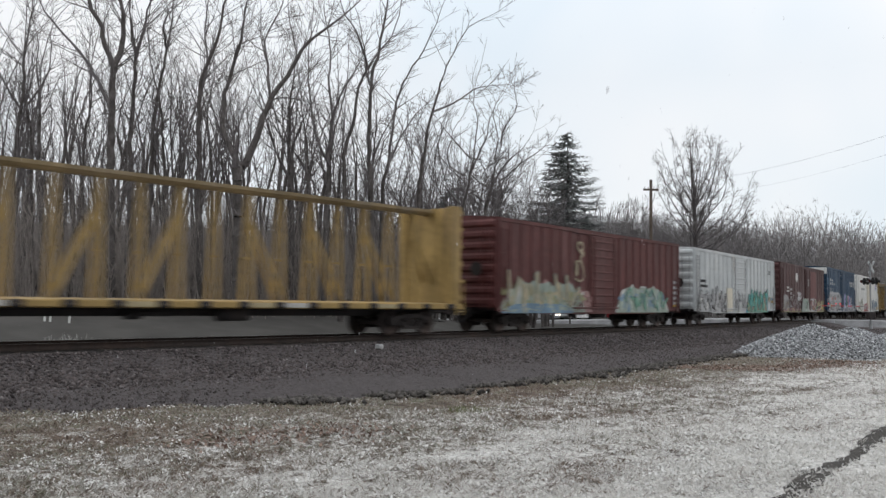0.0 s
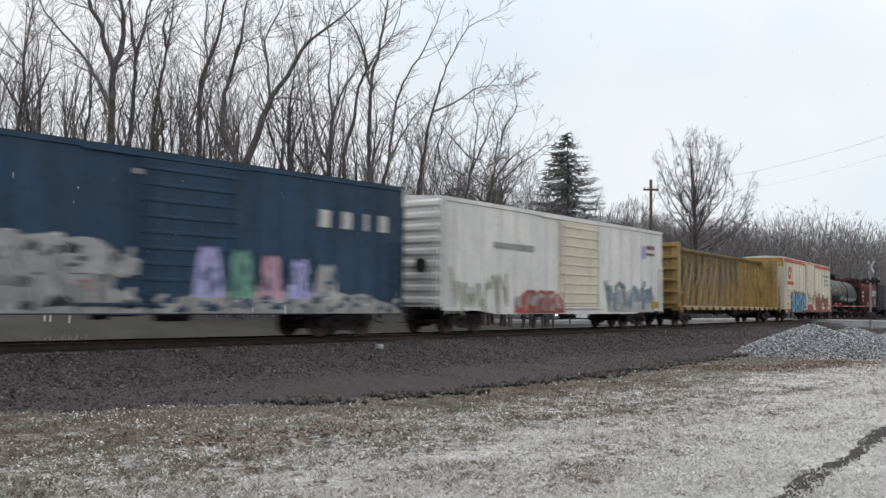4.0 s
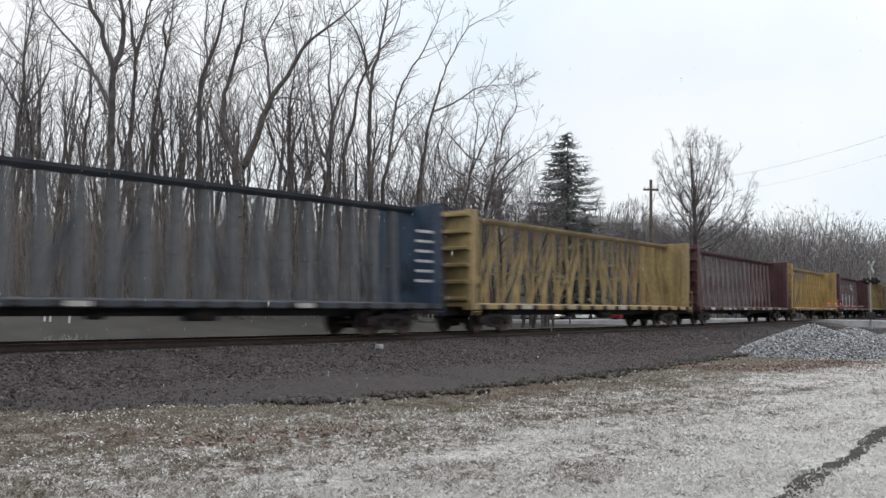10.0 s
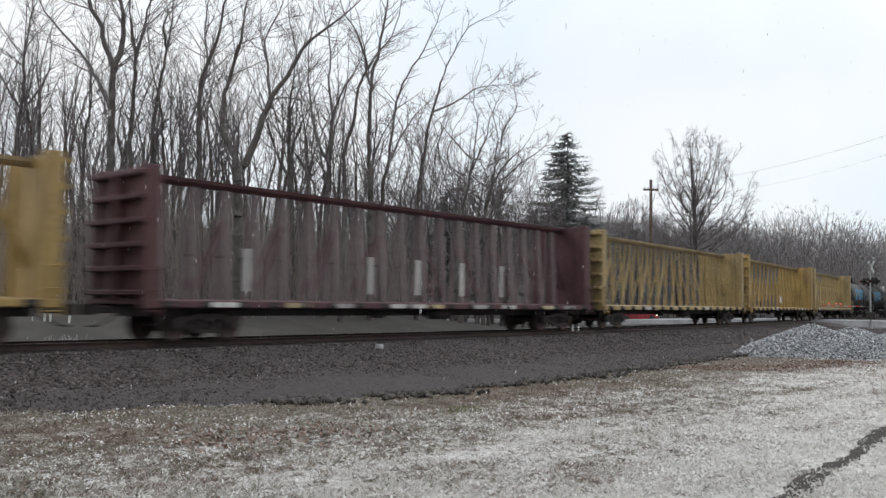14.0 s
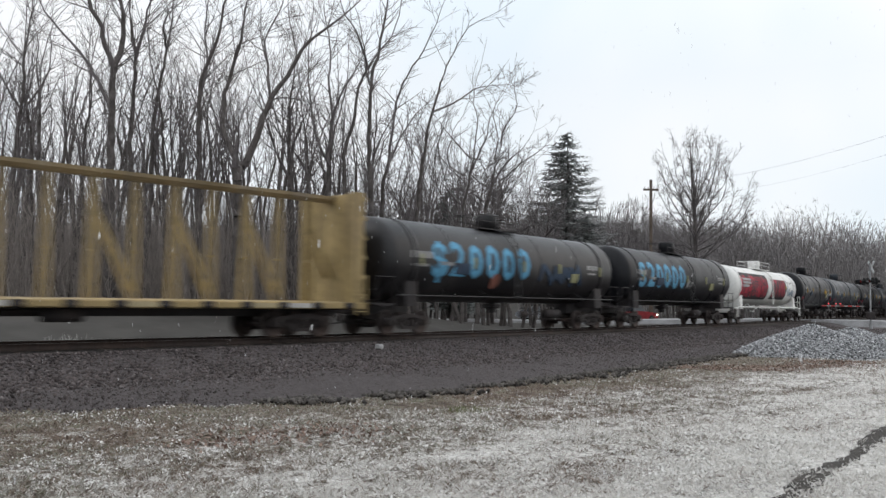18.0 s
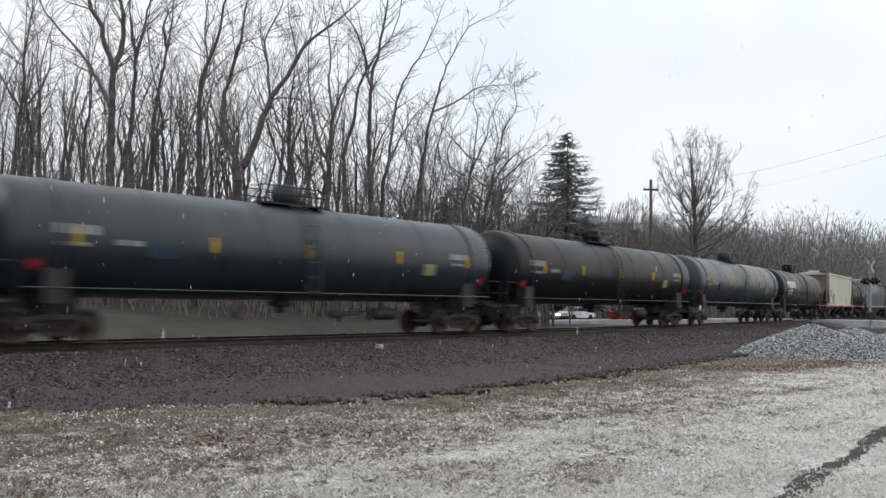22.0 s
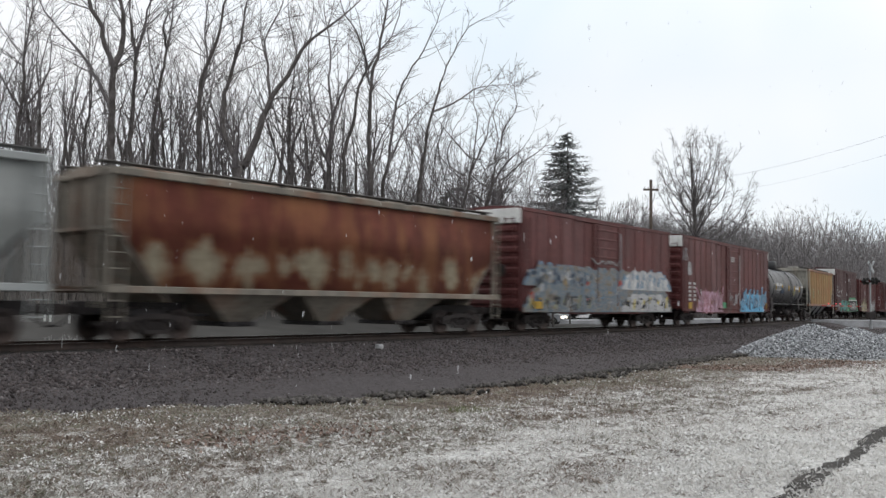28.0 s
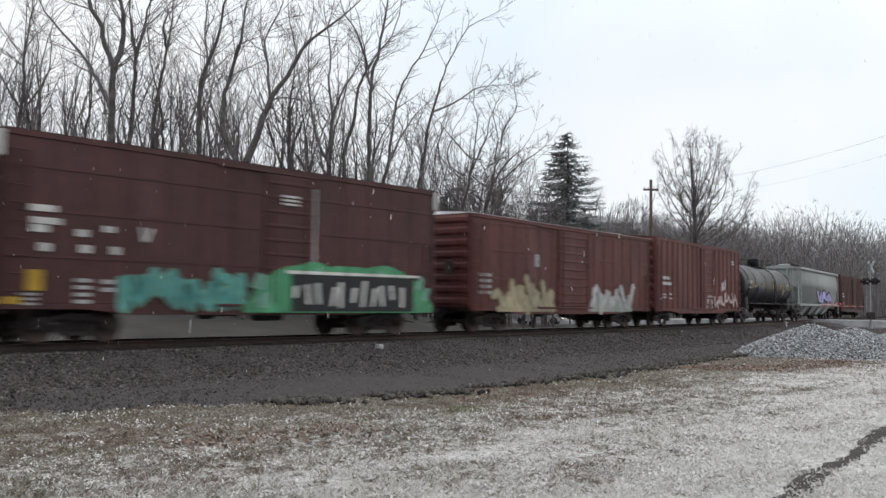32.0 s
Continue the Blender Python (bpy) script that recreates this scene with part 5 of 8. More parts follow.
curved_panel("graffiti_panel", -7.02, 0.41, 1.332, 2.62, -45, 40, INK, c, "black sprayed panel")
curved_panel("graffiti_panel", 1.51, 6.24, 1.332, 2.62, -42, 28, INK, c, "black sprayed panel")
for i, ch in enumerate("STANK"):
    me = words(ch, 1.75, CRIMSON, "graffiti_letter", 0.006, 0.05)
    co = [v.co.x for v in me.vertices]
    me.transform(Matrix.Translation((-min(co), 0, 0)) @ Matrix.Diagonal((0.78 / (max(co) - min(co)), 1, 1, 1)))
    part("graffiti_letter", me, None, c, "crimson sprayed letter on black", pose(1.68 + 0.9 * i, -1.34, 1.98))
for x0, x1, n, a0, a1 in ((-6.9, 0.3, 15, -38, 34),):
    r = random.Random(n)
    w_ = (x1 - x0) / n
    for i in range(n):
        lean = r.uniform(0.3, 0.62)
        curved_panel("sprayed_stroke", x0 + w_ * (i + 0.1), x0 + w_ * (i + 0.1 + lean), 1.336 + 0.001 * (i % 2), 2.62, a0 + r.uniform(0, 14), a1 - r.uniform(0, 10), CRIMSON, c)
        k = r.uniform(a0, a1 - 14)
        curved_panel("sprayed_stroke", x0 + w_ * (i + 0.4), x0 + w_ * (i + r.uniform(0.9, 1.2)), 1.3385, 2.62, k, k + r.uniform(8, 16), CRIMSON, c)
graffiti(c, 6.5, 8.6, 2.0, 2.75, -1.33, 3, DUSKBLUE, TANKWHITE, None, 97, 0.2)
scrawl(c, 98, 6.5, 9.2, 2.9, 3.25, GREYPRIME, -1.34, 10, 0.04)
scrawl(c, 99, 6.9, 8.9, 1.9, 2.6, DUSKBLUE, -1.34, 8, 0.07)
decal(c, 5.75, 6.25, 2.55, 2.8, OCHRE, -1.35)
for z, x1 in ((2.95, -4.37), (2.72, -4.4), (2.5, -4.9)):
    curved_panel("bold_lettering", -6.46, x1, 1.342, 2.62, (z - 2.62) * 43, (z - 2.45) * 43, SILVER, c)
nudge(c, ("graffiti_panel", "graffiti_letter", "sprayed_stroke", "graffiti_stroke", "scrawl", "decal", "bold_lettering"), -0.9)
couple(c, 419.2, 438.2)

for a, b, col, lab, seed, zc in (
    (438.6, 454.3, BLACK, "black tank car with amber reflector plates", 101, 2.66),
    (454.6, 473.5, BLUEGREY, "dark blue grey tank car with amber reflectors", 102, 2.66),
    (473.9, 493.0, BLACK, "long black tank car with a manway railing", 103, 2.66),
    (493.4, 512.6, BLUEGREY, "dark blue grey tank car with a tall manway", 104, 2.66),
    (513.0, 531.3, BLACK, "black tank car with bold white lettering", 105, 2.66),
):
    c = tank_car(lab, span(a, b), col, 1.52, zc, dome_at={101: -0.05, 102: 0.05, 103: -0.05, 104: 0.35, 105: -0.15}[seed])
    h = span(a, b) / 2
    tank_marks(c, h, seed)
    for x in (-h + 1.3, h - 1.3):
        disc = Form()
        disc.lathe([(-1.54, 0.17), (-1.5, 0.17)], 1, 4, (x, 0, 1.95))
        placard = part("placard", disc, CRIMSON, c, "red diamond placard")
        bars(placard, [(x - 0.09, 1.92, 0.18, 0.05, 1)], LETTER, -1.545, "placard_bar")
    if seed == 101:
        decal(c, 2.93, 3.75, 2.45, 2.75, AMBER, -1.525)
        graffiti(c, 4.4, 6.4, 2.1, 2.7, -1.52, 3, GREYPRIME, BLACK, None, seed)
    if seed == 105:
        bars(c, [(-7.6, 2.7, 3.5, 0.52, 6)], WHITE2, -1.47, "lettering", "bold white lettering blocks")
        bars(c, [(-7.0, 2.4, 1.6, 0.14, 8), (-7.0, 2.2, 1.6, 0.08, 6)], LETTER, -1.525)
    couple(c, a, b)

# cream hopper
L = span(532.5, 547.7)
# Near-black bays carry the shade under the cream body in their paint.
c = hopper("cream covered hopper with rust stained ends", L, 4.45, HOPCREAM, RUSTEND, 3, roofmat=HOPCREAM, slopemat=BLACK2)
decal(c, -6.58, -5.53, 2.2, 2.9, GREYPRIME, -1.54, "stencil_panel")
decal(c, 2.95, 3.95, 1.6, 2.1, SILVER, -1.54, "sprayed_patch")
graffiti(c, -5.42, -3.94, 1.2, 2.5, -1.535, 2, GREYPRIME, SILVER, None, 111, 0.14)
couple(c, 532.5, 547.7)

c = tank_car("short black tank car with grey stencils", span(548.1, 559.4), BLACK2, 1.48, 2.62)
tank_marks(c, span(548.1, 559.4) / 2, 112)
couple(c, 548.1, 559.4)

L = span(560.7, 578.5)
# Bays use a darker grey, the shading beneath put into the colour.
c = hopper("pale grey round-sided covered hopper", L, 4.5, HOPGREY, HOPGREY, 4, curved=0.12, roofmat=HOPGREY, slopemat=GREYPRIME)
bars(c, [(-L / 2 + 2.6, 2.9, 1.2, 0.2, 4), (L / 2 - 3.6, 1.3, 0.9, 0.14, 1)], GREYPRIME, -1.55)
couple(c, 560.7, 578.5)

L = span(579.8, 595.6)
c = hopper("rust streaked covered hopper with pale peeling patches", L, 4.45, RUSTY, RUSTEND, 3, curved=0.1, roofmat=RUSTEND, lipmat=RUSTEND, slopemat=RUSTEND)
couple(c, 579.8, 595.6)

# high boxcars
L = span(597.1, 611.6)
c = boxcar("oxide red high boxcar, lower half covered by silver graffiti", L, 5.08, OXIDE3, (0.409, 0.591), 14, endcap=WHITE2, style="panel", trim=OXIDE3, seams=False)
f = Form()
fan(f, lumpy(-L / 2 + 0.05, L / 2 - 0.05, 0.8, 2.95, random.Random(5), 12, 0.06), SIDE - 0.108, 0.006)
part("primer_band", f, PATCHWORK, c, "patchy silver, blue and tan sprayed band")
throwup(c, -L / 2 + 0.15, -1.6, 1.9, 2.9, SIDE - 0.115, 7, PATCHWORK, STEELNAVY, DUSKBLUE, 121, SILVER)
throwup(c, -L / 2 + 0.15, -1.6, 0.82, 1.78, SIDE - 0.115, 6, PATCHWORK, INK, None, 124, OLIVE)
throwup(c, 1.4, L / 2 - 0.15, 1.9, 2.95, SIDE - 0.115, 6, SILVER, DUSKBLUE, DUSKBLUE, 122, LETTER)
throwup(c, 1.4, L / 2 - 0.15, 0.82, 1.78, SIDE - 0.115, 6, SILVER, INK, None, 125, HATCH)
r = random.Random(8)
for i in range(30):
    x, z = r.uniform(-7.0, 1.4), r.uniform(0.85, 2.4)
    w_, h_ = r.uniform(0.08, 0.3), r.uniform(0.12, 0.45)
    f = Form()
    f.slab([(x, z), (x + w_, z + 0.1), (x + w_ * 0.8, z + h_), (x + 0.1 * w_, z + h_ * 0.8)], 1, SIDE - 0.127 - 0.0007 * i, SIDE - 0.1)
    part("sprayed_patch", f, (INK, OCHRE, DUSKBLUE, GREYPRIME, RUSTRED, LETTER)[i % 6], c)
decal(c, -6.6, -6.0, 0.95, 1.25, AMBER, SIDE - 0.15)
scrawl(c, 123, -1.3, 1.2, 2.95, 3.4, GREYPRIME, SIDE - 0.12, 9, 0.06)
decal(c, 1.39, 1.43, 2.5, 4.6, SILVER, SIDE - 0.1, "pale_rod")
couple(c, 597.1, 611.6)

L = span(613.4, 630.8)
c = boxcar("oxide red high boxcar with pink and blue graffiti", L, 5.12, OXIDE3, (0.441, 0.59), 18, endcap=WHITE2, style="panel", trim=OXIDE3, seams=False)
graffiti(c, -6.6, -1.9, 0.85, 2.2, SIDE - 0.04, 5, PINK, CLAY, LETTER, 131, 0.16)
throwup(c, -6.7, -1.8, 0.8, 2.1, SIDE - 0.026, 6, PINK, CLAY, ROSE, 134, LETTER)
decal(c, -1.8, -1.1, 0.95, 1.4, GREEN, SIDE - 0.03, "sprayed_patch", "green sprayed patch")
throwup(c, 1.75, 7.3, 0.8, 2.1, SIDE - 0.1, 5, SKYBLUE, STEELNAVY, LETTER, 132, DUSKBLUE)
graffiti(c, 1.7, 7.9, 0.9, 2.35, SIDE - 0.112, 6, DUSKBLUE, SKYBLUE, LETTER, 135, 0.16)
scrawl(c, 136, -0.8, 1.5, 0.95, 2.4, SILVER, SIDE - 0.12, 8, 0.07)
for x in (-8.0, -7.2):
    data_rows(c, x, x + 0.45, 1.45, 2.6, 5, LETTER, SIDE - 0.03, 1)
decal(c, -8.0, -7.45, 0.95, 1.35, AMBER, SIDE - 0.03)
decal(c, 8.2, 8.45, 1.0, 1.4, OCHRE, SIDE - 0.06)
decal(c, 1.6, 1.68, 1.4, 4.5, SILVER, SIDE - 0.1, "pale_rod")
data_rows(c, -0.27, 0.65, 4.0, 4.35, 3, LETTER, SIDE - 0.12, 1)
throwup(c, -8.9, -8.1, 3.7, 4.5, SIDE - 0.026, 2, SILVER, GREYPRIME, None, 137)
throwup(c, -8.2, -7.5, 2.9, 3.7, SIDE - 0.026, 2, GREYPRIME, SILVER, None, 138)
couple(c, 613.4, 630.8)

c = tank_car("black tank car with a grey sheen and white data panels", span(631.2, 644.0), SHEEN, 1.5, 2.66, rail=False)
tank_marks(c, span(631.2, 644.0) / 2, 133)
bars(c, [(-3.93, 2.75, 0.9, 0.24, 3), (-2.79, 2.75, 0.9, 0.22, 3), (2.61, 2.6, 1.35, 0.16, 4), (4.88, 2.8, 0.8, 0.12, 2), (-3.9, 2.4, 2.0, 0.1, 5)], LETTER, -1.515, "data_panel")
couple(c, 631.2, 644.0)

L = span(645.2, 657.6)
# Bays near black as well, the shade underneath painted in.
c = hopper("tan covered hopper with rust streaks and grey ends", L, 4.45, TAN, TANEND, 3, roofmat=TANEND, ribbed=9, slopemat=BLACK2, lipmat=paint("rust_tan", (0.2, 0.10, 0.06), (0.15, 0.065, 0.04), 0.5))
bars(c, [(-4.4, 2.7 - 0.22 * i, 1.1, 0.1, 1) for i in range(4)], OLIVE, -1.56)
couple(c, 645.2, 657.6)

L = span(658.9, 673.3)
c = boxcar("brown oxide high boxcar with teal and white graffiti", L, 5.1, OXIDE2, (0.501, 0.625), 14, endcap=WHITE2, style="panel")
graffiti(c, -4.3, -0.9, 0.8, 1.95, SIDE - 0.05, 4, TEAL, SEAGREEN, None, 141, 0.36)
graffiti(c, -4.2, -1.0, 0.85, 1.9, SIDE - 0.07, 3, TEAL, SEAGREEN, None, 145, 0.26)
throwup(c, -0.7, 7.3, 0.78, 2.4, SIDE - 0.1, 5, GREEN, SEAGREEN, None, 142)
decal(c, 1.0, 6.3, 0.82, 1.95, INK, SIDE - 0.124, "sprayed_panel", "black sprayed field")
r = random.Random(144)
for i in range(11):
    x, lean_ = 1.1 + 0.46 * i + r.uniform(-0.08, 0.08), r.uniform(-0.14, 0.14)
    f = Form()
    z0, z1 = 0.88 + r.uniform(0, 0.35), 1.9 - r.uniform(0, 0.4)
    f.slab([(x, z0), (x + 0.13, z0 + 0.03), (x + 0.16 + lean_, z1), (x + lean_, z1 - 0.04)], 1, SIDE - 0.135, SIDE - 0.11)
    part("graffiti_stroke", f, LETTER, c)
f = Form()
f.slab([(0.8, 1.95), (6.6, 1.98), (6.6, 2.06), (0.8, 2.05)], 1, SIDE - 0.13, SIDE - 0.11)
part("graffiti_edge", f, LETTER, c)
bars(c, [(-6.75, 3.2, 0.8, 0.16, 1), (-6.7, 2.9, 0.9, 0.16, 1), (-6.7, 2.7, 0.5, 0.18, 1), (-5.6, 2.65, 0.35, 0.18, 1), (-4.9, 2.8, 0.35, 0.16, 1), (-6.5, 2.25, 0.32, 0.2, 1), (-5.5, 2.25, 0.34, 0.2, 1), (-4.7, 2.25, 0.3, 0.2, 1)], LETTER, SIDE - 0.04)
data_rows(c, -6.9, -6.4, 0.95, 1.3, 3, SILVER, SIDE - 0.04, 1)
data_rows(c, -5.6, -5.1, 1.0, 1.7, 4, SILVER, SIDE - 0.04, 1)
data_rows(c, -4.9, -4.5, 1.3, 1.7, 2, SILVER, SIDE - 0.04, 1)
scrawl(c, 143, -3.9, -3.6, 2.5, 3.0, LETTER, SIDE - 0.04, 3, 0.1)
decal(c, -6.76, -6.4, 1.3, 1.8, AMBER, SIDE - 0.04)
decal(c, -7.35, -6.9, 0.98, 1.15, AMBER, SIDE - 0.04)
data_rows(c, 0.6, 1.4, 4.0, 4.35, 3, LETTER, SIDE - 0.12, 1)
decal(c, 1.85, 1.92, 2.2, 4.6, SILVER, SIDE - 0.1, "pale_rod")
couple(c, 658.9, 673.3)

L = span(675.4, 690.4)
c = boxcar("oxide red boxcar with sandy and pale graffiti", L, 4.55, OXIDE, (0.41, 0.59), 16, style="panel", roofmat=SNOWTOP)
graffiti(c, -6.0, -1.6, 0.82, 2.2, SIDE - 0.03, 4, SANDY, OLIVE, None, 151, 0.3, cloud=SANDY)
graffiti(c, 1.46, 5.7, 0.82, 2.1, SIDE - 0.03, 4, SILVER, GREYPRIME, None, 152, 0.3, cloud=PALEGREEN)
for x in (-7.2, -6.7):
    data_rows(c, x, x + 0.35, 1.5, 2.4, 4, SILVER, SIDE - 0.03, 1)
decal(c, -3.2, -2.95, 2.7, 3.2, SILVER, SIDE - 0.03, "data_plate")
couple(c, 675.4, 690.4)

L = span(691.3, 705.2)
c = boxcar("brick red ribbed boxcar with rusty streaks", L, 4.75, OXIDE3, (0.48, 0.64), 18)
graffiti(c, 0.5, L / 2 - 0.8, 0.98, 2.0, SIDE - 0.06, 5, SILVER, RUSTRED, None, 161, 0.2)
side_marks(c, L / 2, 16, 4.7)
couple(c, 691.3, 705.2)

c = tank_car("black tank car with a manway platform", span(706.0, 721.6), BLACK, 1.5, 2.62)
tank_marks(c, span(706.0, 721.6) / 2, 171)
couple(c, 706.0, 721.6)

L = span(723.2, 742.0)
c = hopper("pale grey covered hopper with lilac graffiti", L, 4.5, HOPGREY, HOPGREY, 4, curved=0.1, roofmat=HOPGREY)
graffiti(c, -2.0, 5.0, 1.3, 2.8, -1.55, 3, LILAC, INK, None, 181, 0.5)
couple(c, 723.2, 742.0)

L = span(743.6, 760.0)
c = boxcar("brown oxide ribbed boxcar", L, 4.6, OXIDE2, (0.48, 0.64), 18)
side_marks(c, L / 2, 19, 4.6)
couple(c, 743.6, 760.0)
# ---------------------------------------------------------------- ground
def verge(s):
    """Where the stones end and the grass begins, beside the line's middle."""
    return np.interp(s, [-10, 0, 4.4, 6.6, 9, 12, 19, 27, 45], [-8.2, -8.4, -8.7, -9.8, -10.6, -10.9, -10.4, -9.6, -9.6])


def lie(x, y):
    """Height of the open ground."""
    x, y = np.asarray(x, float), np.asarray(y, float)
    q, s = across(x, y)
    z = np.full(q.shape, -0.62)
    far = np.clip((q - 5.0) / 15.0, 0, 1)
    rise = 1.75 * far * far * (3 - 2 * far) * np.clip((54 - s) / 18.0, 0.0, 1)
    z = z + np.where(q > 3, rise - 0.12 * np.clip((q - 3) / 2, 0, 1), 0)
    z = z + 0.035 * np.sin(x * 0.9 + 1.3 * np.sin(y * 0.7)) * np.clip((-q - 10.5) / 2, 0, 1)
    z = z + 0.02 * np.sin(x * 2.3 + y * 1.7) * np.clip((-q - 10.5) / 2, 0, 1)
    near = np.clip((verge(s) + 0.5 - q) / 0.8, 0, 1)
    near = np.where(q > 0, np.clip((q - 4.2) / 0.9, 0, 1), near)
    z = z - 0.10 * (1 - near)
    hill = np.clip((np.hypot(x, y) - 135) / 150.0, 0, 1)
    return z + 24.0 * hill * hill * (3 - 2 * hill) * (q > 0) * np.clip((q - 25) / 40, 0, 1)


def rutline(s):
    return -19.66 + 0.157 * (np.clip(s, 2, 20) - 7.4)


def clumps(x, y, cell, seed):
    """Smooth random values over the plan, for patches of a given size."""
    g = np.random.default_rng(seed).random((256, 256))
    u, v_ = np.asarray(x) / cell, np.asarray(y) / cell
    i, j = np.floor(u).astype(int), np.floor(v_).astype(int)
    a, b_ = u - i, v_ - j
    a, b_ = a * a * (3 - 2 * a), b_ * b_ * (3 - 2 * b_)
    at = lambda m, k_: g[m % 256, k_ % 256]
    return (at(i, j) * (1 - a) + at(i + 1, j) * a) * (1 - b_) + (at(i, j + 1) * (1 - a) + at(i + 1, j + 1) * a) * b_


def stretch(near, far, fine, growth):
    out, step = [near], fine
    while out[-1] < far:
        out.append(out[-1] + step)
        step *= growth
    return np.array(out)


gx = np.concatenate([-stretch(6, 2600, 1.2, 1.25)[::-1], np.arange(-5, 60, 0.55), stretch(60, 3000, 0.8, 1.12)])
gy = np.concatenate([-stretch(4, 2600, 1.0, 1.3)[::-1], np.arange(-3.4, 24, 0.5), stretch(24, 3000, 0.8, 1.12)])
GX, GY = np.meshgrid(gx, gy)
GZ = lie(GX, GY)
nx, ny = len(gx), len(gy)
idx = np.arange(nx * ny).reshape(ny, nx)
quads = np.stack([idx[:-1, :-1].ravel(), idx[:-1, 1:].ravel(), idx[1:, 1:].ravel(), idx[1:, :-1].ravel()], 1)

def frosting(n, l, extra, weight):
    """How much frost lies: clumps a hand wide, broader drifts, more towards the open lawn."""
    where = n.new("ShaderNodeTexCoord")
    split = n.new("ShaderNodeSeparateXYZ")
    l.new(where.outputs["Object"], split.inputs["Vector"])
    double = n.new("ShaderNodeMath")
    double.operation = "MULTIPLY"
    double.inputs[1].default_value = 2.0
    l.new(noisy(n, l, 7.5, 6, (1, 1, 1), 0.66), double.inputs[0])
    total = double.outputs[0]
    lean = n.new("ShaderNodeMath")
    lean.operation = "MULTIPLY_ADD"
    lean.inputs[1].default_value = -0.085
    east = n.new("ShaderNodeMath")
    east.operation = "MULTIPLY_ADD"
    east.inputs[1].default_value, east.inputs[2].default_value = 0.0052, 0.62
    l.new(split.outputs["X"], east.inputs[0])
    l.new(split.outputs["Y"], lean.inputs[0])
    l.new(east.outputs[0], lean.inputs[2])
    low = n.new("ShaderNodeClamp")
    low.inputs["Min"].default_value, low.inputs["Max"].default_value = -0.5, 0.24
    l.new(lean.outputs[0], low.inputs["Value"])
    rows_ = n.new("ShaderNodeMapping")
    rows_.inputs["Rotation"].default_value = (0, 0, -0.21)
    rows_.inputs["Scale"].default_value = (0.1, 1.0, 1.0)
    l.new(where.outputs["Object"], rows_.inputs["Vector"])
    drift = n.new("ShaderNodeTexNoise")
    drift.inputs["Scale"].default_value, drift.inputs["Detail"].default_value = 0.9, 4.0
    l.new(rows_.outputs["Vector"], drift.inputs["Vector"])
    for source, share in ((noisy(n, l, 1.3, 6, (1, 1, 1), 0.62), 1.0), (drift.outputs["Fac"], 1.1), (low.outputs[0], 1.0), (extra, weight)):
        m = n.new("ShaderNodeMath")
        m.operation = "MULTIPLY_ADD"
        m.inputs[1].default_value = share
        l.new(source, m.inputs[0])
        l.new(total, m.inputs[2])
        total = m.outputs[0]
    out = ramp(n, [(0.0, (0, 0, 0)), (0.5, (0.45, 0.45, 0.45)), (1.0, (0.93, 0.93, 0.93))])
    reach = n.new("ShaderNodeMapRange")
    reach.inputs["From Min"].default_value, reach.inputs["From Max"].default_value = 2.02, 2.42
    l.new(total, reach.inputs["Value"])
    l.new(reach.outputs["Result"], out.inputs["Fac"])
    return out, split


turf, n, l, b = fresh("frosted_turf")
mid, fine = noisy(n, l, 2.6, 6), noisy(n, l, 16.0, 8, (1, 1, 1), 0.7)
soil = ramp(n, [(0.28, (0.06, 0.045, 0.038)), (0.42, (0.115, 0.09, 0.075)), (0.56, (0.19, 0.165, 0.138)), (0.72, (0.125, 0.125, 0.085))])
l.new(mid, soil.inputs["Fac"])
frost, split = frosting(n, l, fine, 0.4)
litter = ramp(n, [(0.3, (0.048, 0.045, 0.042)), (0.5, (0.06, 0.057, 0.053)), (0.7, (0.073, 0.069, 0.064))])
l.new(noisy(n, l, 0.5, 4), litter.inputs["Fac"])
beyond = n.new("ShaderNodeMapRange")
beyond.inputs["From Min"].default_value, beyond.inputs["From Max"].default_value = 22.0, 26.0
l.new(split.outputs["Y"], beyond.inputs["Value"])
floor_ = mixer(n, l, beyond.outputs["Result"], soil.outputs["Color"], litter.outputs["Color"])
calm = n.new("ShaderNodeMix")
l.new(beyond.outputs["Result"], calm.inputs[0])
l.new(fine, calm.inputs[2])
calm.inputs[3].default_value = 0.5
plain_ = calm.outputs[0]
grainy = ramp(n, [(0.34, (0.42, 0.42, 0.42)), (0.5, (1.0, 1.0, 1.0)), (0.66, (1.25, 1.25, 1.25))])
l.new(plain_, grainy.inputs["Fac"])
l.new(mixer(n, l, 1.0, mixer(n, l, mixer(n, l, beyond.outputs["Result"], frost.outputs["Color"], (0.0, 0.0, 0.0)), floor_, (0.60, 0.585, 0.56)), grainy.outputs["Color"], "MULTIPLY"), b.inputs["Base Color"])
b.inputs["Roughness"].default_value = 0.95
b.inputs["Specular IOR Level"].default_value = 0.1
bump(n, l, b, plain_, 0.9, 0.05)
MATS["turf"] = turf
ground = tagged(new("ground", soup("ground", np.stack([GX.ravel(), GY.ravel(), GZ.ravel()], 1), quads, turf, True)), "frosted winter grass and bare soil", "ground", kind="structure")

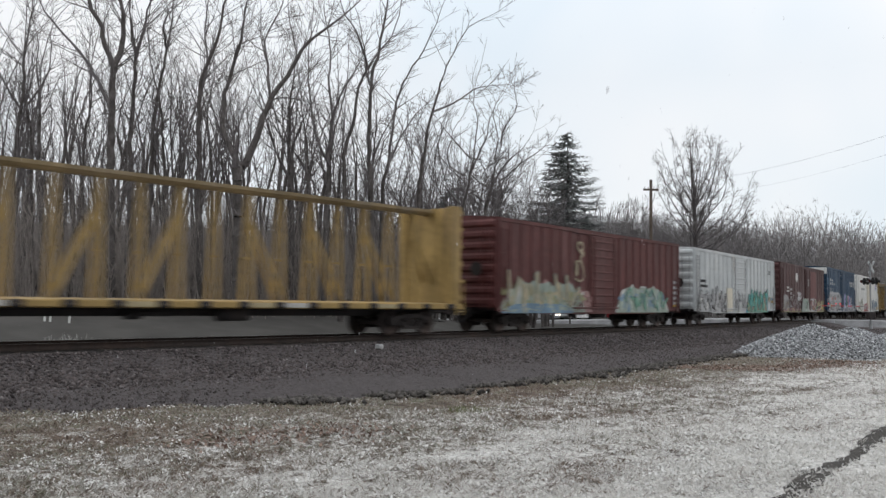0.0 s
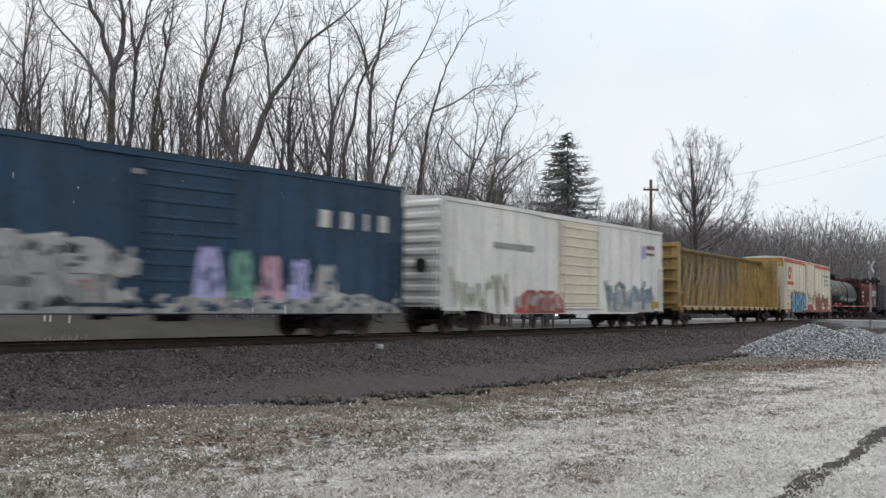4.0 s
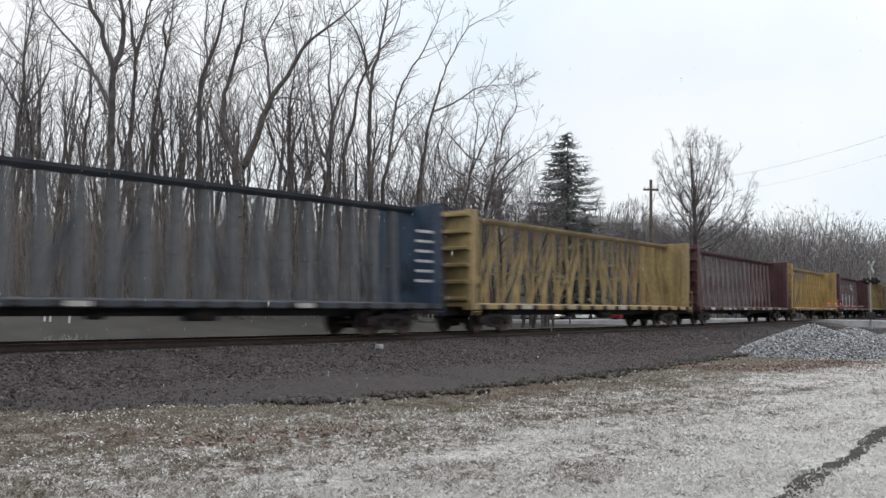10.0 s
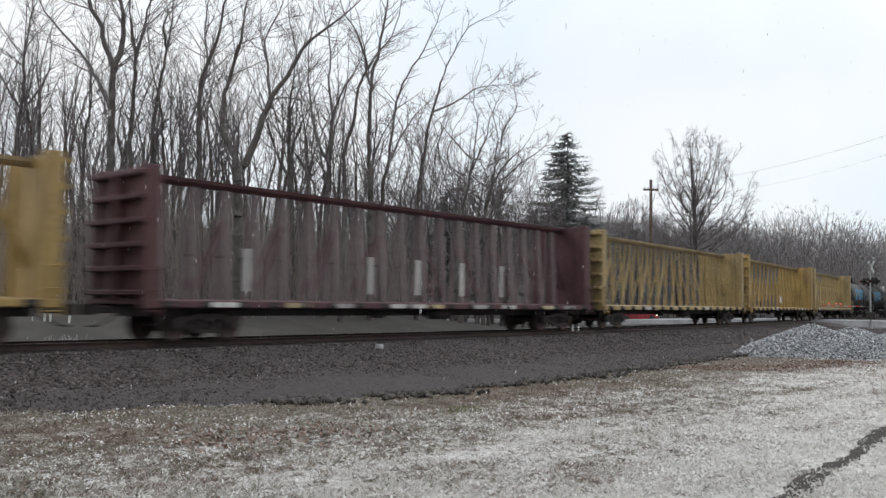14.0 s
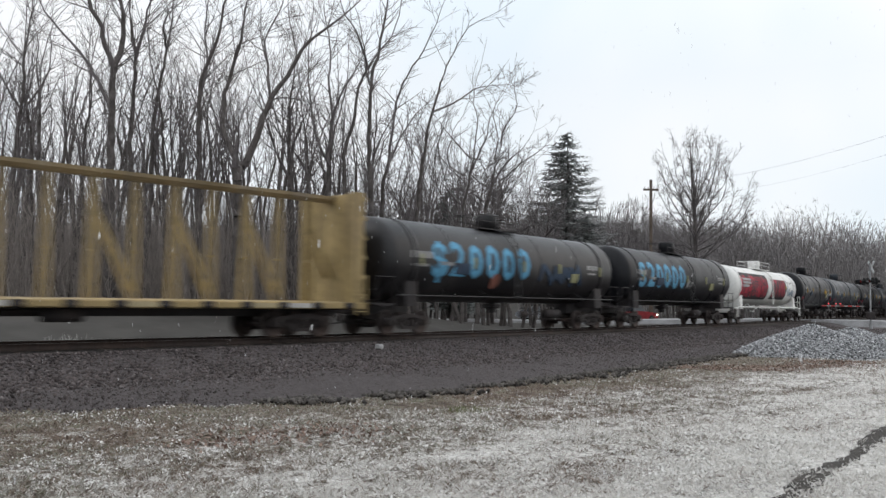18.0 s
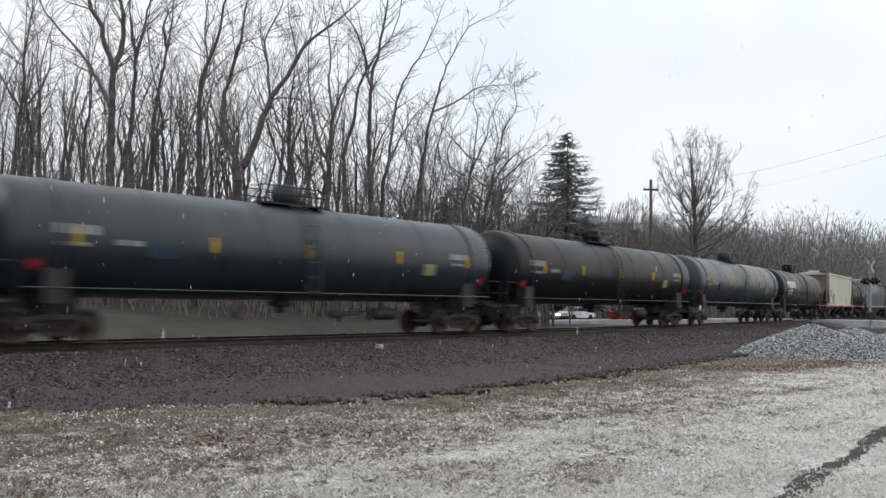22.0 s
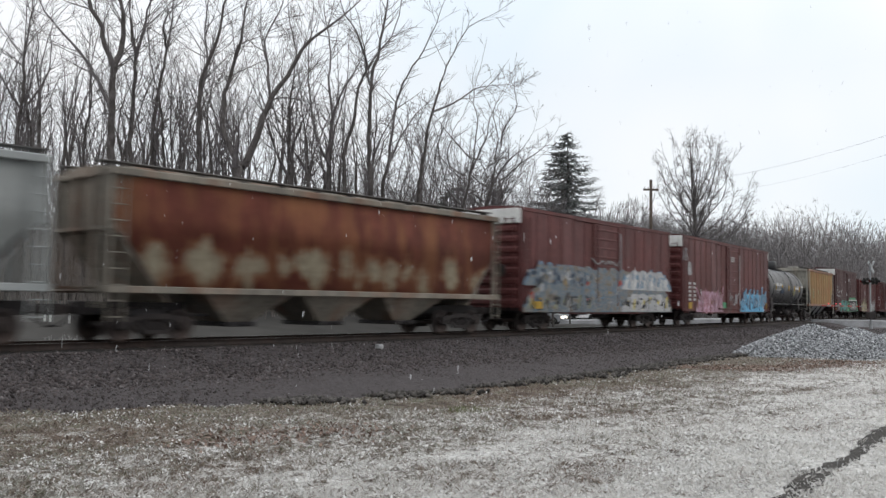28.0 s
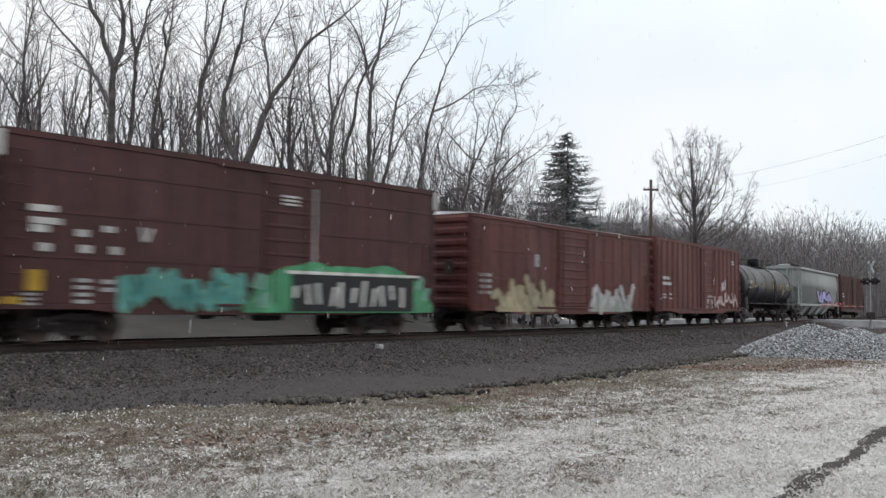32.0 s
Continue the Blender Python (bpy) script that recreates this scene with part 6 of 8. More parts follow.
BALLAST = mottled("ballast_bed", [(0.04, 0.034, 0.034), (0.062, 0.053, 0.053), (0.09, 0.079, 0.079), (0.052, 0.044, 0.043)], 9.0, 0.95, 60.0, bumpy=1.0, dist=0.04)
rb = random.Random(5)
stations = list(np.arange(-160, -4, 6.0)) + list(np.arange(-4, 70, 0.6)) + list(np.arange(70, 150, 2.0)) + list(np.arange(150, 500, 12.0))
prof = [(-10.4, -0.66), (-8.4, -0.6), (-7.6, -0.585), (-6.0, -0.57), (-4.6, -0.55), (-3.7, -0.48), (-2.9, -0.32), (-2.2, -0.2), (-1.5, -0.185), (0, -0.19), (1.5, -0.185), (2.2, -0.2), (3.2, -0.4), (4.2, -0.62), (4.9, -0.72)]
v, f = [], []
for s in stations:
    for j, (q, z) in enumerate(prof):
        e = rb.uniform(-0.08, 0.08)
        if j < 3:
            e += (float(verge(s)) + 10.3) * (1, 0.8, 0.4)[j] + (0.2 * math.sin(s * 2.1 + 1) + rb.uniform(-0.3, 0.3)) * (j == 0)
        zz = z + rb.uniform(-0.015, 0.015)
        v.append((*line(s, q + e), zz))
n_ = len(prof)
f = [(i * n_ + j, i * n_ + j + 1, (i + 1) * n_ + j + 1, (i + 1) * n_ + j) for i in range(len(stations) - 1) for j in range(n_ - 1)]
tagged(new("ballast_bed", soup("ballast_bed", v, f, BALLAST, True)), "dark grey crushed stone track bed", "ballast", kind="structure")

# Dark strip along the rails: grime, plus the shade there put into the colour.
SHADED_GRIME = mottled("shaded_grimy_stones", [(0.016, 0.014, 0.013), (0.03, 0.026, 0.024), (0.05, 0.044, 0.04)], 12.0, 0.9, 60.0, bumpy=1.0, dist=0.04)
v, f = sweep([(-2.0, -0.196), (-1.7, -0.178), (-0.9, -0.176), (0.9, -0.176), (1.7, -0.178), (2.0, -0.196)], list(np.arange(-160, 150, 2.0)) + list(np.arange(150, 500, 12.0)))
tagged(new("oiled_ballast", soup("oiled_ballast", v, f, SHADED_GRIME, True)), "grimy stones between the ties, darkened for the shade there", "ballast", kind="structure")

# ---------------------------------------------------------------- track
RAIL = paint("rail_rust", (0.03, 0.021, 0.018), (0.045, 0.029, 0.023), 0.5, 0.7)
RAILTOP = paint("rail_polish", (0.28, 0.27, 0.26), (0.2, 0.18, 0.17), 0.3, 0.3, 0.5, 0.9)
TIE = mottled("creosote_tie", [(0.03, 0.024, 0.02), (0.055, 0.043, 0.035), (0.085, 0.07, 0.06)], 3.0, 0.9, 30.0)
track = tagged(new("railway_track"), "single steel track on dark wooden ties", "railway track", kind="structure")
for side in (-0.75, 0.75):
    web = [(-0.075, -0.172), (-0.075, -0.16), (-0.012, -0.135), (-0.012, -0.045), (-0.036, -0.03), (-0.036, -0.004), (0.036, -0.004), (0.036, -0.03), (0.012, -0.045), (0.012, -0.135), (0.075, -0.16), (0.075, -0.172)]
    st = list(np.arange(-200, 150, 2.0)) + list(np.arange(150, 600, 15.0))
    v, f = sweep([(q + side, z) for q, z in web], st)
    r = new("rail", soup("rail", v, f, RAIL))
    r.parent = track
    v, f = sweep([(side - 0.034, -0.0035), (side, 0.0), (side + 0.034, -0.0035)], st)
    r = new("rail_head", soup("rail_head", v, f, RAILTOP))
    r.parent = track
t = Form()
t.box(-0.115, 0.115, -1.3, 1.3, -0.34, -0.172, 0.012)
for y in (-0.75, 0.75):
    t.box(-0.1, 0.1, y - 0.18, y + 0.18, -0.175, -0.16, 0.004)
tm = t.mesh("tie", TIE)
for i in range(240):
    s = -30 + i * 0.55
    x, y = line(s)
    part("tie", tm, None, track, at=pose(x, y, rb.uniform(-0.012, 0.006), 0, 0, math.degrees(heading(s)) + rb.uniform(-0.6, 0.6)))


def pebbles(name, spots, sizes, mat, seed, label, category):
    """Many broken stones in one mesh."""
    rng = np.random.default_rng(seed)
    base = np.array([(1, 0, 0), (-1, 0, 0), (0, 1, 0), (0, -1, 0), (0, 0, 1), (0, 0, -1), (0.6, 0.6, 0.5), (-0.6, -0.6, 0.5)])
    tri = np.array([(0, 6, 4), (6, 2, 4), (2, 1, 4), (1, 7, 4), (7, 3, 4), (3, 0, 4), (2, 0, 5), (1, 2, 5), (3, 1, 5), (0, 3, 5), (0, 2, 6), (1, 3, 7)])
    k = len(spots)
    p = base[None] * (0.6 + 0.7 * rng.random((k, 8, 1))) * sizes[:, None, None]
    p[:, :, 2] *= 0.75
    a = rng.random(k) * 6.283
    ca, sa = np.cos(a)[:, None], np.sin(a)[:, None]
    tilt = rng.normal(0, 0.4, (k, 2))
    x, y, z = p[:, :, 0], p[:, :, 1], p[:, :, 2]
    x, y = x * ca - y * sa, x * sa + y * ca
    z = z + x * tilt[:, :1] + y * tilt[:, 1:]
    verts = np.stack([x, y, z], 2) + spots[:, None]
    faces = (tri[None] + 8 * np.arange(k)[:, None, None]).reshape(-1, 3)
    return tagged(new(name, soup(name, verts.reshape(-1, 3), faces, mat)), label, category, kind="stuff")


rng = np.random.default_rng(8)


def bed(q):
    return np.interp(q, [p for p, _ in prof], [z for _, z in prof])


STONE = mottled("ballast_stone", [(0.03, 0.025, 0.025), (0.085, 0.07, 0.068), (0.052, 0.043, 0.042), (0.115, 0.096, 0.093), (0.034, 0.028, 0.028), (0.16, 0.142, 0.14)], 5.0, 0.9, 40.0, island=True)
k = 32000
s = 2 + 75 * rng.random(k) ** 1.7
q = -1.9 - 8.6 * rng.random(k) ** 1.25
x, y = line(s, q)
pebbles("ballast_stones", np.stack([x, y, bed(q) + 0.005], 1), np.where(q > -6.6 + rng.normal(0, 0.5, k), rng.uniform(0.025, 0.06, k), rng.uniform(0.01, 0.03, k)), STONE, 2, "dark grey broken ballast stones", "stones")

# heap of fresh pale stone
PALE = mottled("pale_stone", [(0.04, 0.04, 0.043), (0.2, 0.205, 0.21), (0.42, 0.43, 0.44), (0.08, 0.08, 0.085), (0.62, 0.63, 0.64)], 5.0, 0.9, 30.0, island=True)
HEAPS = ((32.9, 14.0, 1.16, 3.5, 2.5), (34.9, 13.3, 1.04, 3.4, 2.4), (37.2, 12.5, 0.85, 3.8, 2.4))


def heap(x, y):
    z = np.full(np.shape(x), -0.66)
    for cx, cy, tall, rx, ry in HEAPS:
        d = np.hypot((x - cx) / rx, (y - cy) / ry)
        z = np.maximum(z, -0.66 + tall * np.clip(1.05 - d, 0, 1) ** 0.8)
    return z


hx, hy = np.meshgrid(np.linspace(28, 42, 80), np.linspace(9.5, 17.6, 44))
hz = heap(hx, hy) - 0.03
ii = np.arange(hx.size).reshape(hx.shape)
hq = np.stack([ii[:-1, :-1].ravel(), ii[:-1, 1:].ravel(), ii[1:, 1:].ravel(), ii[1:, :-1].ravel()], 1)
keep = (hz.ravel()[hq] > -0.68).any(axis=1)
pile = tagged(new("stone_heap"), "heap of pale grey crushed stone by the track", "stone heap")
hm = new("core", soup("core", np.stack([hx.ravel(), hy.ravel(), hz.ravel()], 1), hq[keep], PALE, True))
hm.parent = pile
x, y = rng.uniform(28, 42, 52000), rng.uniform(9.5, 17.6, 52000)
z = heap(x, y)
ok = z > -0.6
x, y, z = x[ok][:22000], y[ok][:22000], z[ok][:22000]
st = pebbles("rubble", np.stack([x, y, z], 1), rng.uniform(0.022, 0.055, len(x)), PALE, 3, "pale grey broken stones", "stones")
st.parent = pile
del st["category"], st["label"]

# ---------------------------------------------------------------- grass and snow on the verge
STRAW, n, l, b = fresh("dry_grass")
g_ = n.new("ShaderNodeNewGeometry")
big, mid = noisy(n, l, 0.7, 5), noisy(n, l, 7.0, 6, (1, 1, 1), 0.65)
mx = n.new("ShaderNodeMath")
mx.operation = "MULTIPLY_ADD"
mx.inputs[1].default_value = 0.42
l.new(g_.outputs["Random Per Island"], mx.inputs[0])
l.new(mid, mx.inputs[2])
tuft = ramp(n, [(0.36, (0.095, 0.074, 0.06)), (0.52, (0.165, 0.13, 0.108)), (0.66, (0.25, 0.21, 0.175)), (0.78, (0.14, 0.15, 0.10)), (0.92, (0.36, 0.34, 0.31))])
l.new(mx.outputs[0], tuft.inputs["Fac"])
rusty = ramp(n, [(0.5, (0, 0, 0)), (0.64, (0.7, 0.7, 0.7))])
l.new(noisy(n, l, 0.28, 3), rusty.inputs["Fac"])
dry = mixer(n, l, rusty.outputs["Color"], tuft.outputs["Color"], (0.17, 0.12, 0.095))
frost, split = frosting(n, l, g_.outputs["Random Per Island"], 0.4)
l.new(mixer(n, l, frost.outputs["Color"], dry, (0.60, 0.585, 0.56)), b.inputs["Base Color"])
b.inputs["Roughness"].default_value = 0.9
b.inputs["Specular IOR Level"].default_value = 0.15
k = 270000
d = 6.5 + 34 * rng.random(k) ** 1.7
a = rng.uniform(0.24, 1.30, k)
x, y = d * np.sin(a), d * np.cos(a)
q, s = across(x, y)
ok = (q < verge(s) + 0.15 + rng.normal(0, 0.25, k) * np.interp(s, [3, 8, 12], [2.6, 2.0, 1.0]) + 1.1 * clumps(x, y, 0.6, 7) * (rng.random(k) < 0.6) - 0.3) & (q > -25)
rut = abs(q - rutline(s)) < 0.12
ok &= ~(rut & (rng.random(k) < 0.7))
x, y, d = x[ok], y[ok], d[ok]
k = len(x)
g0 = lie(x, y)
tall = rng.uniform(0.012, 0.05, k) * (0.2 + 1.7 * (0.5 * clumps(x, y, 0.09, 11) + 0.5 * clumps(x, y, 0.21, 13)) ** 1.4) * (1 + 0.5 * (rng.random(k) < 0.08))
wd = 0.0026 + 0.0003 * d
a = rng.random(k) * 6.283
bend = rng.normal(0, 0.018, (k, 2))
px, py = np.cos(a) * wd, np.sin(a) * wd
A = np.stack([x - px, y - py, g0 - 0.01], 1)
B = np.stack([x + px, y + py, g0 - 0.01], 1)
C = np.stack([x + bend[:, 0] + px * 0.6, y + bend[:, 1] + py * 0.6, g0 + tall * 0.7], 1)
D_ = np.stack([x + bend[:, 0] * 2.1, y + bend[:, 1] * 2.1, g0 + tall], 1)
verts = np.stack([A, B, C, D_], 1).reshape(-1, 3)
o = 4 * np.arange(k)[:, None]
tagged(new("dry_grass", soup("dry_grass", verts, np.concatenate([o + [0, 1, 2], o + [0, 2, 3]]), STRAW)), "short frosted winter grass, straw and grey green", "grass", kind="stuff")

FROST = mottled("lying_snow", [(0.46, 0.45, 0.43), (0.56, 0.55, 0.53), (0.68, 0.67, 0.66)], 8.0, 0.8, 40.0)
k = 110000
d = 6.5 + 30 * rng.random(k) ** 1.5
a = rng.uniform(0.24, 1.30, k)
x, y = d * np.sin(a), d * np.cos(a)
q, s = across(x, y)
w1 = 0.5 * clumps(x, y, 0.09, 1) + 0.3 * clumps(x, y, 0.42, 2) + 0.35 * clumps(x + y * 0.4, y * 3, 2.1, 3)
ok = (q < verge(s) - 0.2) & (q > -25) & (w1 + rng.normal(0, 0.06, k) > np.interp(-q, [9, 12, 14, 17, 20], [0.8, 0.76, 0.69, 0.62, 0.57]))
ok |= (q < verge(s) + 0.7) & (q > verge(s) + 0.1) & (s > 6) & (s < 14) & (w1 > 0.62)
ok &= ~(abs(q - rutline(s)) < 0.16)
x, y, d = x[ok][:70000], y[ok][:70000], d[ok][:70000]
k = len(x)
sz = rng.uniform(0.004, 0.017, k) + 0.0003 * d
a = rng.random(k) * 6.283
px, py = np.cos(a) * sz, np.sin(a) * sz
up = lie(x, y) + rng.uniform(0.01, 0.05, k)
t1, t2 = rng.normal(0, 0.5, k) * sz, rng.normal(0, 0.5, k) * sz
V = np.stack([np.stack([x - px, y - py, up - t1], 1), np.stack([x + py * 0.7, y - px * 0.7, up - t2], 1), np.stack([x + px, y + py, up + t1], 1), np.stack([x - py * 0.7, y + px * 0.7, up + t2], 1)], 1)
tagged(new("snow_dusting", soup("snow_dusting", V.reshape(-1, 3), np.arange(4 * k).reshape(-1, 4), FROST)), "thin clumps of frost and fresh snow on the grass", "snow", kind="stuff")

# fallen leaves, matted in two brown patches
LEAF = mottled("fallen_leaf", [(0.12, 0.075, 0.06), (0.2, 0.135, 0.11), (0.26, 0.19, 0.155), (0.15, 0.11, 0.092)], 5.0, 0.8, 30.0, island=True, bumpy=0.0)
k = 9000
u = rng.random(k)
first = rng.random(k) < 0.6
x = np.where(first, 21.5 + 7.2 * u, 5.2 + 2.4 * u) + rng.normal(0, 0.3, k)
y = np.where(first, 12.4 - 1.6 * u, 10.1 - 1.0 * u) + rng.normal(0, 1, k) * np.where(first, 0.65, 0.3)
ok = rng.random(k) < np.where(first, 0.8, 0.22)
x, y = x[ok], y[ok]
k = len(x)
sz = rng.uniform(0.012, 0.035, k)
a = rng.random(k) * 6.283
px, py = np.cos(a) * sz, np.sin(a) * sz
up = lie(x, y) + rng.uniform(0.02, 0.06, k)
t1, t2 = rng.normal(0, 0.45, k) * sz, rng.normal(0, 0.45, k) * sz
V = np.stack([np.stack([x - px, y - py, up - t1], 1), np.stack([x + py * 0.6, y - px * 0.6, up - t2], 1), np.stack([x + px, y + py, up + t1], 1), np.stack([x - py * 0.6, y + px * 0.6, up + t2], 1)], 1)
tagged(new("fallen_leaves", soup("fallen_leaves", V.reshape(-1, 3), np.arange(4 * k).reshape(-1, 4), LEAF)), "reddish brown fallen leaves matted in the grass", "leaves", kind="stuff")

# a green tuft
GREENBLADE = mottled("green_blade", [(0.08, 0.09, 0.04), (0.13, 0.14, 0.06), (0.2, 0.2, 0.11)], 5.0, 0.8, 30.0, island=True, bumpy=0.0)
V, F = [], []
for i in range(260):
    x, y = 10.35 + rb.gauss(0, 0.22), 10.15 + rb.gauss(0, 0.16)
    z, a, e, h_ = float(lie(x, y)), rb.uniform(0, 6.283), rb.uniform(0, 0.09), rb.uniform(0.05, 0.15)
    V += [(x - 0.006 * math.cos(a), y - 0.006 * math.sin(a), z - 0.01), (x + 0.006 * math.cos(a), y + 0.006 * math.sin(a), z - 0.01), (x + e * math.sin(a), y + e * math.cos(a), z + h_)]
    F.append((3 * i, 3 * i + 1, 3 * i + 2))
tagged(new("grass_tuft", soup("grass_tuft", V, F, GREENBLADE)), "small tuft of yellow green grass", "grass")

# muddy wheel rut and clods along the edge of the stones
MUD = mottled("wet_mud", [(0.018, 0.015, 0.012), (0.032, 0.027, 0.022), (0.055, 0.048, 0.04)], 3.0, 0.7, 18.0, bumpy=1.0, dist=0.04)
v, f = [], []
ruts = list(np.arange(3, 30, 0.2))
for s_ in ruts:
    for j, e in enumerate((-1, -0.35, 0.35, 1)):
        wq = 0.12 + 0.04 * math.sin(s_ * 1.7) + rb.uniform(-0.06, 0.06)
        x, y = line(s_, float(rutline(s_)) + 0.05 * math.sin(s_ * 2.3) + e * wq)
        v.append((x, y, float(lie(x, y)) + (0.004 if abs(e) == 1 else 0.022)))
f = [(i * 4 + j, i * 4 + j + 1, (i + 1) * 4 + j + 1, (i + 1) * 4 + j) for i in range(len(ruts) - 1) for j in range(3)]
tagged(new("wheel_rut", soup("wheel_rut", v, f, MUD, True)), "dark muddy wheel rut in the grass", "wheel rut", kind="structure")
k = 6500
s_ = 8.0 + 23 * rng.random(k)
q_ = verge(s_) + 0.12 * np.sin(s_ * 2.1) + rng.normal(0, 0.2, k) - 0.5 * (rng.random(k) < 0.2)
keep_ = clumps(s_ * 1.0, q_ * 0.2, 0.5, 19) > 0.38
s_, q_ = s_[keep_], q_[keep_]
k = len(s_)
x, y = line(s_, q_)
CLOD = mottled("dark_clods", [(0.03, 0.027, 0.025), (0.06, 0.053, 0.048), (0.12, 0.11, 0.10)], 5.0, 0.9, 30.0, island=True)
pebbles("soil_clods", np.stack([x, y, lie(x, y) + 0.05], 1), rng.uniform(0.02, 0.075, k), CLOD, 12, "dark soil clods and gravel along the verge", "soil")

# ---------------------------------------------------------------- crossing road
ROADTOP = mottled("salted_asphalt", [(0.20, 0.20, 0.205), (0.28, 0.28, 0.285), (0.36, 0.36, 0.37)], 1.2, 0.85, 30.0, bumpy=0.3)
cxr, cyr = line(86.0)
ang = heading(86.0)
ux, uy = math.cos(ang + radians(112)), math.sin(ang + radians(112))
vx, vy = -uy, ux
road = Form()
rows = [(-70, -0.45), (-40, -0.3), (-12, -0.05), (-4, 0.002), (4, 0.002), (10, -0.1), (25, -0.5), (60, -0.6)]
rv = []
for d_, z_ in rows:
    for e in (-4.2, -4.0, 4.0, 4.2):
        rv.append((cxr + ux * d_ + vx * e, cyr + uy * d_ + vy * e, z_ - (0.6 if abs(e) > 4.1 else 0.0)))
road.add(rv, [(4 * i + j, 4 * i + j + 1, 4 * i + j + 5, 4 * i + j + 4) for i in range(len(rows) - 1) for j in range(3)])
tagged(new("road", road.mesh("road", ROADTOP)), "pale salted asphalt road across the track", "road", kind="structure")
v, f = sweep([(6.2, -0.9), (6.2, -0.62), (9, -0.58), (12.6, -0.6), (12.6, -0.9)], list(np.arange(-80, 80, 4.0)))
LANE = mottled("gravel_lane", [(0.06, 0.057, 0.053), (0.066, 0.063, 0.058), (0.074, 0.07, 0.065)], 0.6, 0.95, 3.0, bumpy=0.05)
tagged(new("side_lane", soup("side_lane", v, f, LANE)), "pale frosted gravel lane beside the track", "road", kind="structure")


# ---------------------------------------------------------------- bare trees
BARK = mottled("grey_bark", [(0.06, 0.053, 0.051), (0.095, 0.085, 0.081), (0.14, 0.127, 0.122)], 2.2, 0.95, 14.0, bumpy=0.6, dist=0.03)
TWIG = mottled("twig_bark", [(0.095, 0.085, 0.086), (0.14, 0.127, 0.128), (0.19, 0.174, 0.176)], 2.0, 0.95, 10.0, bumpy=0.0)


def grow(rnd, height, girth, lean=(0.0, 0.0), fork=0.3, limbs=3, spread=0.35, twigs=1.0, depth=5, low=0.35, fine=0.007, crook=1.0, tiers=1):
    """Branches as (from, to, radius, radius, level). The trunk rises, forks and fans out upward.
    limbs: how many, or their own (east, north, share of the height)."""
    out = []

    def run(p, d, length, r, level, tip, bare):
        steps = max(3, int(length / (1.0, 0.8, 0.6, 0.5, 0.45)[level]))
        seg = length / steps
        wob = (0.03, 0.1, 0.15, 0.19, 0.2)[level] * crook
        for i in range(steps):
            d = (d + Vector((rnd.gauss(0, wob), rnd.gauss(0, wob), rnd.gauss(0, wob * 0.4) + (0.0, 0.045, 0.07, 0.06, 0.02)[level]))).normalized()
            q = p + d * seg
            r1, r2 = (r + (tip - r) * (i / steps) ** 0.85, r + (tip - r) * ((i + 1) / steps) ** 0.85)
            out.append((p, q, r1, r2, level))
            p = q
            u = (i + 1) / steps
            if level < depth - 1 and u > bare and i < steps - 1:
                chance = (0.25, 0.62, 0.66, 0.5)[level] * (twigs if level > 0 else 1.0)
                while rnd.random() < chance:
                    chance *= 0.5
                    az = rnd.uniform(0, 6.283)
                    o = d.cross(Vector((math.cos(az), math.sin(az), 0.2))).normalized()
                    k = rnd.uniform(0.4, 0.95)
                    part_ = (0.2, 0.38, 0.42, 0.45)[level]
                    run(p, (d + o * k).normalized(), max(0.5, length * part_ * rnd.uniform(0.6, 1.3) * (1.2 - 0.6 * u)), max(fine, r2 * rnd.uniform(0.38, 0.62)), level + 1, fine * 0.85, 0.15)
        return p, d, r2

    if isinstance(limbs, dict):
        for rank, (r0, r1, pts) in enumerate(limbs["limbs"]):
            bend = [Vector(p) for p in pts]
            if out:
                bend[0] = min((sg[1] for sg in out if sg[4] < 2), key=lambda c: (c - bend[0]).length).copy()
            total = sum((b - a).length for a, b in zip(bend, bend[1:]))
            gone, prev = 0.0, bend[0]
            for j, (a, b) in enumerate(zip(bend, bend[1:])):
                before, after = bend[max(0, j - 1)], bend[min(len(bend) - 1, j + 2)]
                m0, m1 = (b - before) * 0.5, (after - a) * 0.5
                steps = max(2, int((b - a).length / 0.45))
                for i in range(steps):
                    u = (i + 1) / steps
                    q = a * (2 * u ** 3 - 3 * u ** 2 + 1) + m0 * (u ** 3 - 2 * u ** 2 + u) + b * (3 * u ** 2 - 2 * u ** 3) + m1 * (u ** 3 - u ** 2)
                    q += Vector((rnd.gauss(0, 0.03), rnd.gauss(0, 0.03), 0))
                    e0 = gone / total
                    gone += (b - a).length / steps
                    e1 = min(1.0, gone / total)
                    k0, k1 = r0 + (r1 - r0) * e0 ** 0.9, r0 + (r1 - r0) * e1 ** 0.9
                    out.append((prev, q, k0, k1, 0 if k0 > 0.06 and (r0 > 0.15 or rank == 0) else 1))
                    d = (q - prev).normalized()
                    prev = q
                    if q.z > 4.5 and (e1 > 0.25 or r0 > 0.28 or q.z > 7.5):
                        chance = 0.62 + 0.24 * e1
                        while rnd.random() < chance:
                            chance *= 0.45
                            az = rnd.uniform(0, 6.283)
                            o = d.cross(Vector((math.cos(az), math.sin(az), 0.2))).normalized()
                            run(q, (d * 0.9 + o * rnd.uniform(0.45, 1.0)).normalized(), rnd.uniform(1.5, 4.6) * (1.15 - 0.4 * e1) * spread, max(fine, min(k1 * 0.5, rnd.uniform(0.018, 0.05))), 2, fine * 0.8, 0.12)
            run(prev, d, 2.2, r1, 2, fine, 0.1)
        return out

    d0 = Vector((lean[0], lean[1], 1)).normalized()
    bole = height * fork
    p, d, r = run(Vector((0, 0, -0.3)), d0, bole, girth, 0, girth * 0.75, low)
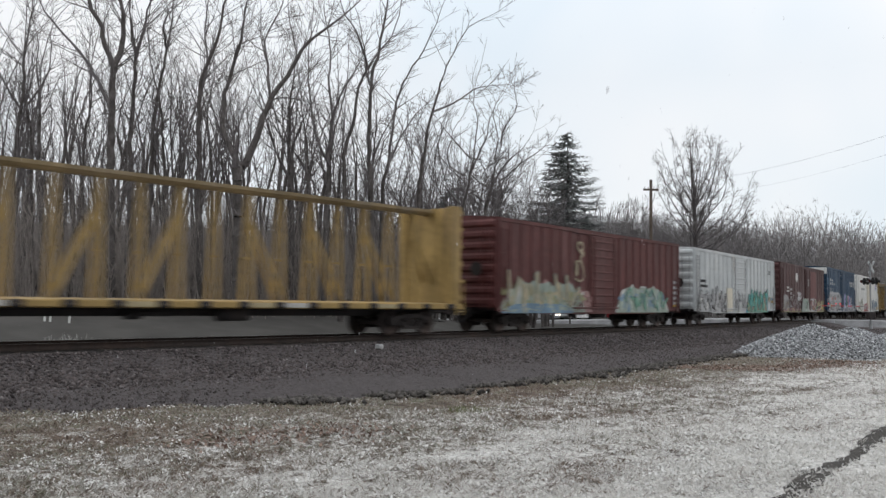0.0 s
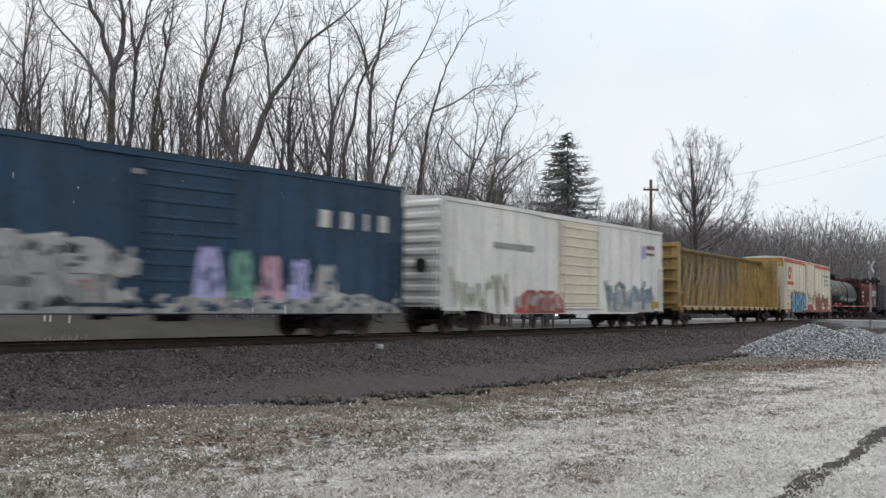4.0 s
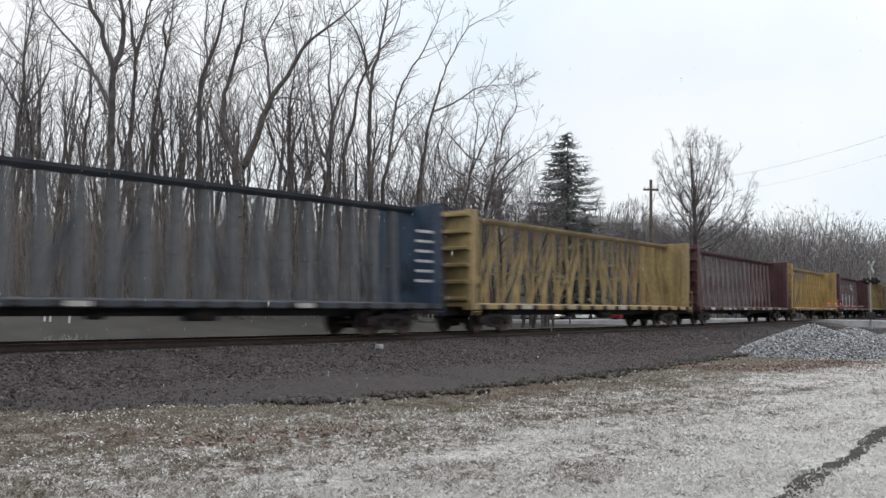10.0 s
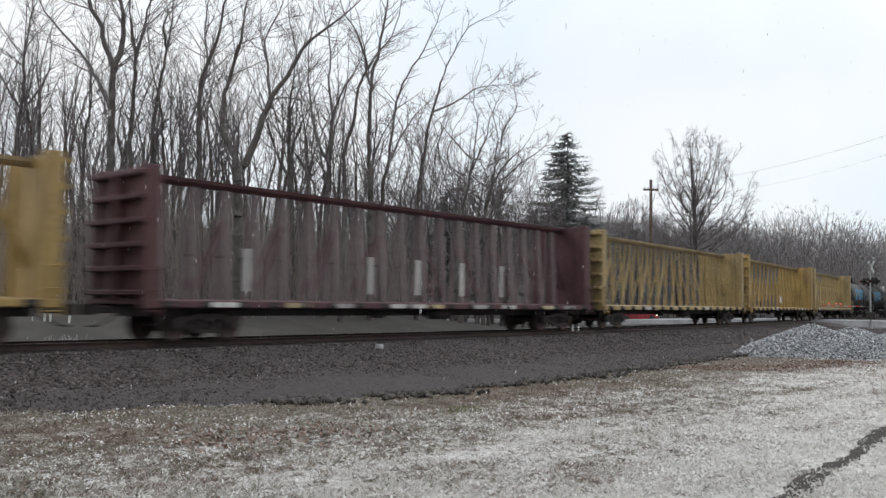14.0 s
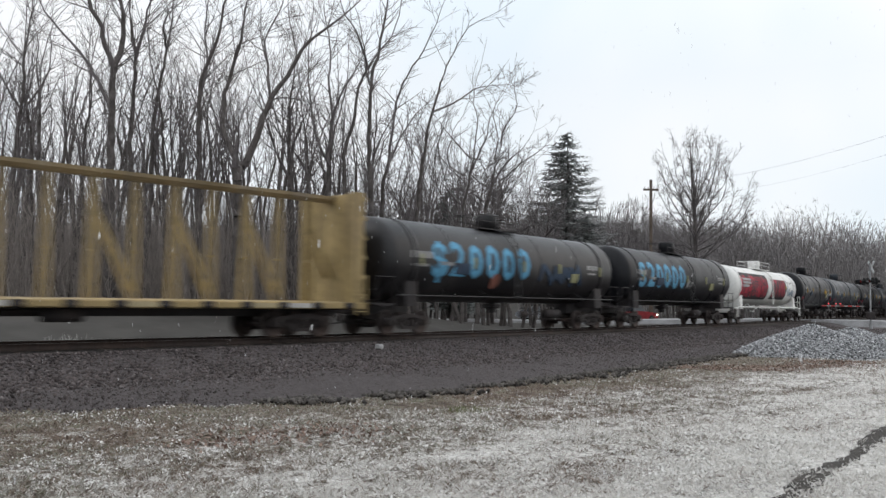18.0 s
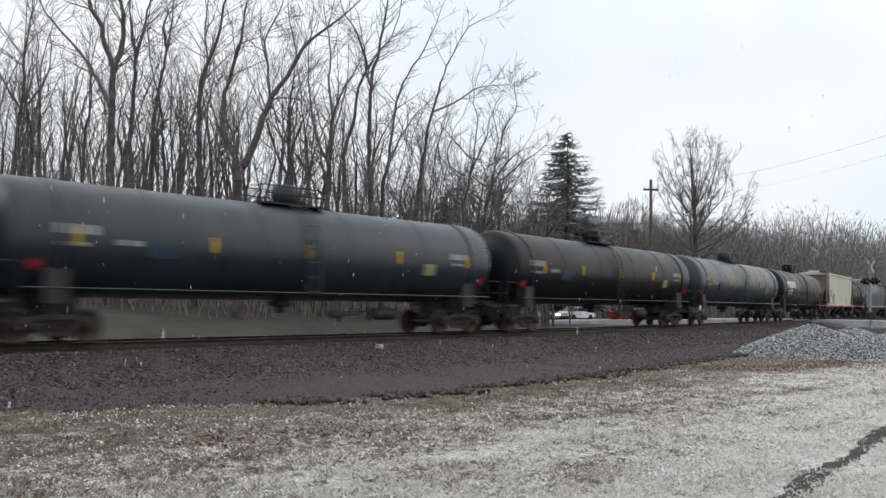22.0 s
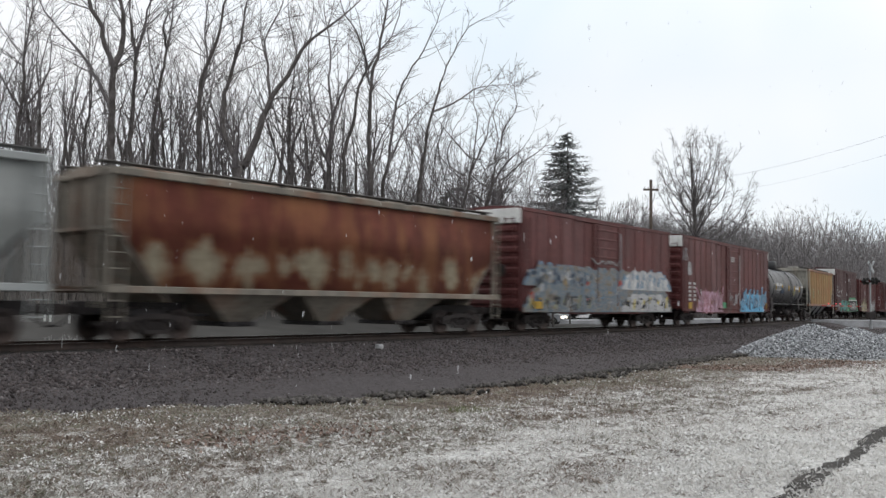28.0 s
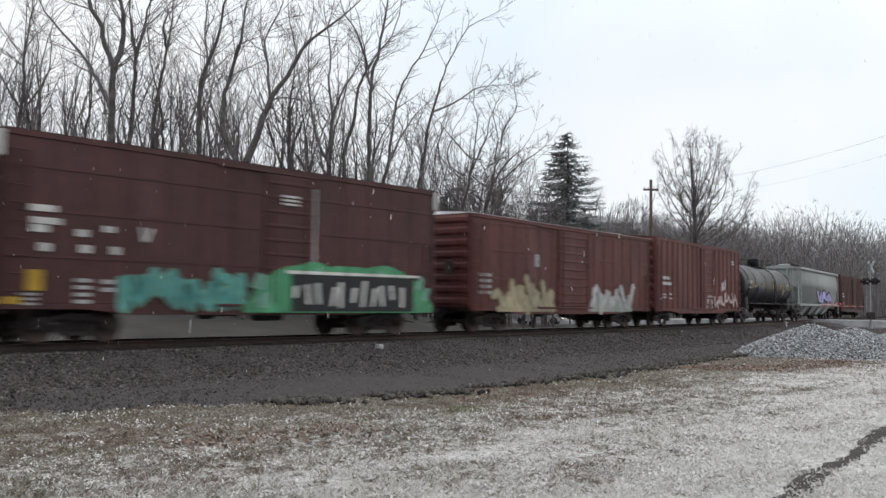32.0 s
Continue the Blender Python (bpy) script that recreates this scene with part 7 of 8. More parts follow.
    if isinstance(limbs, int):
        a0 = rnd.uniform(0, 6.283)
        limbs = [(spread * math.cos(a0 + 6.283 * i / limbs) * rnd.uniform(0.5, 1.3), spread * math.sin(a0 + 6.283 * i / limbs) * rnd.uniform(0.5, 1.3), rnd.uniform(0.8, 1.05)) for i in range(limbs)]
    for i, (east, north, share) in enumerate(limbs):
        if i and i % tiers == 0 and tiers > 1:
            p, d, r = run(p, d, height * 0.055, r, 0, r * 0.8, 2.0)
        run(p, (d + Vector((east, north, 0))).normalized(), (height - bole) * share, r * rnd.uniform(0.55, 0.78), 1, fine * 1.4, 0.12)
    return out


def tubes(segs, sides):
    """All branch pieces with one number of sides."""
    P = np.array([s[0] for s in segs])
    Q = np.array([s[1] for s in segs])
    R0, R1 = np.array([s[2] for s in segs]), np.array([s[3] for s in segs])
    Dv = Q - P
    Dv /= np.linalg.norm(Dv, axis=1)[:, None] + 1e-9
    ref = np.where(abs(Dv[:, 2:3]) < 0.9, np.array([[0, 0, 1.0]]), np.array([[1.0, 0, 0]]))
    U = np.cross(Dv, ref)
    U /= np.linalg.norm(U, axis=1)[:, None] + 1e-9
    Wv = np.cross(Dv, U)
    ring = []
    for C, R in ((P, R0), (Q, R1)):
        for i in range(sides):
            t = 6.2832 * i / sides
            ring.append(C + (U * math.cos(t) + Wv * math.sin(t)) * R[:, None])
    V = np.stack(ring, 1)
    base = np.arange(len(segs))[:, None] * 2 * sides
    F = np.concatenate([base + [i, (i + 1) % sides, (i + 1) % sides + sides, i + sides] for i in range(sides)])
    return V.reshape(-1, 3), F


def tree_meshes(name, segs):
    thick = [s for s in segs if s[4] == 0]
    thin = [s for s in segs if s[4]]
    v, f = tubes(thick, 7)
    a = soup("trunk", v, f, BARK, True)
    v, f = tubes(thin, 3)
    return a, soup("crown", v, f, TWIG)


def tree(kind, m, label, group=""):
    t = tagged(new("bare_tree"), label, "tree", group)
    t.matrix_basis = m
    part("trunk", kind[0], None, t)
    part("crown", kind[1], None, t)
    return t


def spot(bearing, dist):
    """A place of the plan by compass angle from the camera's foot and distance."""
    a = radians(bearing)
    return dist * math.sin(a), dist * math.cos(a)


rt = random.Random(21)
SLIM = []
for i in range(9):
    r = random.Random(200 + i)
    SLIM.append(tree_meshes("slim", grow(r, r.uniform(15, 21), r.uniform(0.09, 0.16), (r.uniform(-0.05, 0.05), r.uniform(-0.05, 0.05)), r.uniform(0.35, 0.68), r.choice((2, 2, 3)), 0.17, 1.1, 4, fine=0.009, crook=1.2)))

DARKER = []
for i in range(6):
    r = random.Random(260 + i)
    DARKER.append(tree_meshes("slim", grow(r, r.uniform(15, 20), r.uniform(0.12, 0.18), (r.uniform(-0.05, 0.05), r.uniform(-0.05, 0.05)), r.uniform(0.25, 0.4), 3, 0.28, 0.8, 4, fine=0.015, crook=1.9)))

# big trees at the edge of the wood: bearing, distance, limbs as (radius, end radius, bends as (right, up))
RX, RY = math.cos(YAW), -math.sin(YAW)
LIMBED = (
    (23.3, 45, ((0.30, 0.050, ((0.0, 6.1), (-0.0, 10.1), (0.1, 12.1), (-0.3, 13.2), (-0.5, 14.1), (-0.9, 14.9), (-1.3, 15.8), (-1.8, 17.0), (-2.0, 18.2))),
        (0.17, 0.040, ((0.1, 12.1), (0.2, 13.4), (0.3, 14.5), (0.1, 15.9), (0.2, 17.4))),
        (0.13, 0.020, ((-0.1, 10.3), (-1.2, 12.1), (-2.0, 13.2), (-2.9, 14.1), (-3.6, 14.9), (-4.2, 15.7), (-4.7, 16.9))),)),
    (24.3, 47, ((0.22, 0.030, ((0.0, 6.4), (-0.1, 9.1), (-0.0, 11.7), (0.0, 13.5), (-0.2, 15.0), (-0.4, 16.4), (-0.2, 18.2))),
        (0.12, 0.020, ((0.0, 13.7), (0.4, 15.0), (0.7, 16.4), (1.3, 17.9))),)),
    (25.2, 49, ((0.19, 0.030, ((0.0, 6.6), (-0.1, 11.0), (0.0, 12.5), (0.2, 13.9), (0.3, 15.1), (0.5, 17.1), (0.4, 19.0))),
        (0.09, 0.020, ((0.3, 15.0), (0.7, 15.9), (1.4, 16.8), (2.1, 17.5))),)),
    (26.5, 50, ((0.14, 0.020, ((0.0, 6.9), (-0.1, 10.5), (-0.4, 12.4), (-0.8, 14.0), (-0.9, 15.9), (-0.8, 17.8))),)),
    (28.7, 47, ((0.22, 0.030, ((0.0, 6.3), (0.0, 9.3), (0.1, 11.4), (0.3, 12.6), (0.8, 13.6), (1.2, 14.7), (1.3, 15.9), (1.8, 17.0), (1.9, 18.7))),
        (0.11, 0.020, ((0.1, 11.9), (0.0, 13.8), (-0.2, 15.3), (0.0, 17.0), (-0.1, 18.3))),)),
    (31.1, 44, ((0.31, 0.220, ((0.0, 5.5), (0.0, 7.5))),
        (0.18, 0.030, ((0.0, 7.3), (-0.2, 7.7), (-0.8, 8.7), (-1.2, 9.9), (-1.2, 11.5), (-0.8, 13.3), (-0.6, 14.5), (-0.5, 16.1), (-0.3, 17.9))),
        (0.20, 0.030, ((0.0, 7.4), (0.2, 8.0), (0.6, 9.3), (1.0, 10.7), (1.4, 11.5), (2.0, 12.4), (2.4, 13.3), (3.0, 14.2), (4.3, 15.3), (5.4, 16.3))),
        (0.09, 0.020, ((1.2, 11.2), (1.0, 12.9), (0.8, 14.1), (1.2, 15.1), (1.6, 16.2), (1.6, 17.6))),
        (0.07, 0.015, ((1.1, 10.9), (1.4, 11.1), (2.1, 11.2), (3.1, 11.0))),
        (0.07, 0.015, ((-0.8, 13.3), (-0.4, 13.8), (0.2, 14.1), (0.7, 14.3))),)),
    (34.1, 51, ((0.16, 0.020, ((0.0, 6.6), (-0.1, 12.0), (0.1, 14.0), (0.2, 15.6), (-0.2, 17.3), (-0.3, 18.8))),)),
    (35.2, 53, ((0.14, 0.020, ((0.0, 7.1), (-0.2, 10.7), (-0.6, 12.8), (-0.8, 14.8), (-1.1, 17.2))),)),
    (36.4, 48, ((0.20, 0.120, ((0.0, 6.5), (0.0, 8.7))),
        (0.10, 0.020, ((0.0, 8.7), (-0.6, 10.0), (-1.0, 12.2), (-1.1, 14.7), (-0.9, 17.0))),
        (0.13, 0.020, ((0.0, 8.7), (0.2, 11.3), (-0.1, 13.2), (-0.1, 15.1), (-0.3, 16.7), (-0.6, 18.0))),
        (0.09, 0.020, ((0.2, 11.1), (0.7, 12.5), (1.5, 13.8), (2.0, 14.9))),)),
    (37.5, 47, ((0.19, 0.030, ((0.0, 6.4), (-0.1, 9.5), (0.3, 10.9), (0.5, 12.6), (1.0, 14.2), (2.3, 16.1), (2.8, 17.8))),
        (0.09, 0.020, ((1.1, 14.2), (0.6, 15.7), (-0.1, 16.7), (-0.5, 17.8))),)),
    (39.4, 49, ((0.22, 0.030, ((0.0, 6.2), (-0.1, 10.2), (-0.0, 13.3), (0.3, 14.4), (0.7, 16.4), (1.0, 18.5), (1.3, 20.0))),
        (0.09, 0.020, ((-0.1, 12.9), (-0.5, 14.1), (-0.7, 15.7), (-1.1, 17.7))),)),
    (40.1, 51, ((0.17, 0.100, ((0.0, 6.4), (0.2, 8.6))),
        (0.10, 0.015, ((0.2, 8.6), (0.4, 9.4), (0.9, 10.6), (1.9, 12.2), (2.8, 13.0))),
        (0.12, 0.015, ((0.2, 8.6), (0.7, 12.9), (1.4, 14.7), (2.2, 16.0), (3.1, 18.1), (3.5, 19.5))),)),
    (42.4, 53, ((0.19, 0.020, ((0.0, 6.6), (0.2, 8.9), (0.6, 11.6), (1.1, 13.4), (1.5, 14.9), (2.5, 17.0), (3.0, 17.7), (4.1, 18.3))),
        (0.09, 0.012, ((0.9, 12.6), (2.0, 13.3), (3.0, 14.0), (3.7, 14.4), (5.4, 14.6))),)),
    (45.4, 56, ((0.15, 0.015, ((0.0, 6.6), (0.3, 8.6), (0.7, 11.2), (0.9, 13.3), (0.6, 14.9), (1.0, 16.8))),
        (0.08, 0.012, ((0.5, 9.7), (1.3, 11.6), (1.8, 13.5), (2.6, 15.3))),)),
    (46.8, 58, ((0.15, 0.015, ((0.0, 6.7), (0.5, 9.1), (0.8, 12.0), (0.5, 13.9), (1.2, 15.2))),
        (0.08, 0.012, ((0.5, 8.9), (1.4, 10.5), (2.5, 11.5), (3.2, 12.6))),)),
    (17.4, 53, ((0.20, 0.030, ((0.0, 7.1), (0.0, 10.5), (0.1, 13.0), (-0.0, 15.2), (0.2, 17.4), (0.0, 19.3))),
        (0.09, 0.020, ((0.0, 11.4), (-0.7, 13.6), (-1.2, 16.1))),)),
    (19.0, 55, ((0.15, 0.020, ((0.0, 7.2), (-0.0, 10.1), (-0.4, 12.8), (-0.4, 15.4), (-0.2, 18.1))),
        (0.08, 0.020, ((-0.2, 12.1), (0.6, 14.1), (0.8, 16.4))),)),
    (21.1, 56, ((0.15, 0.020, ((0.0, 7.5), (-0.2, 10.9), (-0.0, 13.6), (-0.5, 16.0), (-0.4, 18.8))),
        (0.07, 0.020, ((-0.1, 12.6), (0.6, 15.0), (0.9, 17.4))),)),
)
for i, (brg, dist, limbs) in enumerate(LIMBED):
    x, y = spot(brg, dist)
    foot = float(lie(x, y))
    r = random.Random(400 + i)
    frame_ = []
    for j, (r0, r1, pts) in enumerate(limbs):
        away = r.uniform(-0.25, 0.25)
        if j == 0:
            start = (pts[0][0] * 1.0, foot - 0.3)
            pts = (start,) + pts
        z0 = pts[0][1]
        frame_.append((r0, r1, [(e * RX + away * (z - z0) * 0.5, e * RY + away * (z - z0) * 0.5, z - foot) for e, z in pts]))
    kind = tree_meshes("edge", grow(r, 1, 1, limbs={"limbs": frame_}, spread=float(np.interp(brg, [34, 40], [1.0, 0.6])), twigs=1.0, fine=0.0085 if brg < 40 else 0.01, crook=1.2))
    tree(kind, pose(x, y, foot), "tall bare hardwood at the edge of the wood", "wood")
for i in range(200):
    brg, dist = rt.uniform(15.5, 46.0), rt.uniform(49, 105)
    if brg > 40:
        dist = rt.uniform(62, 110)
    x, y = spot(brg, dist)
    tree(SLIM[i % 9], pose(x, y, float(lie(x, y)), 0, 0, rt.uniform(0, 360)) @ Matrix.Scale(rt.uniform(0.75, 1.12), 4), "slender bare tree within the wood", "wood")
for i in range(50):
    x, y = spot(rt.uniform(15.5, 30.0), rt.uniform(55, 100))
    tree(SLIM[(i * 2) % 9], pose(x, y, float(lie(x, y)), 0, 0, rt.uniform(0, 360)) @ Matrix.Scale(rt.uniform(0.8, 1.15), 4), "slender bare tree within the wood", "wood")


def crooked(r, tall, girth):
    """A low, twisting tree: a bent stem and bowed limbs."""
    at = Vector((0, 0, -0.3))
    stem, way = [tuple(at)], Vector((r.gauss(0, 0.12), r.gauss(0, 0.12), 1))
    for i in range(6):
        way = (way + Vector((r.gauss(0, 0.22), r.gauss(0, 0.22), 0.1))).normalized()
        at = at + way * tall / 6
        stem.append(tuple(at))
    frame_ = [(girth, 0.03, stem)]
    for i in range(8):
        k = 1 + i % 5
        p = Vector(stem[k]).lerp(Vector(stem[k + 1]), r.random())
        az = r.uniform(0, 6.283)
        d = Vector((math.cos(az), math.sin(az), r.uniform(0.2, 0.8)))
        pts = [tuple(p)]
        for j in range(4):
            d = (d + Vector((r.gauss(0, 0.35), r.gauss(0, 0.35), r.uniform(0.0, 0.5)))).normalized()
            p = p + d * tall * r.uniform(0.07, 0.12)
            pts.append(tuple(p))
        frame_.append((girth * r.uniform(0.4, 0.6), 0.018, pts))
    return tree_meshes("crooked", grow(r, 1, 1, limbs={"limbs": frame_}, spread=0.55, twigs=0.9, fine=0.011, crook=1.8))


for i, (brg, dist, tall) in enumerate(((44.6, 60, 13.5), (45.6, 57, 12.5), (46.4, 61, 12.5), (47.2, 59, 12.0), (47.9, 63, 12.5), (48.6, 62, 11.5), (49.3, 66, 11.5), (50.0, 69, 10.5), (50.8, 74, 9.5))):
    x, y = spot(brg, dist)
    tree(crooked(random.Random(520 + i), tall, 0.15 + 0.02 * (i % 3)), pose(x, y, float(lie(x, y)), 0, 0, 40 * i), "crooked bare tree at the end of the wood", "wood")
for i in range(40):
    brg = rt.uniform(40.5, 52.5)
    x, y = spot(brg, rt.uniform(66, 100))
    tree(DARKER[i % 6], pose(x, y, float(lie(x, y)), 0, 0, rt.uniform(0, 360)) @ Matrix.Scale(rt.uniform(0.8, 1.08) * float(np.interp(brg, [41, 47, 50, 52.5], [1.0, 0.98, 0.85, 0.55])), 4), "slender bare tree within the wood", "wood")
FARKIND = []
for i in range(4):
    r = random.Random(300 + i)
    FARKIND.append(tree_meshes("far", grow(r, r.uniform(16, 19), 0.2, (r.uniform(-0.05, 0.05), r.uniform(-0.05, 0.05)), 0.3, 4, 0.4, 0.8, 4, fine=0.02)))
for i in range(34):
    brg = rt.uniform(52.5, 59.8) if i % 4 else rt.uniform(62, 67)
    x, y = spot(brg, rt.uniform(116, 145))
    tree(FARKIND[i % 4], pose(x, y, -0.5, 0, 0, rt.uniform(0, 360)) @ Matrix.Scale(rt.uniform(0.75, 1.0) * (1.0 if brg < 60 else 0.82), 4), "bare tree beyond the crossing")

# undergrowth: thin stems
segs = []
BRUSH = mottled("brush_stems", [(0.155, 0.134, 0.122), (0.22, 0.194, 0.178), (0.28, 0.25, 0.232)], 2.0, 0.95, 10.0, bumpy=0.0)
for i in range(6500):
    brg, dist = rt.uniform(15, 53), rt.uniform(43, 95)
    if brg > 46:
        dist = rt.uniform(78, 110)
    x, y = spot(brg, dist)
    z = float(lie(x, y))
    if z < 0.22:
        continue
    p = Vector((x, y, z - 0.1))
    hgt = rt.uniform(1.5, 6.0)
    d = Vector((rt.gauss(0, 0.2), rt.gauss(0, 0.2), 1)).normalized()
    for j in range(3):
        q2 = p + d * hgt / 3
        segs.append((p, q2, 0.028 - 0.007 * j, 0.021 - 0.007 * j, 2))
        for k2 in range(2):
            o = (d + Vector((rt.gauss(0, 0.6), rt.gauss(0, 0.6), rt.gauss(0.1, 0.3)))).normalized()
            segs.append((q2, q2 + o * hgt * rt.uniform(0.15, 0.3), 0.012, 0.005, 3))
        p, d = q2, (d + Vector((rt.gauss(0, 0.15), rt.gauss(0, 0.15), 0.05))).normalized()
v, f = tubes(segs, 3)
tagged(new("undergrowth", soup("undergrowth", v, f, BRUSH)), "leafless brown undergrowth below the trees", "bushes", kind="stuff")

# big round-crowned tree beyond the crossing
r = random.Random(77)
boughs = [(0.42, 0.05, [(0, 0, -0.3), (0.1, 0, 5.0), (-0.1, 0.1, 10.0), (0.5, 0.2, 14.5), (0.3, 0.5, 18.5)])]
for k2 in range(44):
    z0 = 4.6 + 8.5 * (k2 / 43) + r.uniform(-0.3, 0.3)
    az, lean_ = 2.4 * k2 + r.uniform(-0.3, 0.3), radians(float(np.interp(k2, [0, 43], [108, 12])) + r.uniform(-16, 16))
    out_, top_ = 5.5 * math.sin(lean_) * r.uniform(0.8, 1.05), max(z0 + 1.2, 10.5 + 8.6 * math.cos(lean_))
    ca_, sa_ = math.cos(az), math.sin(az)
    boughs.append((float(np.interp(z0, [5, 13], [0.14, 0.07])), 0.02, [(0, 0, z0), (0.42 * out_ * ca_, 0.42 * out_ * sa_, z0 + 0.3 * (top_ - z0)), (0.78 * out_ * math.cos(az + 0.12), 0.78 * out_ * math.sin(az + 0.12), z0 + 0.62 * (top_ - z0)), (out_ * ca_, out_ * sa_, top_)]))
bt = tree_meshes("round", grow(r, 1, 1, limbs={"limbs": boughs}, spread=0.48, twigs=1.25, fine=0.012, crook=1.3))
x, y = spot(60.25, 104)
tree(bt, pose(x, y, -0.5, 0, 0, 40) @ Matrix.Scale(1.07, 4), "large bare round-crowned tree beyond the track")

# far wooded rise: trunks, and crowns of countless fine twigs
segs, V, F = [], [], []
for i in range(1150):
    brg = rt.uniform(49, 76) if i % 4 else rt.uniform(13, 50)
    dist = rt.uniform(128, 250) if i % 4 else rt.uniform(105, 190)
    x, y = spot(brg, dist)
    z = float(lie(x, y)) - 0.5
    tallf = min(15.0, max(7.0, 0.1 * dist * rt.uniform(0.72, 1.0) + 1.2 - z)) if brg > 49 else rt.uniform(12, 18)
    tallf *= float(np.interp(brg, [55, 61, 66, 71.5], [1.05, 1.18, 1.2, 1.06]))
    p = Vector((x, y, z))
    d = Vector((rt.gauss(0, 0.05), rt.gauss(0, 0.05), 1)).normalized()
    for j in range(4):
        q2 = p + d * tallf * 0.23
        segs.append((p, q2, 0.15 - 0.03 * j, 0.12 - 0.03 * j, 1))
        p, d = q2, (d + Vector((rt.gauss(0, 0.08), rt.gauss(0, 0.08), 0.02))).normalized()
    for j in range(6):
        az, h_ = rt.uniform(0, 6.283), rt.uniform(0.3, 0.75)
        a = Vector((x, y, z + tallf * h_))
        segs.append((a, a + Vector((math.cos(az), math.sin(az), rt.uniform(0.8, 1.8))) * tallf * 0.14, 0.05, 0.02, 2))
    for j in range(330):
        u, az, w = rt.gauss(0, 0.42), rt.uniform(0, 6.283), rt.random() ** 0.5
        u = max(-1.0, min(1.0, u))
        rr = tallf * 0.26 * w * math.sqrt(1 - u * u)
        a = (x + rr * math.cos(az), y + rr * math.sin(az), z + tallf * (0.6 + 0.36 * u))
        ln = rt.uniform(0.4, 1.0)
        b = (a[0] + ln * (0.5 * math.cos(az) + rt.gauss(0, 0.3)), a[1] + ln * (0.5 * math.sin(az) + rt.gauss(0, 0.3)), a[2] + ln * rt.uniform(0.2, 0.9))
        k3 = len(V)
        V += [(a[0] - 0.017, a[1] + 0.017, a[2]), (a[0] + 0.017, a[1] - 0.017, a[2]), b]
        F.append((k3, k3 + 1, k3 + 2, k3 + 2))
v, f = tubes(segs, 3)
tri = np.array(F)[:, :3]
# Bark lighter than the near trees', with the distance haze put into its colour.
HAZEWOOD = mottled("far_hazed_bark", [(0.165, 0.153, 0.15), (0.21, 0.197, 0.195), (0.26, 0.246, 0.246)], 0.3, 0.95, 5.0, bumpy=0.0)
woods = tagged(new("far_woods", soup("far_woods", v, f, HAZEWOOD)), "distant leafless woods on a low rise", "woods", kind="stuff")
tw = new("twigs", soup("twigs", V, tri, HAZEWOOD))
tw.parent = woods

# ---------------------------------------------------------------- evergreen
# Needles lighter and greyer than fir green: haze and snow dust in the colour.
NEEDLE = mottled("fir_needles", [(0.12, 0.13, 0.125), (0.18, 0.19, 0.185), (0.25, 0.26, 0.255)], 2.0, 0.8, 12.0, island=True, bumpy=0.0)


def evergreen(x, y, z, tall, width, seed):
    r = random.Random(seed)
    t = tagged(new("fir_tree"), "dark green fir tree with drooping tiers", "tree")
    t.matrix_basis = pose(x, y, z)
    tr = Form()
    tr.tube((0, 0, -0.3), (0, 0, tall), tall * 0.016, 8, 0.03)
    part("trunk", tr, BARK, t)
    V, F = [], []
    tiers = int(tall / 0.42)
    for i in range(tiers):
        u = (i + 0.5) / tiers
        zc = tall * (0.06 + 0.93 * u)
        reach = width * min(1.0, 1.85 * (1 - u)) ** 0.6
        for j in range(int(8 + 10 * (1 - u))):
            az = r.uniform(0, 6.283)
            ln = reach * r.uniform(0.7, 1.12) + 0.15
            ax, ay = math.cos(az), math.sin(az)
            drop_ = r.uniform(-0.35, 0.35)
            count = max(3, int(ln / 0.3))
            for k in range(count):
                w = (k + 0.7) / count
                bx, by, bz = ax * ln * w, ay * ln * w, zc + drop_ - 0.36 * ln * w + 0.26 * ln * w * w
                for e in range(4):
                    sp = r.uniform(0.3, 0.75)
                    ox, oy, oz = r.gauss(0, 0.55), r.gauss(0, 0.55), r.uniform(-0.65, 0.45)
                    tip = (bx + (ax * 0.6 + ox) * sp, by + (ay * 0.6 + oy) * sp, bz + oz * sp)
                    b0 = len(V)
                    wd_ = 0.13
                    V.extend([(bx - ay * wd_, by + ax * wd_, bz + 0.03), (bx + ay * wd_, by - ax * wd_, bz - 0.03), tip])
                    F.append((b0, b0 + 1, b0 + 2))
    cr = new("crown", soup("crown", V, F, NEEDLE))
    cr.parent = t


x, y = spot(52.2, 112)
evergreen(x, y, -0.4, 23.6, 5.7, 4)
for brg, dist, tall in ((44.5, 80, 11.5), (46.6, 92, 10.0), (53.6, 118, 12.5)):
    x, y = spot(brg, dist)
    evergreen(x, y, 0.0, tall, 2.2, int(tall * 10))

# ---------------------------------------------------------------- utility pole and wires
WOOD = mottled("pole_wood", [(0.06, 0.045, 0.035), (0.10, 0.08, 0.065), (0.14, 0.115, 0.095)], 2.0, 0.9, 20.0)
px, py = spot(57.5, 98)
pole = tagged(new("utility_pole"), "weathered wooden utility pole with a crossarm", "utility pole")
pole.matrix_basis = pose(px, py, -0.6, 0, 0, -40)
f = Form()
f.tube((0, 0, -0.5), (0, 0, 15.5), 0.2, 10, 0.15)
part("shaft", f, WOOD, pole)
f = Form()
f.box(-0.85, 0.85, -0.07, 0.07, 14.3, 14.5, 0.01)
part("crossarm", f, WOOD, pole)
ins = Form()
ins.lathe([(14.05, 0.03), (14.08, 0.06), (14.16, 0.045), (14.2, 0.06), (14.24, 0.02)], 2, 8)
im = ins.mesh("insulator", BRIGHT)
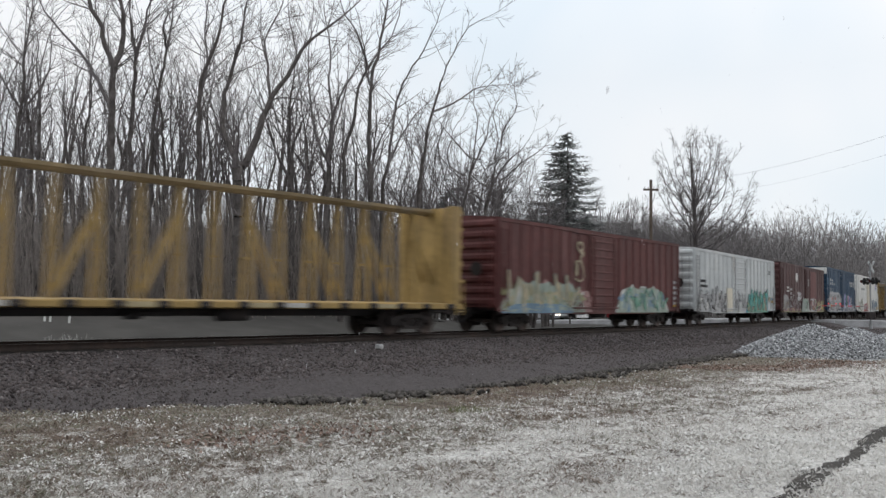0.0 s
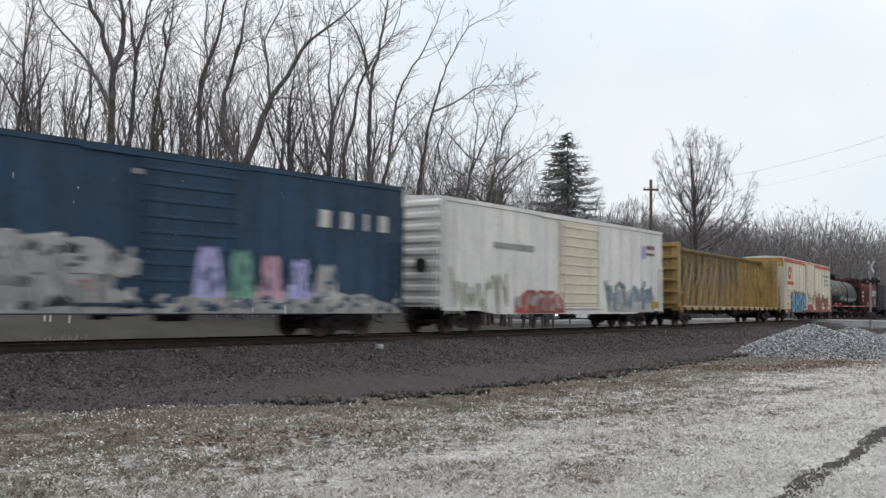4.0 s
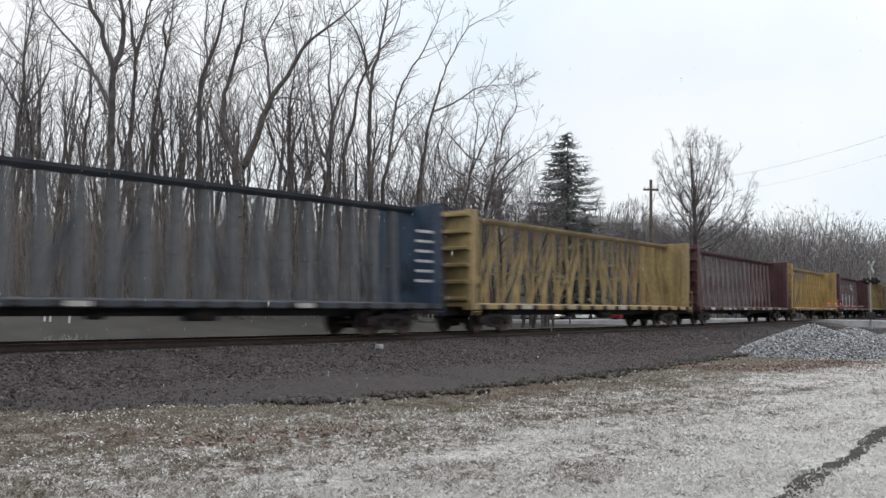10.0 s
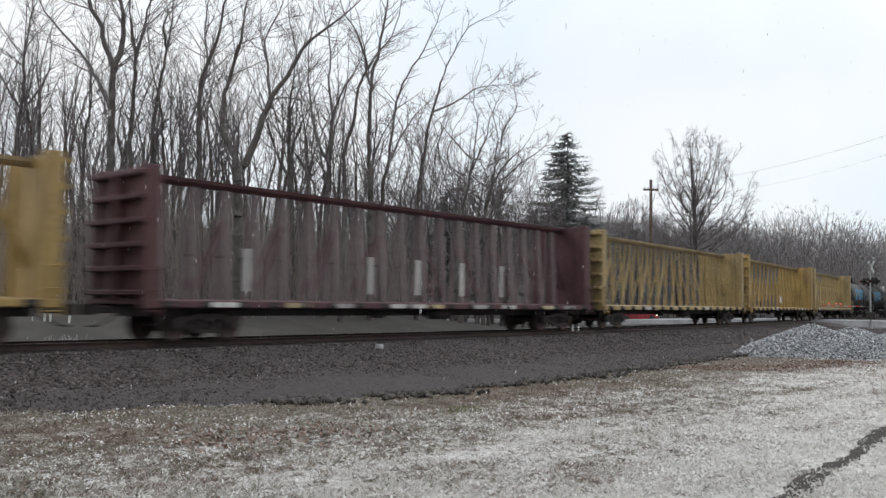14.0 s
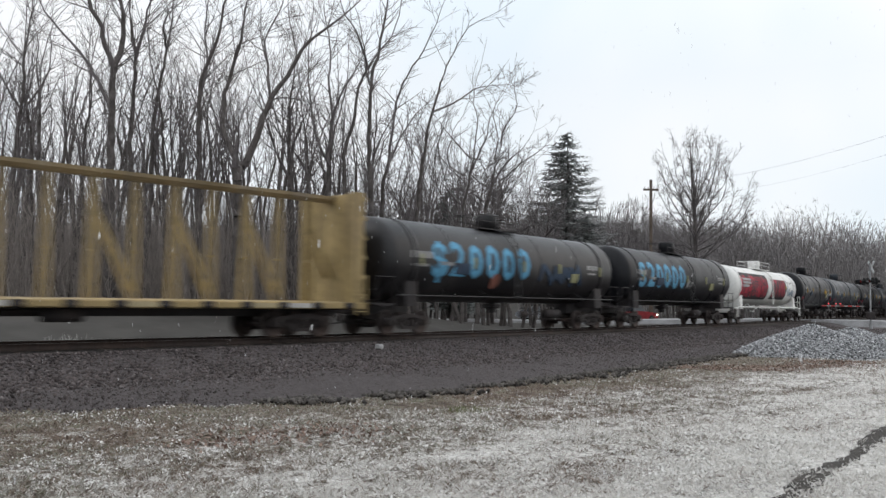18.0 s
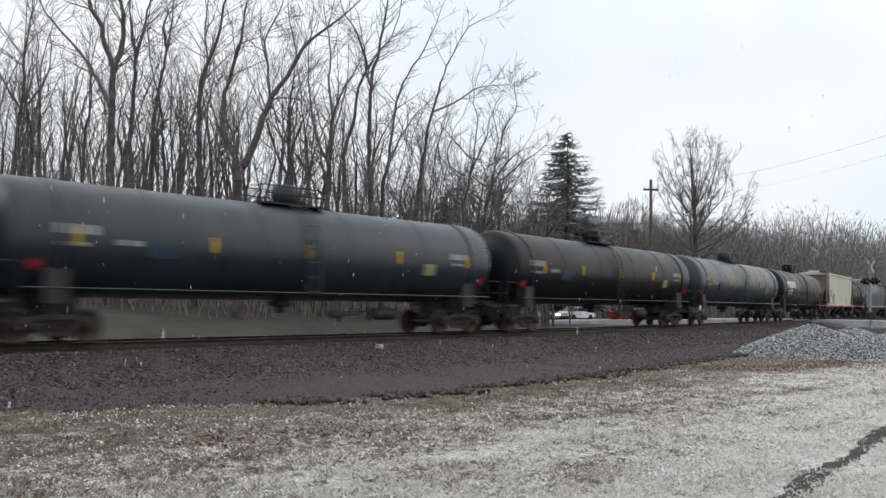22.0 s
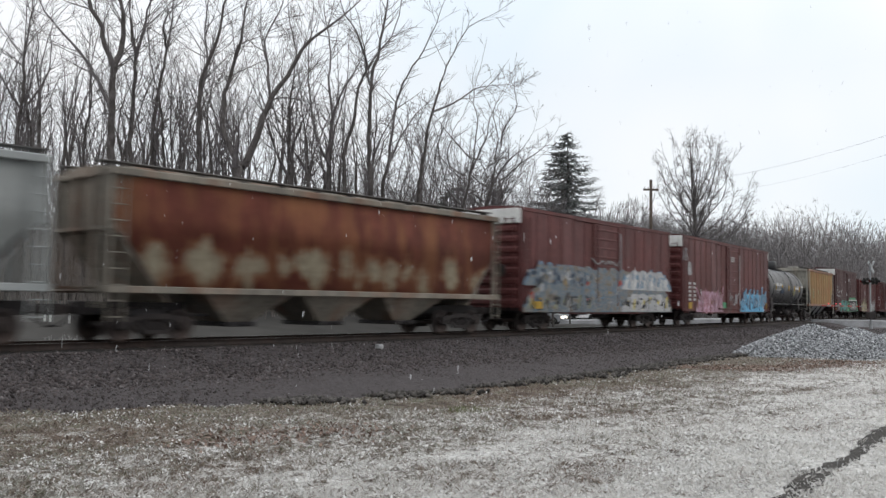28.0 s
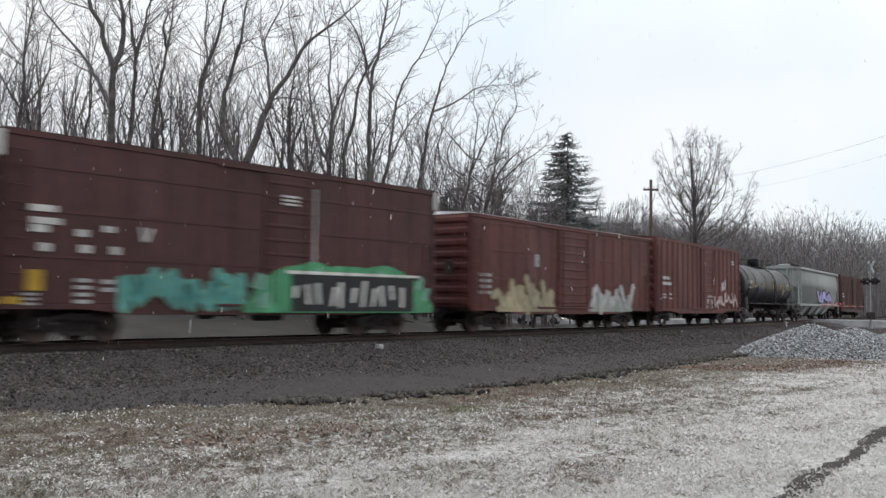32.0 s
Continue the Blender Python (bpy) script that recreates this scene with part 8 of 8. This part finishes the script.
for x in (-0.68, -0.3, 0.3, 0.68):
    part("insulator", im, None, pole, at=pose(x, 0, 0.45))
CABLE = paint("cable_black", (0.03, 0.03, 0.032), (0.06, 0.06, 0.06), 0.3, 0.6)
wires = tagged(new("overhead_wires"), "thin dark overhead power lines", "wires")
for x0, dz in ((-0.68, -0.15), (0.3, 0.1), (0.68, -1.4)):
    f = Form()
    a = pole.matrix_basis @ Vector((x0, 0, 14.84 + dz))
    bx, by = spot(76, 66)
    b = Vector((bx + x0 * 0.6, by, 14.6 + dz * 0.9))
    pts = []
    for i in range(17):
        u = i / 16
        p = a.lerp(b, u)
        p.z -= 1.1 * 4 * u * (1 - u)
        pts.append(p)
    for p, q in zip(pts, pts[1:]):
        f.tube(p, q, 0.0042, 4)
    part("wire", f, CABLE, wires)

# ---------------------------------------------------------------- crossing signal and gate
DARK = paint("signal_black", (0.018, 0.018, 0.019), (0.04, 0.04, 0.04), 0.3, 0.5)
ALU = paint("signal_aluminium", (0.33, 0.34, 0.35), (0.25, 0.24, 0.23), 0.3, 0.5, 0.4, 0.5)
REDLAMP = glow("red_lamp", (1.0, 0.08, 0.09), 0.7)
LENS = paint("dark_red_lens", (0.10, 0.008, 0.008), (0.06, 0.01, 0.01), 0.3, 0.2)
sig = tagged(new("crossing_signal"), "railway crossing signal with crossbuck, flashers and gate", "crossing signal")
sig.matrix_basis = pose(75.6, 27.3, -0.6, 0, 0, 46)
f = Form()
f.tube((0, 0, 0), (0, 0, 5.5), 0.065, 10)
f.tube((0, 0, 0), (0, 0, 0.7), 0.13, 10)
part("mast", f, ALU, sig)
for roll in (45, -45):
    f = Form()
    f.box(-0.66, 0.66, -0.02, 0.02, -0.12, 0.12, 0.01)
    part("crossbuck_blade", f, WHITE, sig, "white crossbuck blade", pose(0, -0.1 - 0.03 * (roll > 0), 5.15, 0, roll, 0))
f = Form()
f.tube((-0.75, 0, 3.98), (0.75, 0, 3.98), 0.04, 8)
part("lamp_arm", f, ALU, sig)
for x in (-0.72, 0.72):
    for yy in (-1, 1):
        f = Form()
        f.lathe([(yy * 0.12, 0.3), (yy * 0.16, 0.3), (yy * 0.16, 0.1), (yy * 0.3, 0.12), (yy * 0.42, 0.13)], 1, 16, (x, 0, 3.98))
        lamp = part("flasher", f, DARK, sig)
        g = Form()
        g.lathe([(yy * 0.43, 0.115), (yy * 0.45, 0.05)], 1, 14, (x, 0, 3.98))
        part("lens", g, LENS, lamp)
f = Form()
f.box(-0.3, 0.3, -0.25, 0.25, 0.85, 1.45, 0.04)
part("gate_motor", f, GRIT, sig)
gate = tagged(new("crossing_gate"), "lowered red and white striped crossing gate arm", "crossing gate")
gx_, gy_ = 75.2, 27.6
ga = 178
gate.matrix_basis = pose(gx_, gy_, 1.3, 0, 0, ga)
REDP = coat("gate_red", (0.42, 0.03, 0.03))
for i in range(10):
    f = Form()
    f.box(0.3 + i * 0.75, 0.3 + i * 0.75 + 0.75, -0.02, 0.02, -0.04, 0.04)
    part("stripe", f, REDP if i % 2 else GREYPRIME, gate)
for i in (4.6, 5.4, 6.7):
    f = Form()
    f.lathe([(-0.04, 0.035), (0.0, 0.05), (0.04, 0.035)], 1, 10, (i, 0, 0.17))
    part("gate_lamp", f, REDLAMP, gate, "lit red lamp")


# ---------------------------------------------------------------- vehicles behind the train
RUBBER = paint("tyre_rubber", (0.02, 0.02, 0.02), (0.04, 0.04, 0.04), 0.3, 0.85)
GLASS = glassy("car_glass")
HEADL = glow("headlight", (1.0, 0.9, 0.75), 3.0)


def motor_car(name, label, category, mat, m, lit, pickup=False):
    car = tagged(new(name), label, category)
    car.matrix_basis = m
    f = Form()
    if pickup:
        o = [(-2.7, 0.5), (-2.7, 1.05), (-0.7, 1.08), (-0.65, 1.15), (1.05, 1.12), (2.3, 1.0), (2.7, 0.85), (2.75, 0.45), (2.0, 0.36), (-2.2, 0.36)]
    else:
        o = [(-2.25, 0.45), (-2.28, 0.8), (-2.0, 0.95), (-1.2, 0.98), (0.9, 0.96), (1.9, 0.82), (2.25, 0.62), (2.28, 0.38), (1.7, 0.26), (-1.9, 0.26)]
    f.slab(o, 1, -0.88, 0.88)
    part("body", f, mat, car)
    f = Form()
    if pickup:
        v = [(-0.7, -0.84, 1.1), (1.1, -0.84, 1.1), (0.5, -0.7, 1.75), (-0.6, -0.7, 1.78)]
    else:
        v = [(-1.75, -0.82, 0.96), (1.0, -0.82, 0.95), (0.2, -0.62, 1.42), (-1.05, -0.62, 1.43)]
    v += [(a, -b, c_) for a, b, c_ in v]
    f.add(v, [(0, 1, 2, 3), (7, 6, 5, 4), (0, 3, 7, 4), (1, 5, 6, 2), (3, 2, 6, 7), (0, 4, 5, 1)])
    cab = part("cabin", f, GLASS, car, "dark window glass")
    f = Form()
    zt = 1.77 if pickup else 1.43
    xa, xb = (-0.6, 0.5) if pickup else (-1.05, 0.2)
    f.box(xa, xb, -0.66, 0.66, zt - 0.03, zt + 0.03, 0.02)
    for y in (-0.74, 0.7):
        f.box(xa + 0.45, xa + 0.52, y, y + 0.06, zt - 0.5, zt)
    part("roof", f, mat, car)
    for x in ((-1.75, 1.85) if pickup else (-1.4, 1.4)):
        for y in (-0.8, 0.8):
            r_ = 0.38 if pickup else 0.32
            f = Form()
            f.soft = True
            f.lathe([(-0.11, r_ * 0.6), (-0.11, r_ - 0.02), (-0.08, r_), (0.08, r_), (0.11, r_ - 0.02), (0.11, r_ * 0.6)], 1, 16)
            w_ = part("tyre", f, RUBBER, car, at=pose(x, y, r_))
            f = Form()
            f.lathe([(-0.1, r_ * 0.6), (-0.115, r_ * 0.5), (0.115, r_ * 0.5), (0.1, r_ * 0.6)], 1, 10)
            part("rim", f, BRIGHT, w_)
    xh = 2.7 if pickup else 2.22
    for y in (-0.68, 0.68):
        f = Form()
        f.lathe([(xh - 0.2, 0.1), (xh - 0.05, 0.12), (xh + 0.05, 0.1), (xh + 0.1, 0.05)], 0, 10, (0, y * 1.2, 0.78 if pickup else 0.64))
        part("headlight", f, HEADL if lit else BRIGHT, car)
    f = Form()
    f.box(xh - 0.02, xh + 0.07, -0.8, 0.8, 0.4, 0.55, 0.03)
    part("bumper", f, BRIGHT if pickup else mat, car)
    return car


CARRED = paint("car_red", (0.17, 0.014, 0.018), (0.1, 0.012, 0.014), 0.2, 0.3)
CARWHITE = paint("car_white", (0.72, 0.73, 0.74), (0.5, 0.5, 0.5), 0.15, 0.3)
CARGREY = paint("car_grey", (0.3, 0.31, 0.33), (0.2, 0.2, 0.2), 0.2, 0.3)
x, y = spot(56.35, 92)
motor_car("pickup_truck", "red pickup truck with headlights on, waiting on the lane", "pickup truck", CARRED, pose(x, y, -0.6, 0, 0, -12), True, True)
x, y = spot(52.8, 100)
motor_car("sedan", "white sedan waiting on the lane", "car", CARWHITE, pose(x, y, -0.6, 0, 0, -5), False)
x, y = spot(50.4, 76)
LATE = motor_car("hatchback", "pale grey car with headlights on", "car", CARGREY, pose(x, y, -0.6, 0, 0, -60), True)
late_at = (x, y)

# white uprights added on the bank, standing for bright gaps between the trunks
for brg in (19.75, 20.05, 21.1):
    x, y = spot(brg, 38.7)
    f = Form()
    f.box(-0.045, 0.045, -0.03, 0.03, -0.2, 0.42, 0.01)
    mk = tagged(new("marker_post"), "thin white upright in place of a bright gap between trunks", "marker post")
    mk.matrix_basis = pose(x, y, float(lie(x, y)), 0, 0, -20)
    body_ = part("post", f, WHITE2, mk)
    f = Form()
    f.box(-0.047, 0.047, -0.034, -0.03, 0.3, 0.36)
    part("reflector", f, GREYPRIME, mk)

# frosted weeds beyond the track, and a pale block by the near rail
segs = []
rw = random.Random(61)
for i in range(60):
    p = Vector((rw.gauss(0, 0.22), rw.gauss(0, 0.22), -0.05))
    d = Vector((rw.gauss(0, 0.25), rw.gauss(0, 0.25), 1)).normalized()
    for j in range(3):
        q2 = p + d * rw.uniform(0.15, 0.3)
        segs.append((p, q2, 0.012 - 0.003 * j, 0.009 - 0.003 * j, 2))
        p, d = q2, (d + Vector((rw.gauss(0, 0.3), rw.gauss(0, 0.3), 0))).normalized()
v, f = tubes(segs, 3)
weeds = soup("stems", v, f, mottled("frosted_stem", [(0.4, 0.38, 0.34), (0.55, 0.54, 0.52), (0.66, 0.66, 0.66)], 4.0, 0.9, 20.0))
for sw, qw in ((10.6, 3.6), (8.1, 4.4), (11.4, 4.9)):
    x, y = line(sw, qw)
    wd = tagged(new("frosted_weed"), "pale frosted weed stalks beside the track", "weeds")
    wd.matrix_basis = pose(float(x), float(y), float(lie(x, y)) + 0.05, 0, 0, sw * 40)
    part("stems", weeds, None, wd)
x, y = line(17.6, -2.9)
f = Form()
f.box(-0.14, 0.14, -0.09, 0.09, 0.0, 0.17, 0.04)
blk = tagged(new("stone_block", f.mesh("stone_block", GREYPRIME)), "small pale stone block beside the rail", "stone")
blk.matrix_basis = pose(float(x), float(y), -0.34, 0, 4, 12)

# ---------------------------------------------------------------- falling snow
rs = np.random.default_rng(31)
k = 7000
drop = 1.6
dist = 3.0 + 16 * rs.random(k) ** 0.8
a = rs.uniform(0.25, 1.3, k)
z = rs.uniform(-0.5, 62.0, k)
keep = rs.random(k) < np.interp(z, [0, 12, 24, 34, 62], [0.25, 0.35, 0.8, 1.0, 0.8])
dist, a, z = dist[keep], a[keep], z[keep]
SNOW = mottled("snow_flake", [(0.7, 0.71, 0.73), (0.82, 0.83, 0.85)], 5.0, 0.7, 20.0, bumpy=0.0)
flakes = pebbles("falling_snow", np.stack([dist * np.sin(a), dist * np.cos(a), z], 1), rs.uniform(0.0035, 0.009, len(a)), SNOW, 9, "light falling snow flakes", "snow")


# ---------------------------------------------------------------- what moves
def motions():
    for car, mid in CARS:
        rows = []
        for i in range(33):
            t_ = CLIP * i / 32
            s_ = mid - SPEED * t_
            x_, y_ = line(s_)
            rows.append((t_, pose(float(x_), float(y_), 0, 0, 0, math.degrees(heading(s_)))))
        walk(car, rows)
    walk(flakes, [(0.0, pose(0, 0, 0)), (CLIP, pose(-2.0, 0.0, -drop * CLIP))])
    lx, ly = late_at
    far_ = (lx + 18 * math.sin(radians(50)), ly + 18 * math.cos(radians(50)))
    walk(LATE, [(0.0, pose(*far_, -0.6, 0, 0, -60)), (22.5, pose(*far_, -0.6, 0, 0, -60)), (24.6, pose(lx, ly, -0.6, 0, 0, -60)), (CLIP, pose(lx, ly, -0.6, 0, 0, -60))])


motions()
